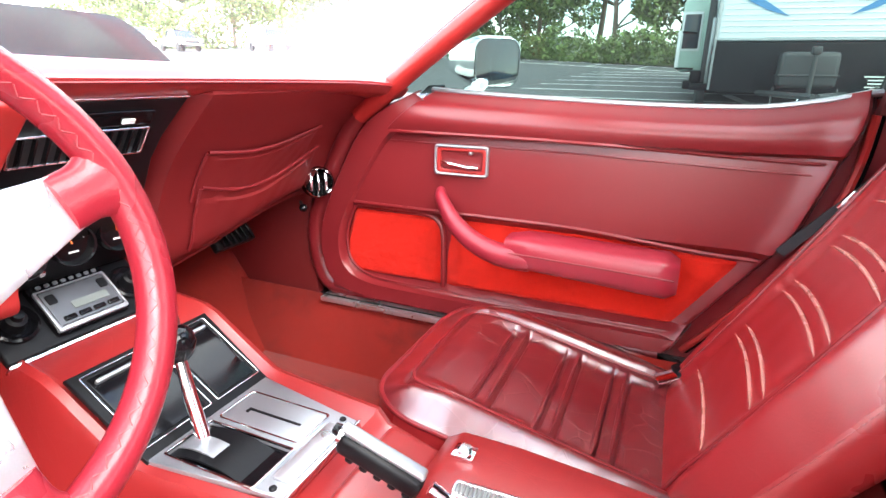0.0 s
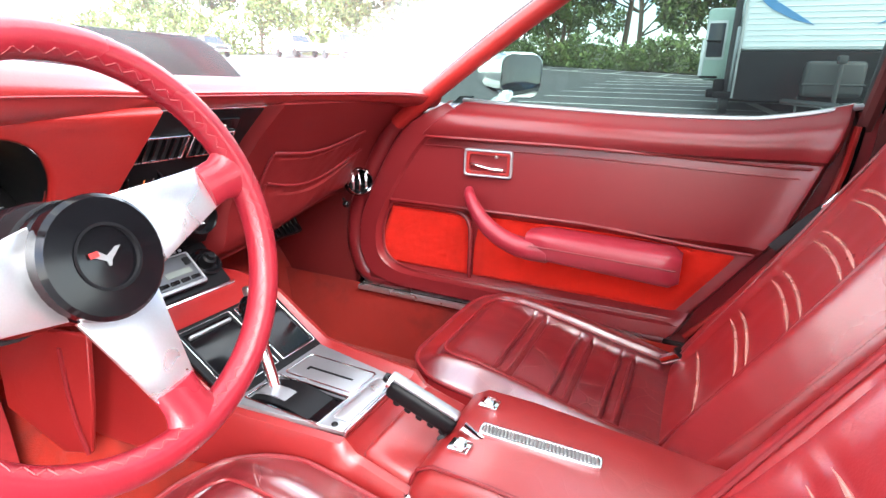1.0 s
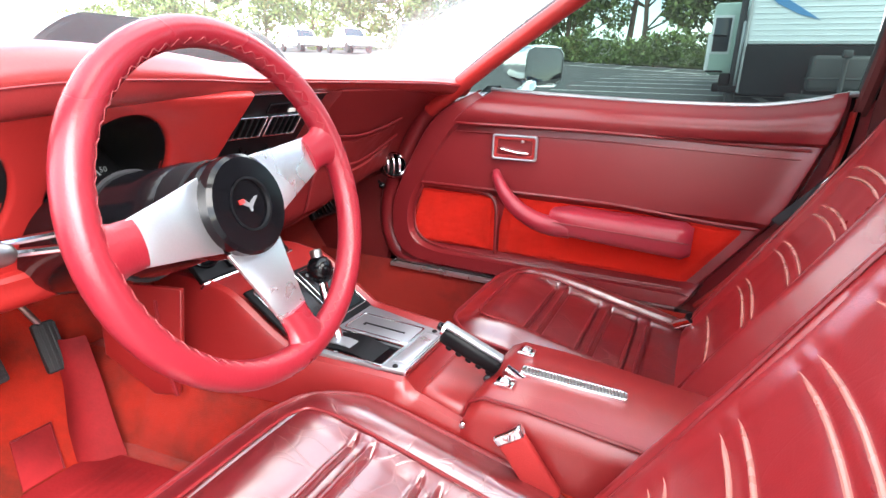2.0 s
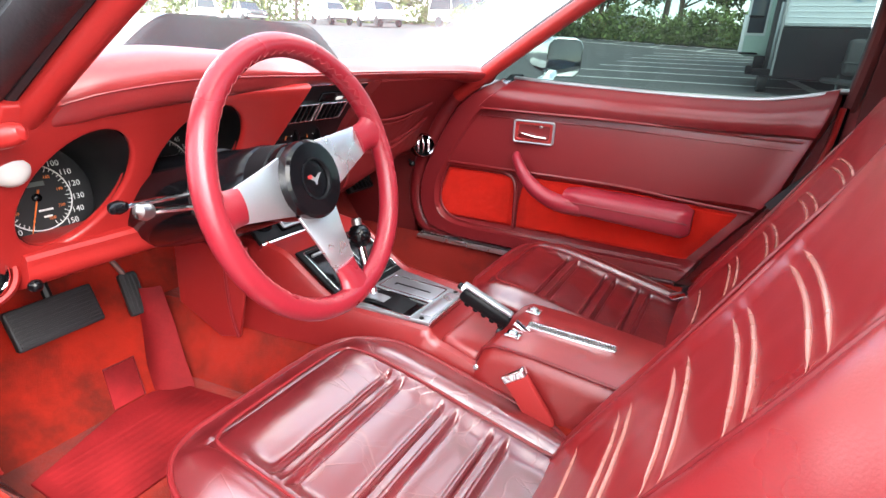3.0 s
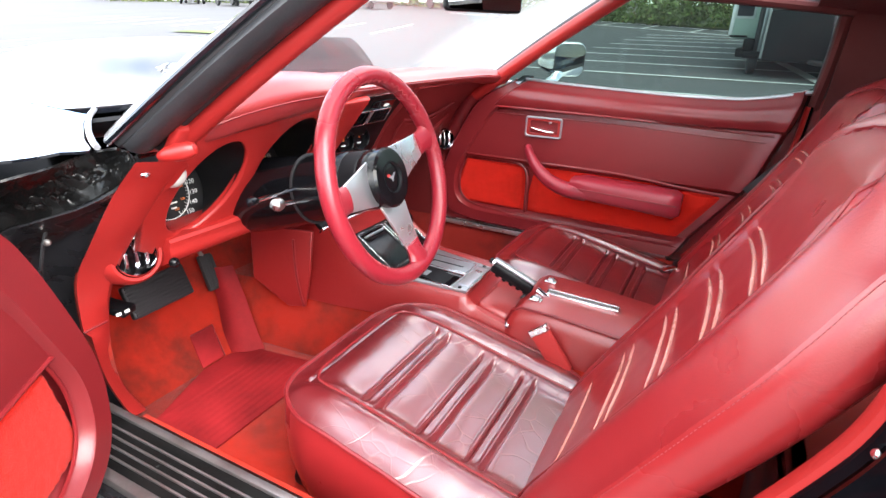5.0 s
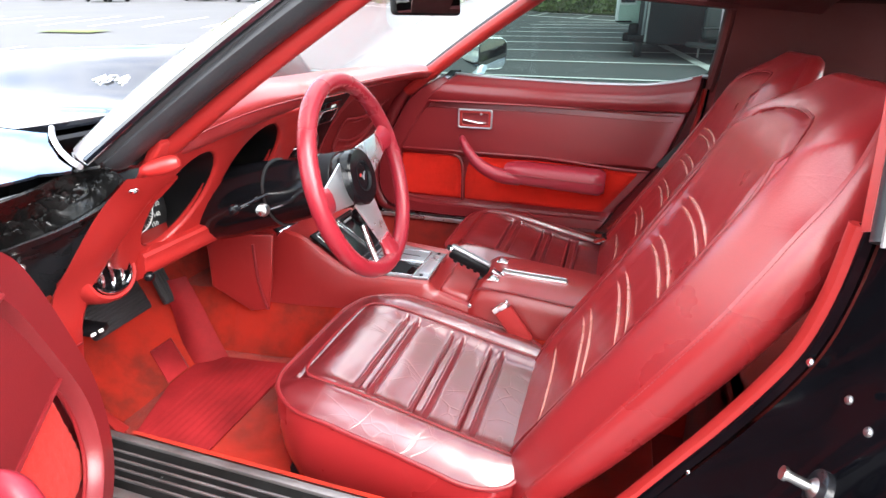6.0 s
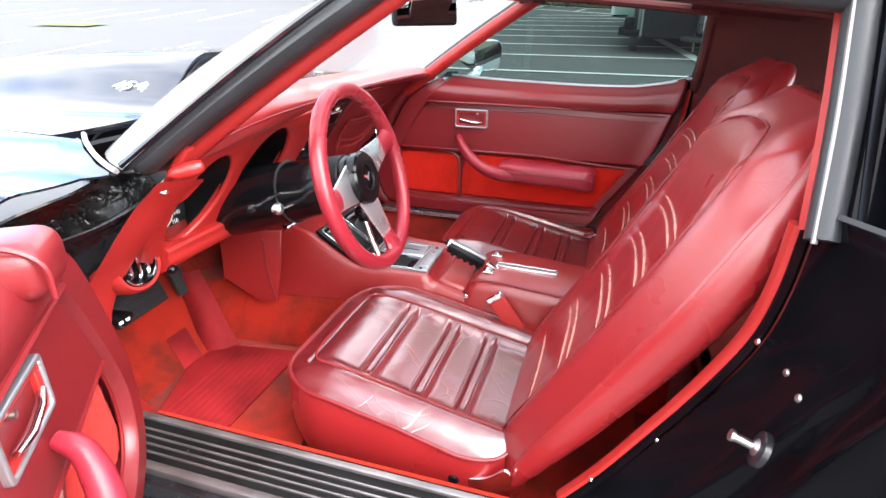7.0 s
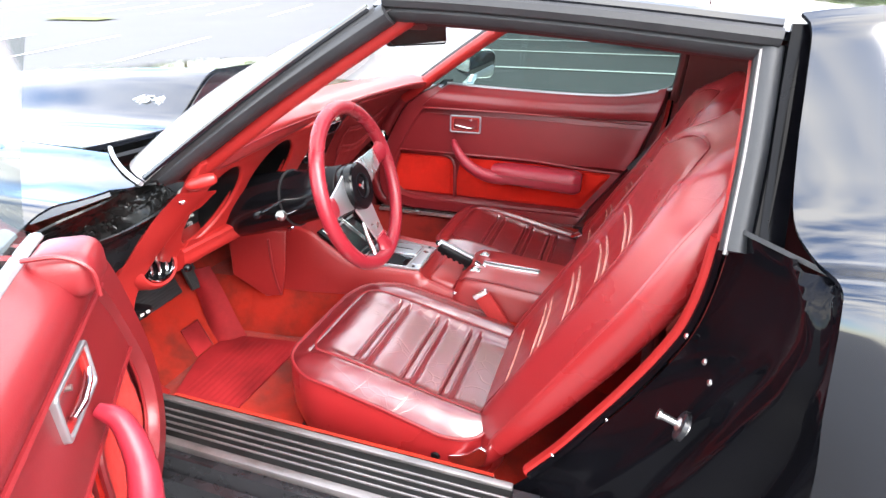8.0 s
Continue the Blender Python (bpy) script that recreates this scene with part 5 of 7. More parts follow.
for wx in (-1.72, 1.62):
    for sgn in (-1, 1):
        w = part("wheel", lathe([(0.20, -0.10), (0.30, -0.11), (0.325, -0.09), (0.33, 0.0), (0.325, 0.09), (0.30, 0.11), (0.20, 0.10)], (wx, sgn * 0.76, ground_z(wx, sgn * 0.76) + 0.33), (0, 1, 0), 32), RUBBER, body)
        part("rim", lathe([(0.205, -0.09), (0.205, 0.09), (0.17, 0.085), (0.06, 0.06), (0, 0.065)], (wx, sgn * 0.76, ground_z(wx, sgn * 0.76) + 0.33), (0, sgn, 0), 24), SATIN, w)


# ---- dashboard ----
dash = thing("dashboard", "red padded vinyl dashboard with deep round gauges", "dashboard", (-0.3, 0, 0.6))


def shield_foot(y):
    return -0.465 + 0.165 * min(1, abs(y) / 0.62) ** 2.2


PAD = [  # y, top, lip underside, reach of the lip
    (-0.640, 0.905, 0.868, -0.270),
    (-0.600, 0.935, 0.875, -0.225),
    (-0.520, 0.968, 0.892, -0.192),
    (-0.390, 0.980, 0.905, -0.185),
    (-0.240, 0.974, 0.912, -0.195),
    (-0.130, 0.965, 0.915, -0.215),
    (0.100, 0.962, 0.917, -0.222),
    (0.450, 0.960, 0.913, -0.205),
    (0.580, 0.954, 0.905, -0.185),
    (0.640, 0.945, 0.895, -0.180),
]
rings = []
for y in span(-0.618, 0.640, 54):
    zt, zu, xr = lerp_table(PAD, y)
    xf = min(shield_foot(y) - 0.01, xr - 0.08)
    pts = [(xf, 0.925), (xf + 0.35 * (xr - xf), zt - 0.006), (xr - 0.075, zt), (xr - 0.03, zt - 0.006), (xr - 0.006, zt - 0.022), (xr, 0.5 * (zt + zu)), (xr - 0.010, zu + 0.010), (xr - 0.03, zu), (xr - 0.09, zu - 0.01), (xf, 0.86)]
    rings.append([(p.x, y, p.z) for p in spline([(a, 0, b) for a, b in pts], 4, True)])
pad = part("dash_pad", loft(rings), DASH_VINYL, dash, "red padded dash top, bleached by glare")
seam_line = []
for y in span(-0.60, 0.60, 60):
    zt, zu, xr = lerp_table(PAD, y)
    seam_line.append((xr - 0.0005, y, 0.5 * (zt + zu) - 0.004))
part("seam", tube(seam_line, 0.0016, 6), PIPING, pad)

# instrument face in front of the driver, leaning over its gauges
FACE = basis((-0.242, 0, 0.875), (0, 1, 0), (0.549, 0, 0.837))
ovals = [(-0.527, -0.099, 0.067, 0.107, -16), (-0.337, -0.080, 0.079, 0.110, -6)]
outline = [(-0.630, 0.055), (-0.648, -0.12), (-0.635, -0.215), (-0.60, -0.240), (-0.46, -0.240), (-0.42, -0.232), (-0.27, -0.232), (-0.215, -0.232), (-0.190, -0.20), (-0.172, -0.09), (-0.142, 0.035), (-0.138, 0.055)]
part("instrument_face", plate(outline, [ellipse(*o[:4], 48, radians(o[4])) for o in ovals], 0.018, 0.006, FACE), RED_PLASTIC, dash)


part("face_return", sheet(lambda k, w: FACE @ Vector((*[lerp_table([(0, -0.215, -0.230), (0.15, -0.190, -0.20), (0.5, -0.172, -0.09), (1.0, -0.142, 0.035)], k)[i] for i in (0, 1)], 0.002 - 0.08 * w)), span(0, 1, 16), span(0, 1, 3), 0.008), RED_PLASTIC, dash)


def gauge(oval, hub, name, marks, needle_at, spread, label):
    """A dial at the end of a black tunnel behind an oval opening."""
    cx, cy, a, b, lean = oval
    rim = [FACE @ Vector((p[0], p[1], 0.002)) for p in ellipse(cx, cy, a * 0.985, b * 0.985, 40, radians(lean))]
    c = Vector(hub)
    n = Vector((0.97, 0.0, 0.24)).normalized()
    m = basis(c, (0, 1, 0), (-0.24, 0, 0.97))
    rd = 0.082
    deep = [m @ Vector((p[0], p[1], 0.004)) for p in ellipse(0, 0, rd, rd, 40)]
    g = part(name, loft([rim, [x.lerp(y, 0.35) for x, y in zip(rim, deep)], deep], True, False), BLACK_PLASTIC, dash, label)
    part("dial", lathe([(rd + 0.004, -0.004), (rd + 0.004, 0.0), (0.0, 0.001)], c, n, 40), DIAL, g)
    ring_ = plate(ellipse(0, 0, 0.0505, 0.0505, 48), [ellipse(0, 0, 0.0488, 0.0488, 48)], 0.001, 0, m @ Matrix.Translation((0, 0, 0.002)))
    part("dial_ring", ring_, WHITE, g)
    ticks = bmesh.new()
    n_t = 41
    for i in range(n_t):
        t = radians(spread[0] + (spread[1] - spread[0]) * i / (n_t - 1))
        ln = 0.007 if i % 4 == 0 else 0.004
        q = m @ Matrix.Rotation(t, 4, "Z") @ Matrix.Translation((0.0485 - ln / 2, 0, 0.002))
        ticks = join(ticks, rbox((0, 0, 0), (ln, 0.0010, 0.0006), 0, 1, None))
        bmesh.ops.transform(ticks, matrix=q, verts=ticks.verts[-8:])
    part("scale", ticks, WHITE, g, kind="stuff")
    for k, text in enumerate(marks):
        t = radians(spread[0] + (spread[1] - spread[0]) * k / (len(marks) - 1))
        part("numeral", letters(text, 0.0125, m @ Matrix.Translation((0.0595 * math.cos(t), 0.0595 * math.sin(t), 0.002))), WHITE, g)
        if name == "speedometer" and k % 2 == 0:
            part("numeral", letters(str(int(int(text) * 1.6) // 10 * 10), 0.0065, m @ Matrix.Translation((0.036 * math.cos(t), 0.036 * math.sin(t), 0.002))), ORANGE, g)
    t = radians(needle_at)
    part("needle", tube([m @ Vector((-0.012 * math.cos(t), -0.012 * math.sin(t), 0.006)), m @ Vector((0.055 * math.cos(t), 0.055 * math.sin(t), 0.006))], [0.0016, 0.0007], 6), ORANGE, g)
    part("needle_hub", lathe([(0.006, 0.002), (0.006, 0.008), (0.003, 0.010), (0, 0.010)], c, n, 16), BLACK_GLOSS, g)
    return g, m


speedo, sm = gauge(ovals[0], (-0.420, -0.520, 0.757), "speedometer", [str(v) for v in range(0, 161, 10)], 247, (250, -68), "black speedometer with white numerals and an orange needle")
for i, (w, z) in enumerate(((0.020, -0.020), (0.012, -0.030))):
    part("print", rbox((0, 0, 0), (w, 0.003, 0.0006), 0, 1, sm @ Matrix.Translation((0.008, z, 0.002))), WHITE, speedo)
part("odometer", rbox((0, 0, 0), (0.026, 0.007, 0.001), 0, 1, sm @ Matrix.Translation((0.004, 0.020, 0.002))), LCD, speedo)
tach, tm = gauge(ovals[1], (-0.425, -0.297, 0.767), "tachometer", ["0", "5", "10", "15", "20", "25", "30", "35", "40", "45", "50", "55", "60", "65", "70"], 188, (225, -45), "black tachometer with an amber band")
for k in range(10):
    t = radians(20 - 3.4 * k)
    part("warning_band", rbox((0, 0, 0), (0.005, 0.0035, 0.0008), 0, 1, tm @ Matrix.Rotation(t, 4, "Z") @ Matrix.Translation((0.046, 0, 0.0022))), YELLOW, tach)

# rolled lower edge on the driver's side, knee panel, and the passenger's panel
rings = []
for y in span(-0.585, -0.13, 22):
    k = step(-0.62, -0.35, y)
    x0, z0 = -0.362 + 0.012 * k, 0.684 + 0.004 * k
    pts = [(x0 + 0.004, z0 + 0.020), (x0 + 0.022, z0 - 0.004), (x0 + 0.012, z0 - 0.030), (x0 - 0.03, z0 - 0.048 + 0.012 * k), (x0 - 0.10, z0 - 0.052 + 0.03 * k), (x0 - 0.20, z0 - 0.02), (x0 - 0.20, z0 + 0.02)]
    rings.append([(p.x, y, p.z) for p in spline([(a, 0, b) for a, b in pts], 4, True)])
part("knee_roll", loft(rings), RED_PLASTIC, dash)


def passenger_face(y, v):
    zb = 0.600 + 0.075 * step(0.12, 0.60, y)
    x, z = lerp_table([(0.0, -0.232, 0.918), (0.25, -0.300, 0.862), (0.5, -0.352, 0.808), (0.72, -0.392, 0.735), (0.9, -0.415, 0.67), (1.0, -0.450, 0.645)], v)
    z = 0.918 - (0.918 - z) * (0.918 - zb) / 0.273
    bulge = 0.012 * math.sin(math.pi * v) * math.sin(math.pi * min(1, max(0, (y - 0.08) / 0.57)))
    curl = -0.10 * step(0.12, 0.075, y)
    return Vector((x + bulge + curl, y, z))


part("passenger_panel", sheet(passenger_face, span(0.078, 0.66, 40), span(0, 1, 30), 0.012), SHADED_PANEL, dash, "red passenger panel with two map pockets, darkened for shade")
for y0, y1, v0, v1, sag in ((0.185, 0.50, 0.40, 0.66, 0.085), (0.200, 0.545, 0.61, 0.90, 0.105)):
    def pocket(u, w):
        y = y0 + (y1 - y0) * u
        v = v0 + sag * math.sin(math.pi * u) + (v1 - v0) * w
        p = passenger_face(y, v)
        out = 0.004 + 0.022 * math.sin(math.pi * min(1, u)) ** 0.6 * (1 - 0.75 * w) * (0.4 + 0.6 * w if w < 0.2 else 1)
        fold = 0.003 * math.sin(26 * u + 5 * w) * noise.noise((u * 5, w * 4, v0 * 9))
        return p + Vector((0.8, 0, 0.35)).normalized() * (out + fold)
    pk = part("map_pocket", sheet(pocket, span(0, 1, 40), span(0, 1, 16), 0.004), SHADED_PANEL, dash, "gathered vinyl map pocket")
    part("hem", tube([pocket(u, 0.0) + Vector((0.003, 0, 0.002)) for u in span(0, 1, 30)], 0.0032, 8), PIPING, pk)
    part("hem", tube([pocket(0.0, w) + Vector((0.002, -0.002, 0)) for w in span(0, 1, 12)], 0.003, 6), PIPING, pk)
part("lower_panel", sheet(lambda y, v: (-0.455 - 0.28 * v, y, 0.600 + 0.072 * step(0.12, 0.6, y) + 0.04 * v), span(0.10, 0.66, 10), span(0, 1, 6), 0.01), SHADED_KICK, dash)
grille = part("vent_grille", rbox((-0.56, 0.44, 0.60), (0.10, 0.12, 0.02), 0.004, 2, pose(0, 0, 0, 0, 55, 0)), BLACK_PLASTIC, dash)
for i in range(6):
    part("slat", rbox((-0.546, 0.395 + 0.018 * i, 0.607), (0.09, 0.006, 0.006), 0.001, 1, pose(0, 0, 0, 0, 55, 0)), BLACK_GLOSS, grille)


def ball_vent(at, axis, r):
    """A round eyeball air vent with bright fins."""
    v = part("air_vent", lathe([(r * 1.12, -0.02), (r * 1.12, 0.002), (r * 1.02, 0.008), (r * 0.94, 0.004), (r * 0.92, -0.015), (0.0, -0.016)], at, axis, 32), BLACK_GLOSS, dash, "round chrome-ringed air vent")
    part("ring", lathe([(r * 0.99, 0.002), (r * 1.04, 0.008), (r * 0.98, 0.011), (r * 0.92, 0.006)], at, axis, 32, False), CHROME, v)
    m = Matrix.Translation(at) @ turn_to(axis)
    for k in (-0.52, 0.0, 0.52):
        h = r * 0.9 * math.sqrt(1 - k * k)
        line = [m @ Vector((k * r, h * s, 0.010 * (1 - s * s) - 0.004)) for s in span(-1, 1, 9)]
        part("fin", tube(line, r * 0.10, 8, False, 0.6), CHROME, v)
    return v


part("vent_boss", lathe([(0.060, -0.16), (0.060, -0.06), (0.056, -0.026), (0.050, -0.006), (0.044, 0.001), (0.039, 0.0), (0.037, -0.012)], (-0.361, -0.634, 0.682), (0.93, -0.12, 0.12), 36, False), RED_PLASTIC, dash)
ball_vent(Vector((-0.366, -0.634, 0.681)), Vector((0.93, -0.15, 0.1)), 0.034)
ball_vent(Vector((-0.388, 0.575, 0.700)), Vector((0.75, -0.62, 0.1)), 0.034)
for at, end in (((-0.400, -0.572, 0.665), (-0.340, -0.580, 0.655)), ((-0.42, 0.545, 0.655), (-0.39, 0.515, 0.650))):
    k = part("pull_knob", tube([at, end], 0.004, 8), BLACK_PLASTIC, dash)
    part("knob", lathe([(0.004, -0.008), (0.008, -0.005), (0.010, 0.0), (0.008, 0.006), (0.004, 0.009), (0, 0.010)], end, Vector(end) - Vector(at), 14), BLACK_GLOSS, k)
part("light_button", lathe([(0.022, -0.014), (0.022, 0.002), (0.018, 0.010), (0.010, 0.014), (0, 0.015)], (-0.262, -0.612, 0.838), (0.9, -0.3, 0.1), 24), LENS_WHITE, dash, "milky plastic button")
part("slot", rbox((-0.43, 0.628, 0.600), (0.035, 0.004, 0.008), 0.001), BLACK_PLASTIC, dash)

# centre stack
STACK = basis((-0.250, 0, 0.916), (0, 1, 0), (0.571, 0, 0.821))
stack = part("centre_panel", plate([(-0.120, 0.004), (0.086, 0.004), (0.066, -0.06), (0.062, -0.10), (0.092, -0.315), (-0.125, -0.315), (-0.148, -0.08)], (), 0.016, 0.004, STACK), BLACK_PLASTIC, dash, "black centre panel with vents and small gauges")
part("bright_edge", plate([(-0.118, 0.0075), (0.086, 0.0075), (0.086, 0.0045), (-0.118, 0.0045)], (), 0.018, 0.001, STACK), CHROME, stack)


def on(plane, u, v, w=0.0):
    return plane @ Vector((u, v, w))


part("indicator", plate(rrect(-0.060, -0.034, 0.036, -0.012, 0.004), (), 0.004, 0.001, STACK @ Matrix.Translation((0, 0, 0.009))), BLACK_GLOSS, stack)
part("indicator_window", plate(rrect(-0.010, -0.030, 0.008, -0.023, 0.001), (), 0.003, 0.0005, STACK @ Matrix.Translation((0, 0, 0.0115))), WHITE, stack)
for u0, u1 in ((-0.138, -0.055), (-0.048, 0.033)):
    v = part("vent", plate(rrect(u0, -0.081, u1, -0.036, 0.003), [rrect(u0 + 0.003, -0.078, u1 - 0.003, -0.039, 0.002)], 0.008, 0.001, STACK @ Matrix.Translation((0, 0, 0.010))), CHROME, stack, "bright-framed air vent")
    part("recess", plate(rrect(u0 + 0.002, -0.079, u1 - 0.002, -0.038, 0.002), (), 0.002, 0, STACK @ Matrix.Translation((0, 0, 0.009))), DIAL, v)
    for i in range(5):
        u = u0 + 0.012 + (u1 - u0 - 0.024) * i / 4
        part("fin", plate(rrect(u - 0.0012, -0.078, u + 0.0012, -0.039, 0.0008), (), 0.008, 0, STACK @ Matrix.Translation((0, 0, 0.012))), BLACK_GLOSS, v)
for k, (u, v) in enumerate(((-0.104, -0.128), (-0.038, -0.130), (-0.092, -0.240), (-0.024, -0.240), (0.043, -0.236))):
    c = on(STACK, u, v, 0.008)
    n = (0.95, -0.12, 0.05)
    g = part("small_gauge", lathe([(0.031, -0.004), (0.031, 0.010), (0.029, 0.013), (0.026, 0.012), (0.025, 0.002), (0, 0.002)], c, n, 28), BLACK_GLOSS, stack, "small round gauge with a red needle")
    m = Matrix.Translation(c) @ turn_to(n)
    m = basis(c, (0.12, 1, 0), (-0.05, 0, 1))
    part("dial_arc", plate([(0.019 * math.cos(radians(a)), 0.019 * math.sin(radians(a))) for a in range(20, 165, 12)] + [(0.0175 * math.cos(radians(a)), 0.0175 * math.sin(radians(a))) for a in range(160, 15, -12)], (), 0.0008, 0, m @ Matrix.Translation((0, 0, 0.003))), WHITE, g)
    a = radians((70, 100, 60, 110, 95)[k])
    part("needle", tube([m @ Vector((0, 0, 0.0045)), m @ Vector((0.018 * math.cos(a), 0.018 * math.sin(a), 0.0045))], [0.0013, 0.0007], 6), ORANGE, g)
    part("print", rbox((0, 0, 0), (0.014, 0.0028, 0.0006), 0, 1, m @ Matrix.Translation((0, -0.012, 0.003))), WHITE, g)
    for a in (35, 90, 145):
        part("mark", rbox((0, 0, 0), (0.004, 0.0016, 0.0006), 0, 1, m @ Matrix.Rotation(radians(a), 4, "Z") @ Matrix.Translation((0.021, 0, 0.003))), WHITE, g)
screw(on(STACK, -0.055, -0.288, 0.008), (0.82, 0, -0.57), 0.006, stack)

# radio shelf, facing up and back
RADIO = basis((-0.440, -0.015, 0.648), (0, 1, 0), (-0.72, 0, 0.69))
rp = part("radio_panel", plate(rrect(-0.125, -0.100, 0.105, 0.012, 0.004), (), 0.014, 0.003, RADIO), BLACK_PLASTIC, dash, "black panel with a car radio and two knobs")
part("bright_edge", plate(rrect(-0.128, -0.107, 0.108, -0.101, 0.002), (), 0.018, 0.001, RADIO), CHROME, rp)
radio = part("radio", plate(rrect(-0.058, -0.090, 0.052, -0.006, 0.004), (), 0.014, 0.002, RADIO @ Matrix.Translation((0, 0, 0.010))), BLACK_GLOSS, rp, "silver-faced car radio")
part("radio_bezel", plate(rrect(-0.056, -0.088, 0.050, -0.019, 0.004), [rrect(-0.051, -0.081, 0.047, -0.021, 0.003)], 0.006, 0.001, RADIO @ Matrix.Translation((0, 0, 0.0175))), SATIN, radio)
part("radio_face", plate(rrect(-0.050, -0.080, 0.046, -0.022, 0.003), (), 0.006, 0.001, RADIO @ Matrix.Translation((0, 0, 0.0165))), GREY_PANEL, radio)
part("display", plate(rrect(-0.020, -0.062, 0.034, -0.050, 0.001), (), 0.003, 0, RADIO @ Matrix.Translation((0, 0, 0.0195))), LCD, radio)
for i in range(4):
    part("push_button", plate(rrect(-0.042 + 0.022 * i, -0.076, -0.025 + 0.022 * i, -0.069, 0.001), (), 0.006, 0.001, RADIO @ Matrix.Translation((0, 0, 0.020))), BLACK_GLOSS, radio)
for i in range(8):
    part("nameplate_bar", plate(rrect(-0.046 + 0.0118 * i, -0.0155, -0.0395 + 0.0118 * i, -0.0105, 0.001), (), 0.002, 0, RADIO @ Matrix.Translation((0, 0, 0.0180))), SATIN, radio)
for u in (-0.040, 0.036):
    part("selector", plate(rrect(u - 0.006, -0.045, u + 0.006, -0.030, 0.002), (), 0.006, 0.001, RADIO @ Matrix.Translation((0, 0, 0.020))), BLACK_PLASTIC, radio)
for u in (-0.092, 0.080):
    k = part("knob_dish", lathe([(0.030, -0.003), (0.030, 0.004), (0.026, 0.006), (0.020, 0.0), (0, -0.001)], on(RADIO, u, -0.048, 0.008), RADIO.col[2][:3], 28), BLACK_GLOSS, rp)
    part("knob", lathe([(0.015, 0.0), (0.013, 0.016), (0.008, 0.018), (0.007, 0.026), (0, 0.027)], on(RADIO, u, -0.048, 0.008), RADIO.col[2][:3], 20), BLACK_PLASTIC, k)

# ---- steering column and wheel ----
HUB, AX = Vector((0.0, -0.371, 0.818)), Vector((0.978, 0, 0.208))
column = thing("steering_column", "black steering column with chrome-tipped stalks", "steering column", (-0.3, -0.371, 0.70))


def col(d, r, squash=1.0, drop=0.0):
    c = HUB - AX * d + Vector((0, 0, drop))
    side, up = Vector((0, 1, 0)), Vector((-0.208, 0, 0.978))
    return [c + r * (math.cos(a) * side + squash * math.sin(a) * up) for a in [2 * math.pi * i / 28 for i in range(28)]]


shroud = part("shroud", loft([col(0.36, 0.066, 1.15, -0.016), col(0.30, 0.067, 1.12, -0.014), col(0.20, 0.064, 1.05, -0.010), col(0.13, 0.060, 1.0, -0.006), col(0.085, 0.056, 1.0), col(0.075, 0.050, 1.0)]), BLACK_GLOSS, column)
part("band", loft([col(0.185, 0.0655, 1.05, -0.009), col(0.181, 0.0655, 1.05, -0.009)]), RUBBER, column)
part("collar", loft([col(0.085, 0.050), col(0.080, 0.054), col(0.045, 0.054), col(0.040, 0.050)]), BLACK_PLASTIC, column)
for a, b, r, tipr in (((-0.125, -0.425, 0.775), (-0.092, -0.560, 0.803), 0.004, 0.011), ((-0.175, -0.43, 0.785), (-0.152, -0.555, 0.796), 0.004, 0.009)):
    line = [Vector(a).lerp(Vector(b), k) for k in span(0, 1, 6)]
    st = part("stalk", tube(line, r, 8), CHROME, column, "chrome turn-signal stalk")
    d = Vector(b) - Vector(a)
    part("tip", lathe([(0.005, -0.012), (tipr * 0.8, -0.008), (tipr, 0.0), (tipr * 0.8, 0.009), (0, 0.012)], b, d, 16), STEEL if tipr > 0.010 else BLACK_GLOSS, st)
part("ignition_key", lathe([(0.012, -0.01), (0.012, 0.02), (0.008, 0.026), (0, 0.026)], (-0.10, -0.318, 0.815), (0.3, 1, 0.2), 18), CHROME, column)

wheel = thing("steering_wheel", "red leather-wrapped three-spoke steering wheel with brushed spokes", "steering wheel", (-0.02, -0.371, 0.81))
WC, WAX = Vector((-0.0057, -0.368, 0.8184)), Vector((0.9617, 0.0405, 0.2713))
HC = WC - WAX * 0.020
WM = basis(WC, (-0.0421, 0.9991, 0), (-0.2711, -0.0114, 0.9625)) @ Matrix.Rotation(radians(10), 4, "Z")
R, r0 = 0.1774, 0.0158
part("rim", tube([WM @ Vector((R * math.cos(a), R * math.sin(a), 0)) for a in [2 * math.pi * i / 72 for i in range(72)]], r0, 14, True), WHEEL_LEATHER, wheel)
stitch = bmesh.new()
for i in range(130):
    a = 2 * math.pi * i / 130
    flip = 1 if i % 2 else -1
    p = [WM @ Vector(((R - r0 * math.cos(0.75 + q) - 0.0003) * math.cos(a + flip * d), (R - r0 * math.cos(0.75 + q) - 0.0003) * math.sin(a + flip * d), r0 * math.sin(0.75 + q))) for q, d in ((-0.18, -0.020), (0.18, 0.020))]
    stitch = join(stitch, tube(p, 0.0006, 4))
part("stitching", stitch, THREAD, wheel, "red zigzag stitches", kind="stuff")
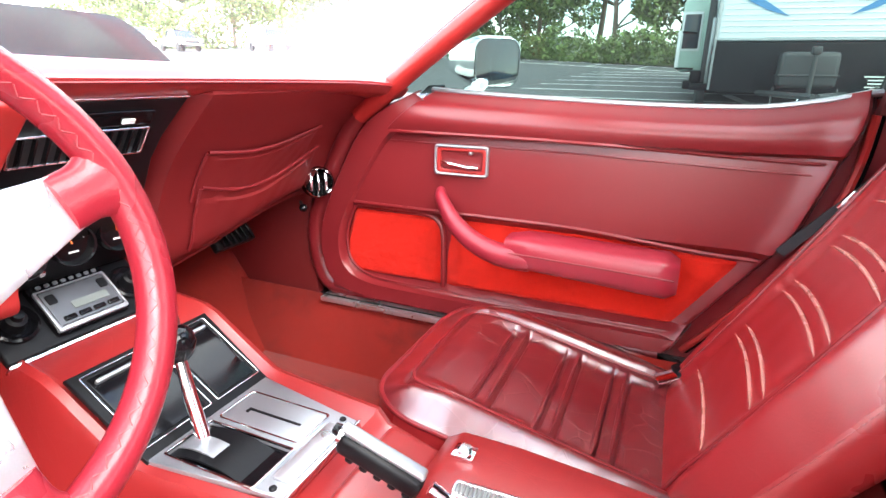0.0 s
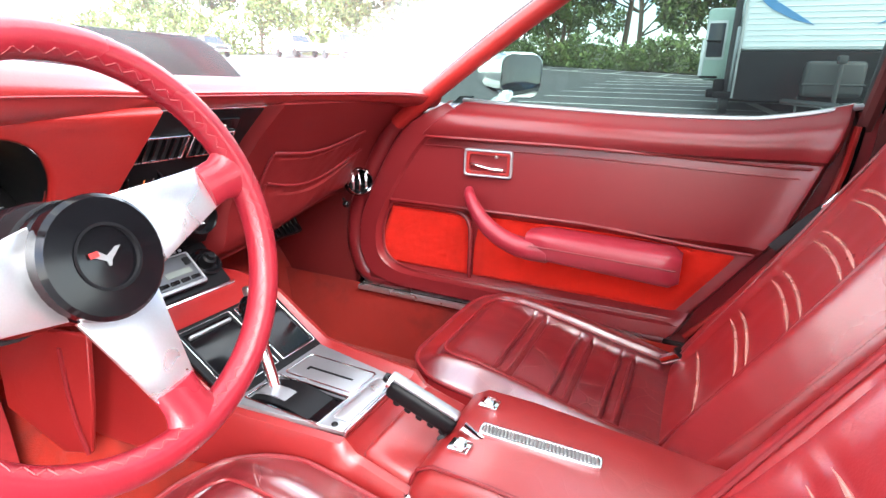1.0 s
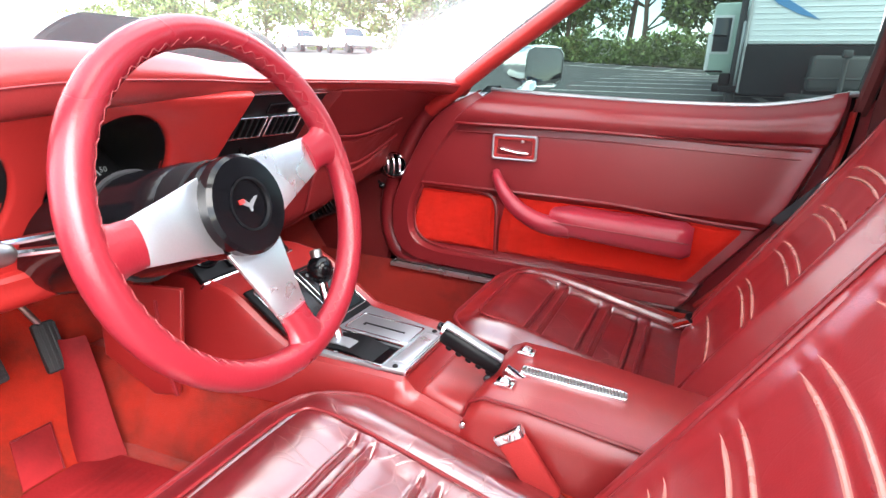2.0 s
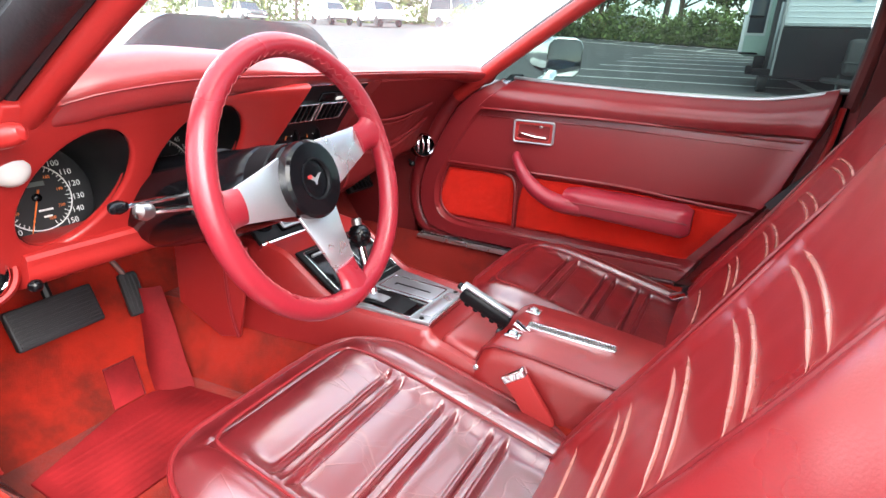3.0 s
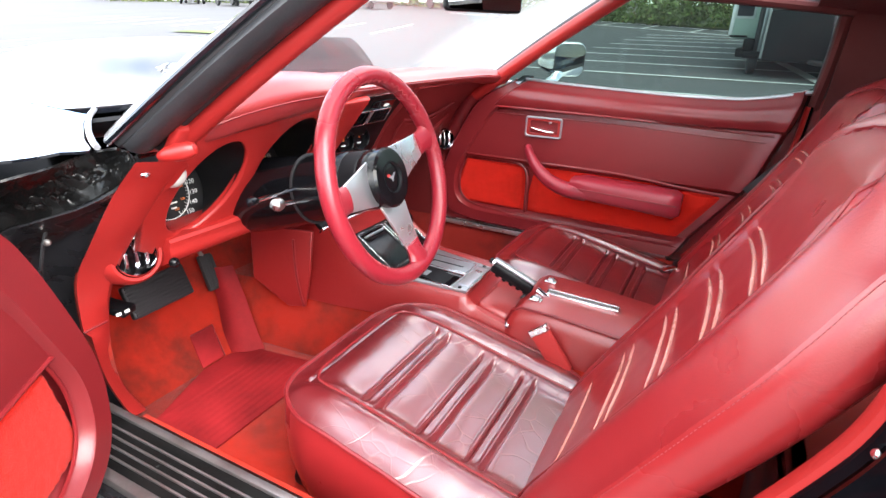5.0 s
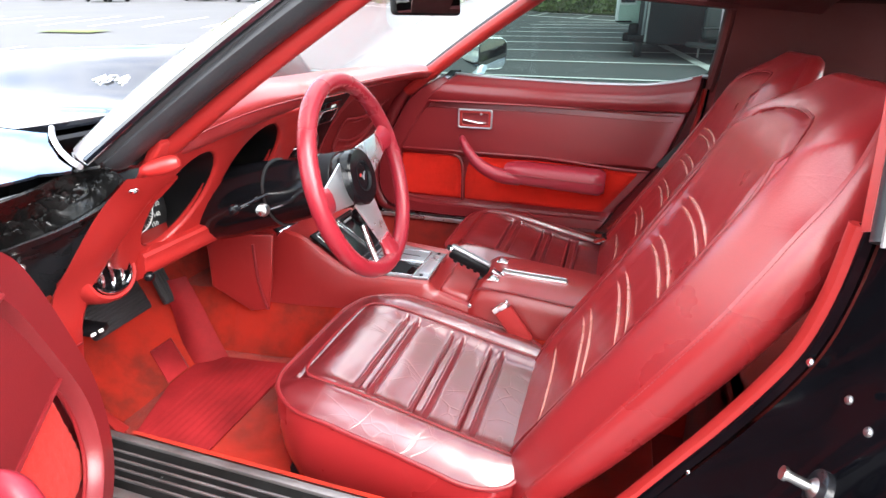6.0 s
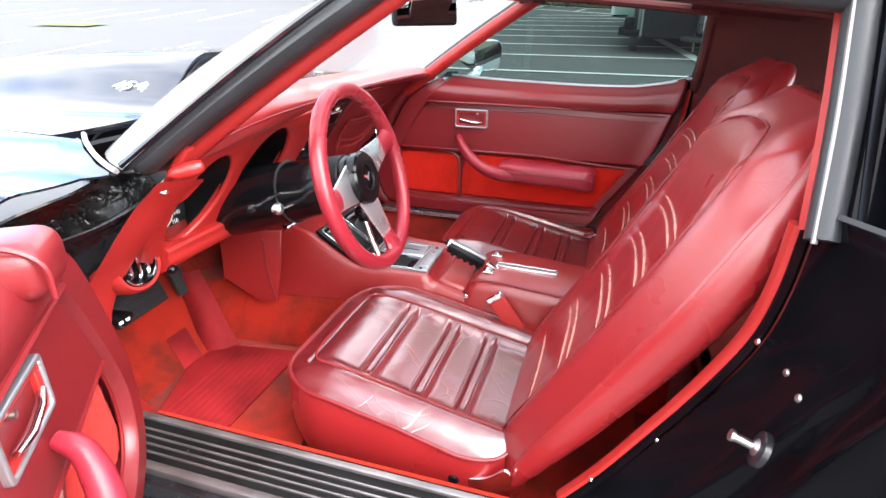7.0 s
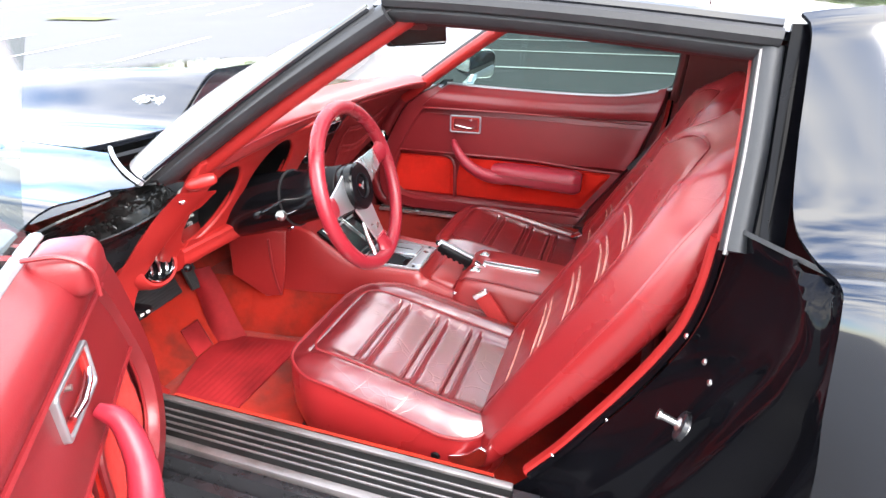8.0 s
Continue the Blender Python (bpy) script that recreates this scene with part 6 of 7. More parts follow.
for ang in (7, 173, -90):
    a = radians(ang)
    m = WM @ Matrix.Rotation(a, 4, "Z")
    sp = part("spoke", plate([(0.040, -0.040), (0.085, -0.031), (0.138, -0.0215), (0.138, 0.0215), (0.085, 0.031), (0.040, 0.040)], (), 0.005, 0.0012, m @ Matrix.Translation((0, 0, -0.021)) @ Matrix.Rotation(radians(-7), 4, "Y")), BRUSHED, wheel, "brushed aluminium spoke")
    rings = []
    for k in span(0, 1, 8):
        x = 0.130 + (R - 0.004 - 0.130) * k
        hw, ht = 0.0225 + 0.012 * max(0, k - 0.45) ** 1.5 * 3, 0.0085 + 0.006 * k
        rings.append([m @ Vector((x, hw * math.cos(t), -0.005 * (1 - k) + ht * math.sin(t))) for t in [2 * math.pi * j / 16 for j in range(16)]])
    part("spoke_cover", loft(rings), WHEEL_LEATHER, sp, "red leather spoke end")
hubp = part("hub", lathe([(0.050, -0.040), (0.054, -0.034), (0.054, -0.002), (0.051, 0.001), (0.051, 0.004), (0.054, 0.007), (0.054, 0.020), (0.050, 0.024), (0.029, 0.0245), (0.027, 0.021), (0, 0.0215)], HC, WAX, 40), BLACK_GLOSS, wheel, "black hub with a round horn button")
part("horn_ring", lathe([(0.0265, 0.021), (0.029, 0.0255), (0.0265, 0.0255)], HC, WAX, 36, False), BLACK_PLASTIC, hubp)
em = WM @ Matrix.Rotation(radians(-10), 4, "Z") @ Matrix.Translation((0, 0, 0.0028)) @ Matrix.Diagonal((0.78, 0.78, 1, 1))
part("emblem", plate([(-0.017, 0.008), (-0.009, 0.008), (-0.001, 0.0015), (0.011, 0.009), (0.017, 0.009), (0.003, -0.004), (0.001, -0.010), (-0.002, -0.010), (-0.003, -0.004), (-0.016, 0.003)], (), 0.001, 0, em), BRIGHT, hubp, "small silver emblem shape")
part("emblem_flag", plate([(-0.020, 0.008), (-0.010, 0.009), (-0.009, 0.003), (-0.019, 0.002)], (), 0.0012, 0, em @ Matrix.Translation((0, 0, 0.0005))), BUCKLE_RED, hubp)

# pedals
pedals = thing("brake_pedal", "wide black rubber brake pedal with ribbed pad", "pedal", (-0.62, -0.46, 0.40))
m = basis((-0.613, -0.445, 0.470), (-0.05, 1, 0.0), (-0.42, 0, 0.91))
pp = part("pad", plate(rrect(-0.082, -0.040, 0.082, 0.040, 0.006), (), 0.016, 0.004, m), RUBBER, pedals)
for i in range(9):
    part("rib", plate(rrect(-0.077, -0.032 + 0.008 * i - 0.002, 0.077, -0.032 + 0.008 * i + 0.002, 0.001), (), 0.006, 0.001, m @ Matrix.Translation((0, 0, 0.008))), RUBBER, pp)
part("arm", tube([(-0.625, -0.44, 0.48), (-0.66, -0.44, 0.56), (-0.70, -0.44, 0.70)], 0.009, 8), BLACK_PLASTIC, pedals)
gas = thing("gas_pedal", "narrow black rubber accelerator pedal", "pedal", (-0.62, -0.32, 0.36))
m = basis((-0.658, -0.262, 0.437), (0.1, 1, 0), (-0.38, 0.12, 0.92))
gp = part("pad", plate(rrect(-0.020, -0.050, 0.020, 0.050, 0.006), (), 0.014, 0.004, m), RUBBER, gas)
for i in range(5):
    part("rib", plate(rrect(-0.0185 + 0.0085 * i, -0.044, -0.0150 + 0.0085 * i, 0.044, 0.001), (), 0.005, 0.001, m @ Matrix.Translation((0, 0, 0.007))), RUBBER, gp)
part("arm", tube([(-0.675, -0.262, 0.475), (-0.69, -0.30, 0.56), (-0.72, -0.34, 0.70)], 0.006, 8), STEEL, gas)
release = thing("hood_release", "black handle bracket with two pale marks under the dash", "handle", (-0.47, -0.63, 0.55))
part("bracket", rbox((-0.47, -0.640, 0.558), (0.09, 0.036, 0.016), 0.004, 2, pose(0, 0, 0, 0, 10, 20)), BLACK_PLASTIC, release)
for yy in (-0.650, -0.634):
    part("mark", rbox((-0.424, yy, 0.556), (0.003, 0.010, 0.006), 0.001), WHITE, release)
LEFT = spline([(-0.568, -0.303, 0.240), (-0.610, -0.276, 0.300), (-0.649, -0.250, 0.371), (-0.690, -0.238, 0.445)], 6)
RIGHT = spline([(-0.495, -0.252, 0.240), (-0.535, -0.240, 0.300), (-0.575, -0.226, 0.365), (-0.628, -0.212, 0.445)], 6)
part("pedal_strip", sheet(lambda i, v: LEFT[int(i)].lerp(RIGHT[int(i)], v) + Vector((0.010, -0.016, 0)) * math.sin(math.pi * v), range(len(LEFT)), span(0, 1, 8), -0.008), MAT_RUBBER, body, "plum rubber strip beside the pedals")
part("strip_edge", tube([p + Vector((0.003, -0.004, 0)) for p in LEFT[:14]], 0.0028, 6), PIPING, body)
TOE = basis((-0.588, -0.355, 0.2755), (0, 1, 0), (-0.736, 0, 0.677))
part("heel_pad", plate([(-0.047, -0.045), (0.022, -0.045), (0.047, 0.045), (-0.022, 0.045)], (), 0.006, 0.002, TOE), MAT_RUBBER, body, "worn plum heel pad sewn on the carpet")
part("heel_pad_edge", tube([TOE @ Vector((x, y, 0.004)) for x, y in ((-0.022, 0.045), (0.047, 0.045), (0.022, -0.045))], 0.002, 6), PIPING, body)
# floor mat
heel = thing("floor_mat", "worn dark red floor mat with faint cross ribs", "floor mat", (-0.35, -0.42, 0.242))
fm = part("mat", plate([(-0.300, -0.600), (-0.300, -0.235), (-0.500, -0.262), (-0.548, -0.320), (-0.548, -0.405), (-0.478, -0.600)], (), 0.008, 0.003, basis((0, 0, 0.2445), (1, 0, 0), (0, 1, 0))), MAT_RUBBER, heel)
for i in range(10):
    part("rib", rbox((-0.475 + 0.018 * i, -0.425, 0.2470), (0.012, 0.31, 0.0034), 0.0015), MAT_RUBBER, fm)


# ---- centre console ----
console = thing("centre_console", "red vinyl centre console with a metal shift plate", "console", (-0.1, 0, 0.24))
CON = [  # x, top, half width at the top, half width at the bottom
    (-0.50, 0.585, 0.135, 0.225), (-0.385, 0.588, 0.138, 0.215), (-0.30, 0.575, 0.142, 0.200), (-0.21, 0.514, 0.140, 0.185), (-0.165, 0.489, 0.136, 0.178), (-0.12, 0.487, 0.132, 0.170),
    (0.035, 0.483, 0.118, 0.150), (0.055, 0.462, 0.116, 0.148), (0.150, 0.434, 0.114, 0.145), (0.30, 0.430, 0.114, 0.14), (0.66, 0.425, 0.112, 0.135)]


def con_top(x):
    for a, b in zip(CON, CON[1:]):
        if x <= b[0]:
            s = (x - a[0]) / (b[0] - a[0])
            return [p + (q - p) * s for p, q in zip(a[1:], b[1:])]
    return CON[-1][1:]


def con_edge(x):
    """Where the vinyl side ends above the tunnel carpet: half width and height."""
    z, w, wb = con_top(x)
    ze = lerp_table([(-0.50, 0.45), (-0.414, 0.388), (-0.36, 0.390), (-0.20, 0.392), (0.0, 0.360), (0.15, 0.30), (0.66, 0.30)], x)[0]
    k = (ze - 0.245) / (z - 0.345)
    return wb + (w + 0.012 - wb) * min(1, k), ze


rings, low = [], []
for x in sorted(span(-0.50, 0.66, 50) + [0.035, 0.055]):
    z, w, wb = con_top(x)
    we, ze = con_edge(x)
    zm = max(z - 0.10, ze + 0.01)
    rings.append([(x, y, q) for y, q in ((-we, ze), (-w - 0.012, zm), (-w - 0.004, z - 0.018), (-w + 0.003, z - 0.004), (-w + 0.014, z), (-w + 0.022, z - 0.006), (w - 0.022, z - 0.006), (w - 0.014, z), (w - 0.003, z - 0.004), (w + 0.004, z - 0.018), (w + 0.012, zm), (we, ze))])
    low.append([(x, y, q) for y, q in ((-wb, 0.242), (-we + 0.006, ze + 0.004), (we - 0.006, ze + 0.004), (wb, 0.242))])
part("console_body", loft(rings), CONSOLE_VINYL, console)
part("carpet_side", loft(low), FLOOR_CARPET, console, "red carpet under the vinyl side")
part("side_seam", tube(spline([(-0.385, -0.224, 0.575), (-0.383, -0.225, 0.50), (-0.377, -0.224, 0.44), (-0.366, -0.222, 0.394)], 5), 0.0035, 6), PIPING, console)
part("side_panel", plate([(0.012, 0.392), (0.030, 0.480), (0.045, 0.600), (-0.125, 0.600), (-0.130, 0.455), (-0.036, 0.386)], (), 0.010, 0.003, basis((-0.380, -0.216, 0), (0.97, 0.243, 0), (0, 0, 1))), CONSOLE_VINYL, console)
# shift plate in two faces: a level one round the lever and a sloping one with the ash tray
LEVEL = basis((-0.06, -0.02, 0.4885), (1, 0, -0.02), (0, 1, 0))
sp = part("shift_plate", plate([(-0.098, -0.103), (0.093, -0.082), (0.093, 0.078), (-0.098, 0.112)], [rrect(-0.085, -0.085, 0.050, -0.012, 0.004)], 0.008, 0.002, LEVEL), SATIN, console, "satin metal shift plate")
part("gate_recess", plate(rrect(-0.086, -0.086, 0.051, -0.011, 0.004), (), 0.003, 0, LEVEL @ Matrix.Translation((0, 0, -0.002))), BLACK_GLOSS, sp)
part("gate_dome", sheet(lambda u, v: LEVEL @ Vector((-0.030 + 0.066 * u, -0.049 + 0.032 * v, -0.004 + 0.014 * (1 - u * u))), span(-1, 1, 16), span(-1, 1, 8), 0.003), BLACK_PLASTIC, sp)
part("gate_slide", sheet(lambda u, v: LEVEL @ Vector((-0.045 + 0.035 * u, -0.056 + 0.014 * v, -0.003 + 0.0150 * (1 - (u * 0.6) ** 2))), span(-1, 1, 12), span(-1, 1, 6), 0.002), SATIN, sp)
for i in range(3):
    part("print", plate(rrect(-0.002 + 0.015 * i, -0.075, 0.004 + 0.015 * i, -0.071, 0.0005), (), 0.001, 0, LEVEL @ Matrix.Translation((0, 0, -0.002))), WHITE, sp)
part("gate_frame", plate(rrect(-0.088, -0.088, 0.053, -0.009, 0.004), [rrect(-0.085, -0.085, 0.050, -0.012, 0.003)], 0.004, 0.001, LEVEL @ Matrix.Translation((0, 0, 0.005))), CHROME, sp)
lid = part("switch_panel", plate(rrect(-0.082, 0.002, 0.050, 0.068, 0.006), (), 0.004, 0.001, LEVEL @ Matrix.Translation((0, 0, 0.0045))), SATIN, sp)
part("panel_edge", plate(rrect(-0.085, -0.001, 0.053, 0.071, 0.007), [rrect(-0.082, 0.002, 0.050, 0.068, 0.006)], 0.004, 0.001, LEVEL @ Matrix.Translation((0, 0, 0.005))), CHROME, sp)
part("slot", plate(rrect(-0.055, 0.030, 0.030, 0.0345, 0.001), (), 0.002, 0, LEVEL @ Matrix.Translation((0, 0, 0.0062))), BLACK_PLASTIC, lid)
part("slot", plate(rrect(-0.058, 0.024, -0.053, 0.0345, 0.001), (), 0.002, 0, LEVEL @ Matrix.Translation((0, 0, 0.0064))), BLACK_PLASTIC, lid)
part("label_strip", plate(rrect(0.060, -0.062, 0.088, 0.056, 0.002), (), 0.003, 0.0005, LEVEL @ Matrix.Translation((0, 0, 0.0055))), BRUSHED, sp)
part("bright_edge", plate(rrect(0.0925, -0.083, 0.0965, 0.079, 0.001), (), 0.012, 0.001, LEVEL), CHROME, sp)
for v in (-0.075, 0.071):
    screw(LEVEL @ Vector((0.072, v, 0.004)), (0, 0, 1), 0.005, sp, BLACK_PLASTIC)
SLOPE = basis((-0.160, -0.02, 0.4925), (0.83, 0, -0.56), (0, 1, 0))
ash = part("ash_tray_plate", plate([(-0.146, -0.108), (0.006, -0.104), (0.006, 0.113), (-0.146, 0.120)], (), 0.008, 0.002, SLOPE), BLACK_PLASTIC, console, "black ash tray plate with bright borders")
for v0, v1, u0, u1 in ((-0.096, 0.012, -0.138, -0.010), (0.022, 0.108, -0.138, -0.010)):
    part("border", plate(rrect(u0, v0, u1, v1, 0.004), [rrect(u0 + 0.0016, v0 + 0.0016, u1 - 0.0016, v1 - 0.0016, 0.003)], 0.004, 0.001, SLOPE @ Matrix.Translation((0, 0, 0.005))), CHROME, ash)
    part("tray_lid", plate(rrect(u0 + 0.006, v0 + 0.006, u1 - 0.006, v1 - 0.006, 0.003), (), 0.005, 0.001, SLOPE @ Matrix.Translation((0, 0, 0.003))), BLACK_GLOSS, ash)
    part("lip", plate(rrect(u0 + 0.014, v0 + 0.012, u0 + 0.020, v1 - 0.012, 0.002), (), 0.008, 0.002, SLOPE @ Matrix.Translation((0, 0, 0.008))), SATIN, ash)
shifter = part("shift_lever", tube([(-0.118, -0.066, 0.480), (-0.150, -0.054, 0.545), (-0.170, -0.045, 0.588)], [0.010, 0.0095, 0.008], 14), CHROME, console, "chrome shift lever with a dark round knob")
part("knob", lathe([(0.009, -0.026), (0.018, -0.018), (0.024, -0.004), (0.023, 0.008), (0.016, 0.019), (0.006, 0.024), (0, 0.0245)], (-0.178, -0.041, 0.612), (-0.35, 0.15, 0.93), 24), BLACK_GLOSS, shifter)
part("knob_button", lathe([(0.011, 0.0), (0.011, 0.012), (0.008, 0.015), (0, 0.015)], (-0.186, -0.038, 0.632), (-0.35, 0.15, 0.93), 16), STEEL, shifter)

# box between the seats with the handbrake slot
box = thing("console_box", "red vinyl box between the seats with a handbrake slot", "console box", (0.40, 0, 0.42))
BOX = [(0.142, 0.448, 0.113), (0.152, 0.474, 0.114), (0.175, 0.488, 0.115), (0.25, 0.487, 0.115), (0.36, 0.477, 0.115), (0.50, 0.464, 0.114), (0.64, 0.455, 0.112)]
rings = []
for x, z, w in BOX:
    rings.append([(x, y, q) for y, q in ((-w - 0.012, 0.36), (-w - 0.006, z - 0.035), (-w + 0.002, z - 0.010), (-w + 0.016, z), (0.0, z + 0.003), (w - 0.016, z), (w - 0.002, z - 0.010), (w + 0.006, z - 0.035), (w + 0.012, 0.36))])
part("box_lid", loft(rings), CONSOLE_VINYL, box)
part("lid_edge", tube([(x, -w + 0.006, z + 0.001) for x, z, w in BOX], 0.003, 6), PIPING, box)
screw((0.149, -0.126, 0.443), (-0.1, -1, 0), 0.006, box)
for yy in (-0.058, 0.056):
    s = part("window_switch", rbox((0.192, yy, 0.4915), (0.030, 0.026, 0.006), 0.002, 2, pose(0, 0, 0, 0, 0, 0)), CHROME, box, "chrome rocker switch")
    part("rocker", rbox((0.192, yy, 0.496), (0.014, 0.020, 0.006), 0.002, 2, pose(0, 0, 0, 0, 8, 0)), BRUSHED, s)
    part("gap", rbox((0.192, yy, 0.4956), (0.018, 0.003, 0.005), 0.0), BLACK_PLASTIC, s)
slot_m = basis((0.282, -0.004, 0.4885), (1, 0.10, -0.075), (0, 1, 0))
slot = part("slot_trim", plate(rrect(-0.080, -0.0135, 0.090, 0.0135, 0.008), [rrect(-0.076, -0.0095, 0.086, 0.0085, 0.005)], 0.008, 0.0015, slot_m), CHROME, box, "bright handbrake slot trim")
part("boot", plate(rrect(-0.078, -0.011, 0.088, 0.011, 0.004), (), 0.003, 0, slot_m @ Matrix.Translation((0, 0, 0.0005))), SILL_METAL, slot)
for i in range(31):
    u = -0.073 + 0.0052 * i
    part("rib", plate(rrect(u - 0.0015, -0.009, u + 0.0015, 0.008, 0.0007), (), 0.004, 0.0008, slot_m @ Matrix.Translation((0, 0, 0.0030))), STEEL, slot)
part("pad", rbox((0.100, 0.0, 0.446), (0.085, 0.200, 0.030), 0.012, 3, pose(0, 0, 0, 0, 14, 0)), CONSOLE_VINYL, box, "padded red vinyl step")

brake = thing("handbrake", "handbrake lever with a black grip and chrome top", "handbrake", (0.2, -0.02, 0.48))
ha, hb = Vector((0.078, -0.043, 0.556)), Vector((0.178, -0.028, 0.508))
d = (hb - ha).normalized()
hm = basis(ha, d, (0, 1, 0))
part("grip", join(rbox((0.055, 0, -0.011), (0.110, 0.030, 0.028), 0.008, 3), *[rbox((0.022 + 0.019 * i, 0, -0.024), (0.012, 0.028, 0.010), 0.004, 2) for i in range(5)]), BLACK_PLASTIC, brake).data.transform(hm)
part("grip_top", rbox((0.052, 0, 0.005), (0.112, 0.017, 0.010), 0.004, 3), SATIN, brake).data.transform(hm)
part("button", lathe([(0.008, -0.004), (0.008, 0.006), (0.006, 0.012), (0, 0.013)], ha + d * -0.002 - Vector((0, 0, 0.004)), -d, 14), BLACK_GLOSS, brake)
part("button_ring", lathe([(0.012, 0.0), (0.0125, 0.005), (0.009, 0.006)], ha - Vector((0, 0, 0.004)), -d, 16, False), CHROME, brake)
part("rod", tube(spline([hb + d * 0.004 - Vector((0, 0, 0.006)), hb + d * 0.03 - Vector((0, 0, 0.010)), Vector((0.232, -0.012, 0.474)), Vector((0.26, -0.006, 0.450))], 5), 0.0085, 12), CHROME, brake)
part("sheath", tube([(0.148, -0.03, 0.478), (0.165, -0.028, 0.468), (0.185, -0.02, 0.455)], [0.008, 0.014, 0.010], 8), RUBBER, brake)

buckle = thing("seat_belt_buckle", "red seat belt buckle with a chrome top", "seat belt", (0.25, -0.13, 0.40))
bm_ = basis((0.250, -0.142, 0.435), (0.75, 0.1, 0.55), (-0.72, -0.06, 0.62))
part("sleeve", plate(rrect(-0.022, -0.075, 0.022, 0.030, 0.006), (), 0.014, 0.004, bm_), BUCKLE_RED, buckle)
part("latch", plate(rrect(-0.023, 0.026, 0.023, 0.043, 0.004), (), 0.018, 0.004, bm_), CHROME, buckle)


# ---- doors ----
DOOR_FRONT = [(0.395, -0.385), (0.417, -0.398), (0.51, -0.408), (0.62, -0.375), (0.74, -0.312), (0.832, -0.233), (0.911, -0.140), (0.93, -0.115)]
DOOR_REAR = [(0.395, 0.425), (0.45, 0.455), (0.556, 0.530), (0.62, 0.575), (0.70, 0.618), (0.80, 0.650), (0.90, 0.680), (0.95, 0.69)]


def table(rows, z):
    for (a, p), (b, q) in zip(rows, rows[1:]):
        if z <= b:
            return p + (q - p) * max(0, (z - a) / (b - a))
    return rows[-1][1]


def belt(x):
    """Height of the window sill along the door."""
    return lerp_table([(-0.14, 0.920), (0.05, 0.911), (0.38, 0.903), (0.50, 0.905), (0.60, 0.918), (0.68, 0.937)], x)[0]


def door_y(z):
    """Depth of the inner trim by height."""
    return lerp_table([(0.395, 0.660), (0.41, 0.622), (0.43, 0.612), (0.455, 0.622), (0.470, 0.645), (0.63, 0.640), (0.648, 0.618), (0.70, 0.616), (0.80, 0.618), (0.824, 0.621), (0.830, 0.606), (0.86, 0.598), (0.885, 0.606), (0.91, 0.635), (0.92, 0.650)], z)[0]


def swing_door(name, label, m, glass_m, open_):
    root = thing(name, label, "car door", m @ Vector((-0.35, 0.70, 0.40)), "car doors")

    def to_world(bm):
        bm.transform(m)
        return bm

    def inner(v, u):
        z = 0.395 + (0.925 - 0.395) * v
        x0, x1 = table(DOOR_FRONT, z), table(DOOR_REAR, z)
        x = x0 + (x1 - x0) * u
        zz = z + (belt(x) - 0.92) * step(0.80, 0.93, z)
        y = door_y(z)
        # rolled edge at the front, welt at the back
        y += 0.05 * step(0.014, 0.0, x - x0) + 0.03 * step(0.012, 0.0, x1 - x)
        y -= 0.010 * math.exp(-(((x1 - x) - 0.020) / 0.016) ** 2)
        return Vector((x, y, zz))

    us = [0.0, 0.006, 0.012, 0.018] + span(0.024, 0.976, 56) + [0.984, 0.992, 1.0]
    panel = part("inner_panel", to_world(sheet(inner, span(0, 1, 64), us, 0.006)), DOOR_VINYL, root)

    def at(x, z, off=0.0):
        z0 = z - (belt(x) - 0.92) * step(0.80, 0.93, z)
        return Vector((x, door_y(z0) - off, z))
    # welts above and below the middle panel
    part("welt", to_world(tube([at(x, 0.8265 + 0.003 - 0.022 * step(0.1, 0.65, x) * 0.6, 0.004) for x in span(-0.205, 0.640, 40)], 0.004, 6)), PIPING, panel)
    part("welt", to_world(tube([at(x, 0.806 - 0.010 * step(0.1, 0.65, x), 0.001) for x in span(-0.215, 0.635, 40)], 0.0022, 6)), PIPING, panel)
    part("welt", to_world(tube([Vector((x, 0.6175, 0.653 - 0.022 * step(0.15, 0.55, x))) for x in span(-0.335, 0.555, 40)], 0.004, 6)), PIPING, panel)
    # carpet on the lower half, in two fields
    def carpet(x0, x1, zt, r):
        n_, k_ = 26, 16
        def f(u, v):
            lo = 0.466
            x = x0(lo + (zt(0) - lo) * v) + (x1(lo + (zt(0) - lo) * v) - x0(lo + (zt(0) - lo) * v)) * u
            z = lo + (zt(x) - lo) * v
            edge = min(u, 1 - u, v, 1 - v)
            puff = step(0.0, 0.07, edge) * (0.012 + 0.0012 * noise.noise((x * 60, z * 60, 1)) + 0.0022 * noise.noise((x * 160, z * 160, 4)))
            return Vector((x, 0.644 - puff, z))
        return sheet(f, span(0, 1, n_ * 2), span(0, 1, k_ * 2), 0.004)
    part("carpet_panel", to_world(carpet(lambda z: table(DOOR_FRONT, z) + 0.040, lambda z: -0.088, lambda x: 0.636, 0.02)), CARPET, root, "bright red carpet panel")
    part("carpet_panel", to_world(carpet(lambda z: -0.078, lambda z: table(DOOR_REAR, z) - 0.040, lambda x: 0.644 - 0.022 * step(0.15, 0.55, x), 0.02)), CARPET, root, "bright red carpet panel")
    part("carpet_binding", to_world(tube(spline([(-0.30, 0.634, 0.640), (-0.16, 0.632, 0.640), (-0.105, 0.630, 0.632), (-0.085, 0.628, 0.60), (-0.083, 0.628, 0.53), (-0.083, 0.630, 0.466)], 6), 0.006, 8)), PIPING, root)
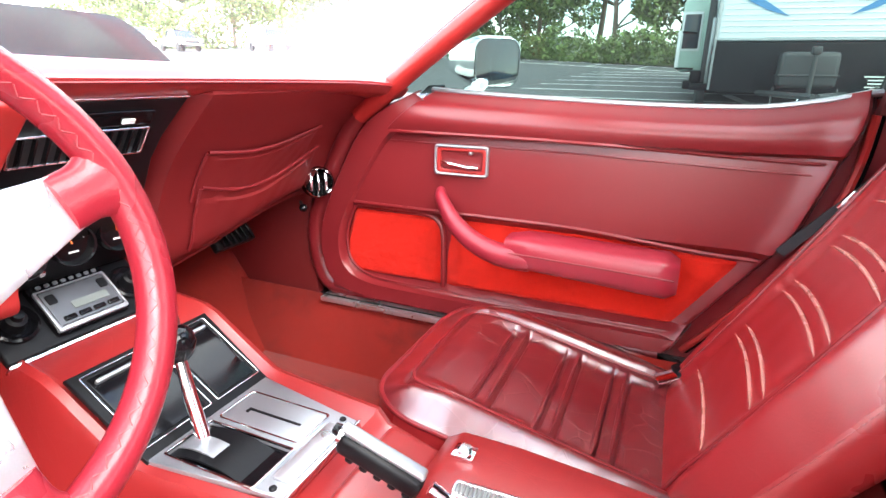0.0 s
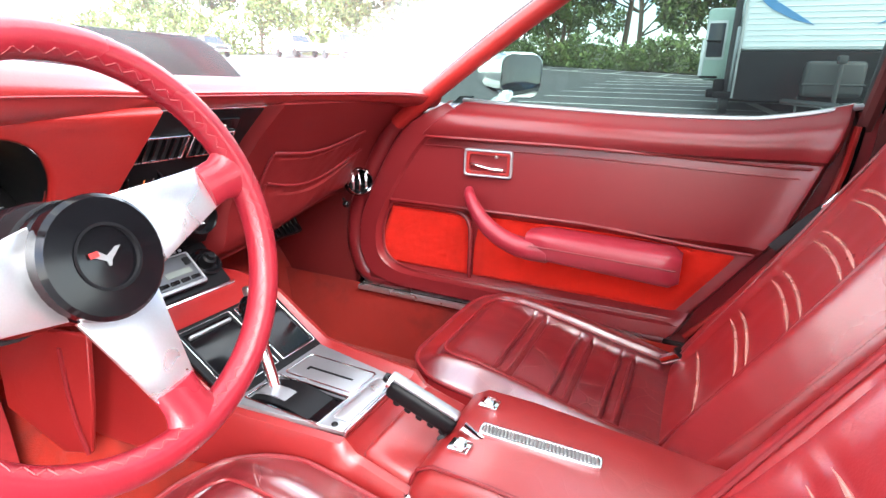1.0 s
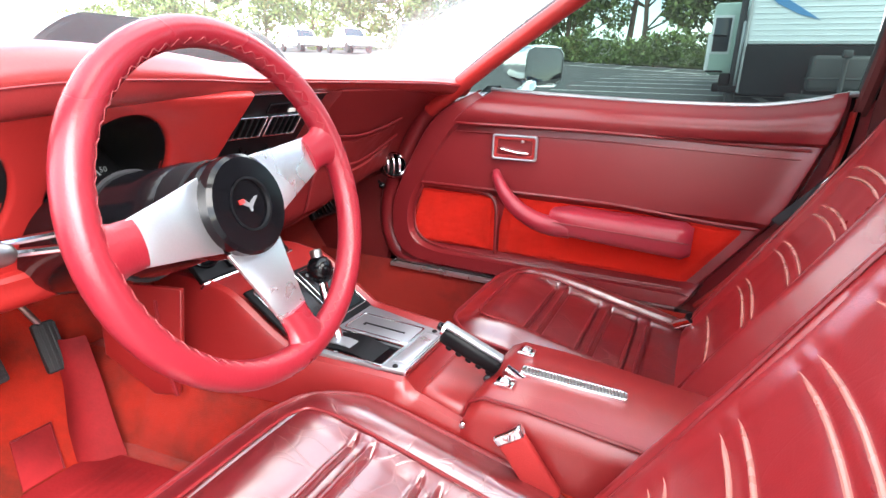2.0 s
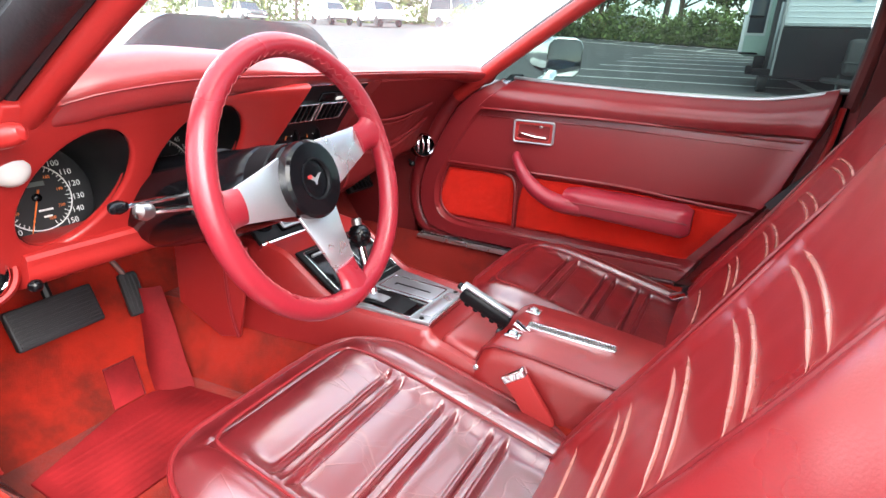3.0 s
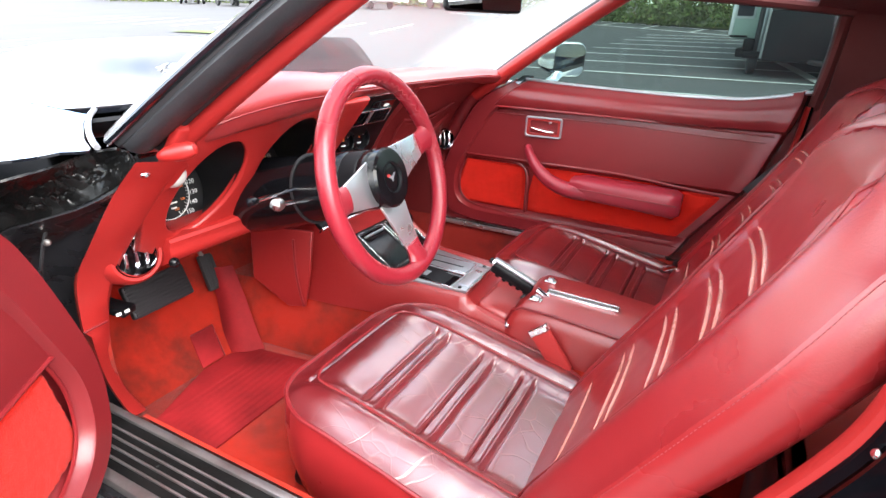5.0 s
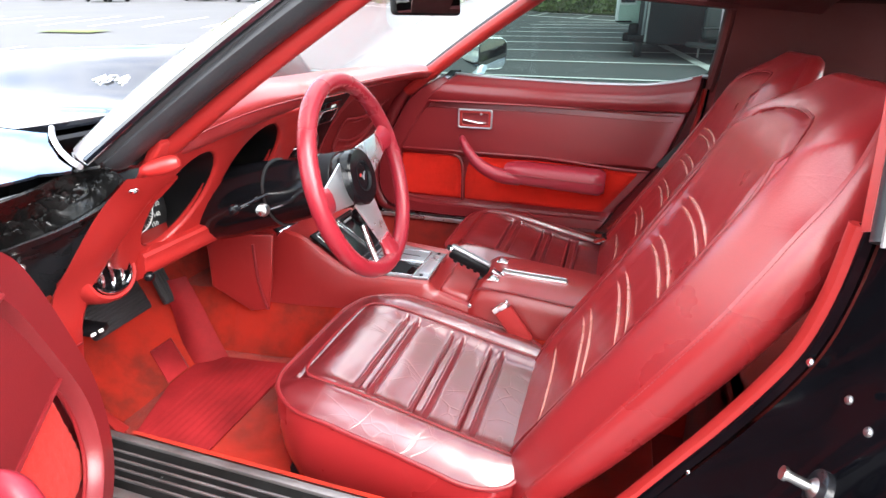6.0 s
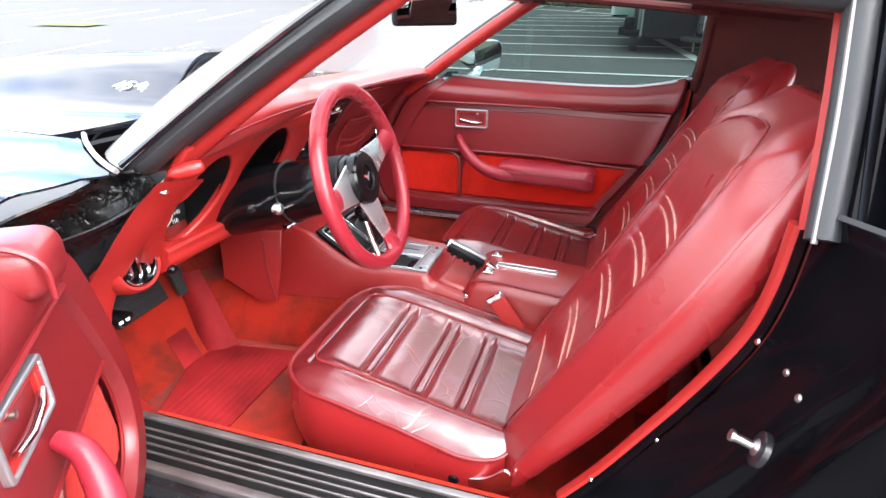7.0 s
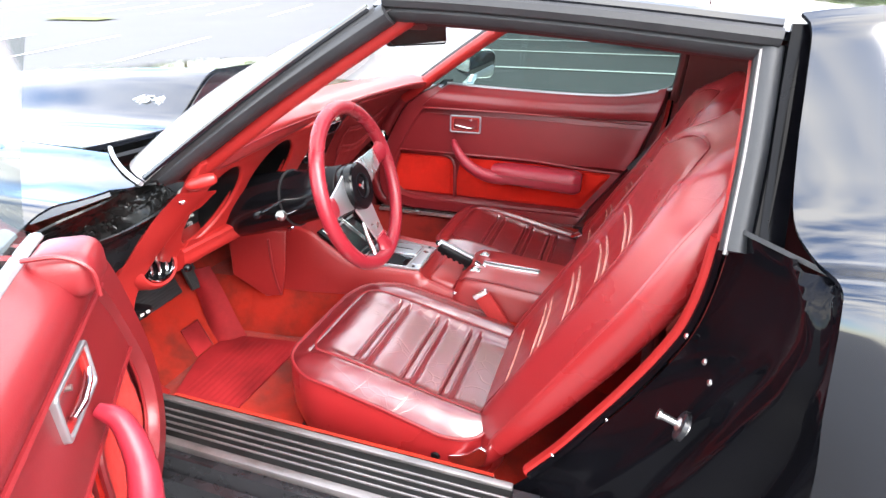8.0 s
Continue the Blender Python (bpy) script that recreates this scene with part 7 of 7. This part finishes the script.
    # broad rolled border down the front edge and along the foot
    outer = even(spline([(-0.165, 0, 0.918), (-0.235, 0, 0.885), (-0.298, 0, 0.838), (-0.360, 0, 0.735), (-0.418, 0, 0.60), (-0.424, 0, 0.50), (-0.395, 0, 0.435), (-0.325, 0, 0.406), (-0.20, 0, 0.400), (0.10, 0, 0.400), (0.41, 0, 0.402)], 8), 70)
    border_in = even(spline([(-0.120, 0, 0.890), (-0.165, 0, 0.850), (-0.222, 0, 0.795), (-0.280, 0, 0.705), (-0.338, 0, 0.60), (-0.347, 0, 0.53), (-0.330, 0, 0.487), (-0.285, 0, 0.463), (-0.20, 0, 0.455), (0.10, 0, 0.452), (0.44, 0, 0.452)], 8), 70)

    def border(i, w):
        p = outer[i].lerp(border_in[i], w)
        p.y = 0.605 + 0.055 * step(0.22, 0.0, w) + 0.022 * step(0.86, 1.0, w) + 0.012 * (1 - step(0, 8, i))
        return p
    part("border_panel", to_world(sheet(border, range(70), [0, 0.02, 0.05, 0.09, 0.13, 0.18, 0.22] + span(0.3, 0.8, 6) + [0.86, 0.9, 0.94, 0.97, 1.0], 0.004)), DOOR_VINYL, panel)
    part("border_seam", to_world(tube([p + Vector((0.004, 0.6245, 0.003)) for p in border_in], 0.003, 6)), PIPING, panel)
    if not open_:
        # padded roll that fills the aperture round the closed door
        part("aperture_roll", tube([p + Vector((-0.016 if p.z > 0.42 else 0, 0.640, -0.006 if p.z < 0.45 else 0.004)) for p in outer[4:]], [0.012 + 0.016 * step(0, 8, k) - 0.012 * step(34, 48, k) for k in range(66)], 12), DOOR_VINYL, panel)
    # pull and armrest
    pull = spline([(-0.085, 0.612, 0.705), (-0.070, 0.585, 0.690), (-0.035, 0.566, 0.650), (0.010, 0.560, 0.615), (0.070, 0.560, 0.592), (0.14, 0.562, 0.588)], 6)
    arm = part("armrest", to_world(tube(pull, [0.010, 0.011, 0.012, 0.013, 0.0135, 0.014, 0.0145, 0.015, 0.016, 0.017, 0.017, 0.018, 0.018, 0.019, 0.020, 0.020, 0.021, 0.021, 0.022, 0.022, 0.023, 0.023, 0.024, 0.024, 0.025, 0.025, 0.026, 0.026, 0.026, 0.026, 0.026], 12)), ARM_PLASTIC, root, "plum-red padded armrest with a curved pull")
    rings = []
    for x in span(0.085, 0.425, 18):
        k = (x - 0.085) / 0.34
        w = 0.052 * (0.75 + 0.25 * step(0, 0.15, k)) * (1 - 0.30 * step(0.94, 1.0, k))
        zt, zb = 0.638 - 0.008 * k, 0.568 - 0.020 * k
        cz, h = (zt + zb) / 2, (zt - zb) / 2 * (1 - 0.25 * step(0.94, 1.0, k)) * (0.75 + 0.25 * step(0.0, 0.12, k))
        ring = []
        for j in range(20):
            t = 2 * math.pi * j / 20
            ring.append((x, 0.588 - w * math.copysign(abs(math.cos(t)) ** 0.55, math.cos(t)), cz + h * math.copysign(abs(math.sin(t)) ** 0.6, math.sin(t))))
        rings.append(ring)
    part("pad", to_world(loft(rings)), ARM_PLASTIC, arm)
    part("seam", to_world(tube([(x, 0.5352, 0.606 - 0.030 * (x - 0.085)) for x in span(0.10, 0.418, 20)], 0.0016, 6)), PIPING, arm)
    # handle in its bezel
    hm_ = basis((-0.038, 0.6155, 0.773), (1, 0.03, 0), (0, 0, 1))
    bez = part("handle_bezel", to_world(plate(rrect(-0.062, -0.033, 0.062, 0.034, 0.008), [rrect(-0.0560, -0.0270, 0.0560, 0.0280, 0.006)], 0.018, 0.003, hm_)), SATIN, root, "chrome-edged door handle recess")
    part("handle_inset", to_world(plate(rrect(-0.058, -0.029, 0.058, 0.030, 0.006), [rrect(-0.048, -0.020, 0.048, 0.020, 0.006)], 0.011, 0.003, hm_)), RED_PLASTIC, bez)
    part("recess", to_world(plate(rrect(-0.056, -0.026, 0.056, 0.027, 0.003), (), 0.003, 0, hm_ @ Matrix.Translation((0, 0, -0.004)))), DOOR_VINYL, bez)
    part("handle", to_world(tube([hm_ @ Vector(q) for q in ((-0.046, -0.002, 0.006), (-0.02, -0.006, 0.011), (0.012, -0.011, 0.012), (0.040, -0.012, 0.008))], [0.004, 0.0055, 0.006, 0.005], 10, False, 0.7)), CHROME, bez, "chrome pull handle")
    part("lock", to_world(lathe([(0.004, 0), (0.004, 0.010), (0, 0.011)], hm_ @ Vector((0.022, 0.018, 0.0)), (0, -1, 0), 12)), STEEL, bez)
    part("slot", to_world(plate(rrect(-0.045, 0.072, 0.030, 0.0755, 0.001), (), 0.003, 0, basis((-0.02, 0.6045, 0.770), (1, 0, 0), (0, 0, 1)))), BRUSHED, bez)
    # outer skin and sill strip
    def skin(v, u):
        z = 0.26 + 0.64 * v
        zz = max(z, 0.395)
        x0, x1 = table(DOOR_FRONT, zz) - 0.03, table(DOOR_REAR, zz) + 0.02
        y = lerp_table([(0.26, 0.835), (0.5, 0.865), (0.66, 0.870), (0.80, 0.815), (0.88, 0.745), (0.90, 0.70)], z)[0]
        return Vector((x0 + (x1 - x0) * u, y, z))
    part("outer_skin", to_world(sheet(skin, span(0, 1, 24), span(0, 1, 30), -0.010)), PAINT, root, "glossy black outer door skin")
    for side in (0, 1):
        part("edge", to_world(sheet(lambda v, w: (lambda a_, b_: a_.lerp(b_, w))(inner(v, side) + Vector((0.004 - 0.008 * side, 0.004, 0)), skin(max(0, (inner(v, side).z - 0.26) / 0.64), side)), span(0, 1, 20), span(0, 1, 6), 0.006)), JAMB, root)
    part("window_seal", to_world(tube([Vector((x, 0.652, belt(x) - 0.001)) for x in span(-0.18 if open_ else -0.125, 0.690, 40)], 0.009, 8, False, 0.7)), SATIN, root, "bright window sill strip")
    part("sill_top", to_world(sheet(lambda x, w: (x, 0.655 + 0.05 * w, belt(x) - 0.006 - 0.010 * w), span(-0.085, 0.69, 20), span(0, 1, 4), 0.004)), BLACK_PLASTIC, root)
    if open_:
        part("roll_cap", to_world(rbox((-0.128, 0.611, 0.893), (0.088, 0.074, 0.062), 0.022, 4)), DOOR_VINYL, panel)
        part("cap_seam", to_world(tube(spline([(-0.083, 0.640, 0.926), (-0.083, 0.60, 0.925), (-0.083, 0.574, 0.905), (-0.083, 0.572, 0.87)], 5), 0.003, 6)), PIPING, panel)

    # window pane
    def pane(u, v):
        xa = -0.195 + 0.08 * v if open_ else -0.235 + 0.39 * v ** 0.9
        xb = 0.705 - 0.02 * v
        x = xa + (xb - xa) * u
        return Vector((x, 0.668 - 0.085 * v ** 1.2, belt(x) - 0.01 + (1.172 - belt(x)) * v))
    g = part("window_pane", to_world(sheet(pane, span(0, 1, 20), span(0, 1, 10))), glass_m, root)
    g.visible_shadow = not open_
    return root


swing_door("swing_door", "closed red-trimmed door with carpet panel and tinted window", Matrix(), PASSENGER_GLASS, False)
swing = Matrix.Translation((-0.49, -0.885, 0)) @ Matrix.Rotation(radians(-52.3), 4, "Z") @ Matrix.Translation((0.47, 0.85, 0)) @ Matrix.Diagonal((1, -1, 1, 1))
swing_door("swing_door", "open red-trimmed door standing out from the car", swing, DOOR_GLASS, True)

# mirrors
mir = thing("side_mirror", "chrome door mirror on the far side", "mirror", (-0.06, 0.70, 0.92))
mm = basis((-0.030, 0.800, 0.980), (0.75, 0.66, 0), (0.045, -0.05, 1))
rings = []
for d_, w_, h_, shift in ((0.006, 1.0, 1.0, 0.0), (-0.004, 1.06, 1.06, 0.0), (-0.020, 1.06, 1.03, -0.006), (-0.045, 0.98, 0.90, -0.020), (-0.075, 0.80, 0.66, -0.040), (-0.100, 0.52, 0.42, -0.058), (-0.116, 0.22, 0.18, -0.068)):
    rings.append([mm @ Vector((p[0] * w_ + shift, p[1] * h_, d_)) for p in rrect(-0.058, -0.056, 0.058, 0.056, 0.030, 7)])
part("shell", loft(rings), CHROME, mir)
part("rim", plate(rrect(-0.058, -0.056, 0.058, 0.056, 0.030, 7), [rrect(-0.052, -0.050, 0.052, 0.050, 0.025, 7)], 0.006, 0.002, mm @ Matrix.Translation((0, 0, 0.006))), CHROME, mir)
part("mirror_glass", plate(rrect(-0.053, -0.051, 0.053, 0.051, 0.025, 7), (), 0.002, 0, mm @ Matrix.Translation((0, 0, 0.0075))), MIRROR, mir)
part("foot", tube(spline([(-0.055, 0.805, 0.950), (-0.060, 0.775, 0.925), (-0.065, 0.74, 0.905), (-0.07, 0.71, 0.89)], 4), [0.018] * 4 + [0.021] * 4 + [0.026] * 5, 12), CHROME, mir)
rear = thing("rear_view_mirror", "black-backed rear-view mirror below the header", "mirror", (0.06, 0, 1.17))
rm = basis((0.012, -0.045, 1.130), (0.55, 0.83, 0), (-0.1, 0, 1))
part("housing", plate(rrect(-0.092, -0.030, 0.092, 0.030, 0.010), (), 0.016, 0.004, rm), BLACK_PLASTIC, rear)
part("mirror_glass", plate(rrect(-0.087, -0.026, 0.087, 0.026, 0.008), (), 0.002, 0, rm @ Matrix.Translation((0, 0, 0.0085))), MIRROR, rear)
part("stem", tube([(0.005, -0.035, 1.14), (0.05, -0.005, 1.17), (0.10, 0.0, 1.195)], 0.007, 8), BLACK_PLASTIC, rear)
# seat belt of the passenger's seat
belt_thing = thing("seat_belt", "black seat belt webbing running down the pillar", "seat belt", (0.60, 0.56, 0.70))
part("webbing", sheet(lambda u, v: Vector((0.86, 0.595, 1.00)).lerp(Vector((0.585, 0.605, 0.655)), u) + Vector((0.008, 0, -0.005)) * v, span(0, 1, 16), (-1, 0, 1), 0.002), RUBBER, belt_thing)
part("guide", rbox((0.668, 0.598, 0.760), (0.040, 0.010, 0.020), 0.004, 2, pose(0, 0, 0, 0, -58, 0)), CHROME, belt_thing)
part("tongue", rbox((0.475, 0.545, 0.425), (0.07, 0.045, 0.012), 0.004, 2, pose(0, 0, 0, 0, -20, 20)), BLACK_PLASTIC, belt_thing)
part("tongue_plate", rbox((0.435, 0.525, 0.408), (0.05, 0.035, 0.004), 0.001, 2, pose(0, 0, 0, 0, -20, 20)), CHROME, belt_thing)
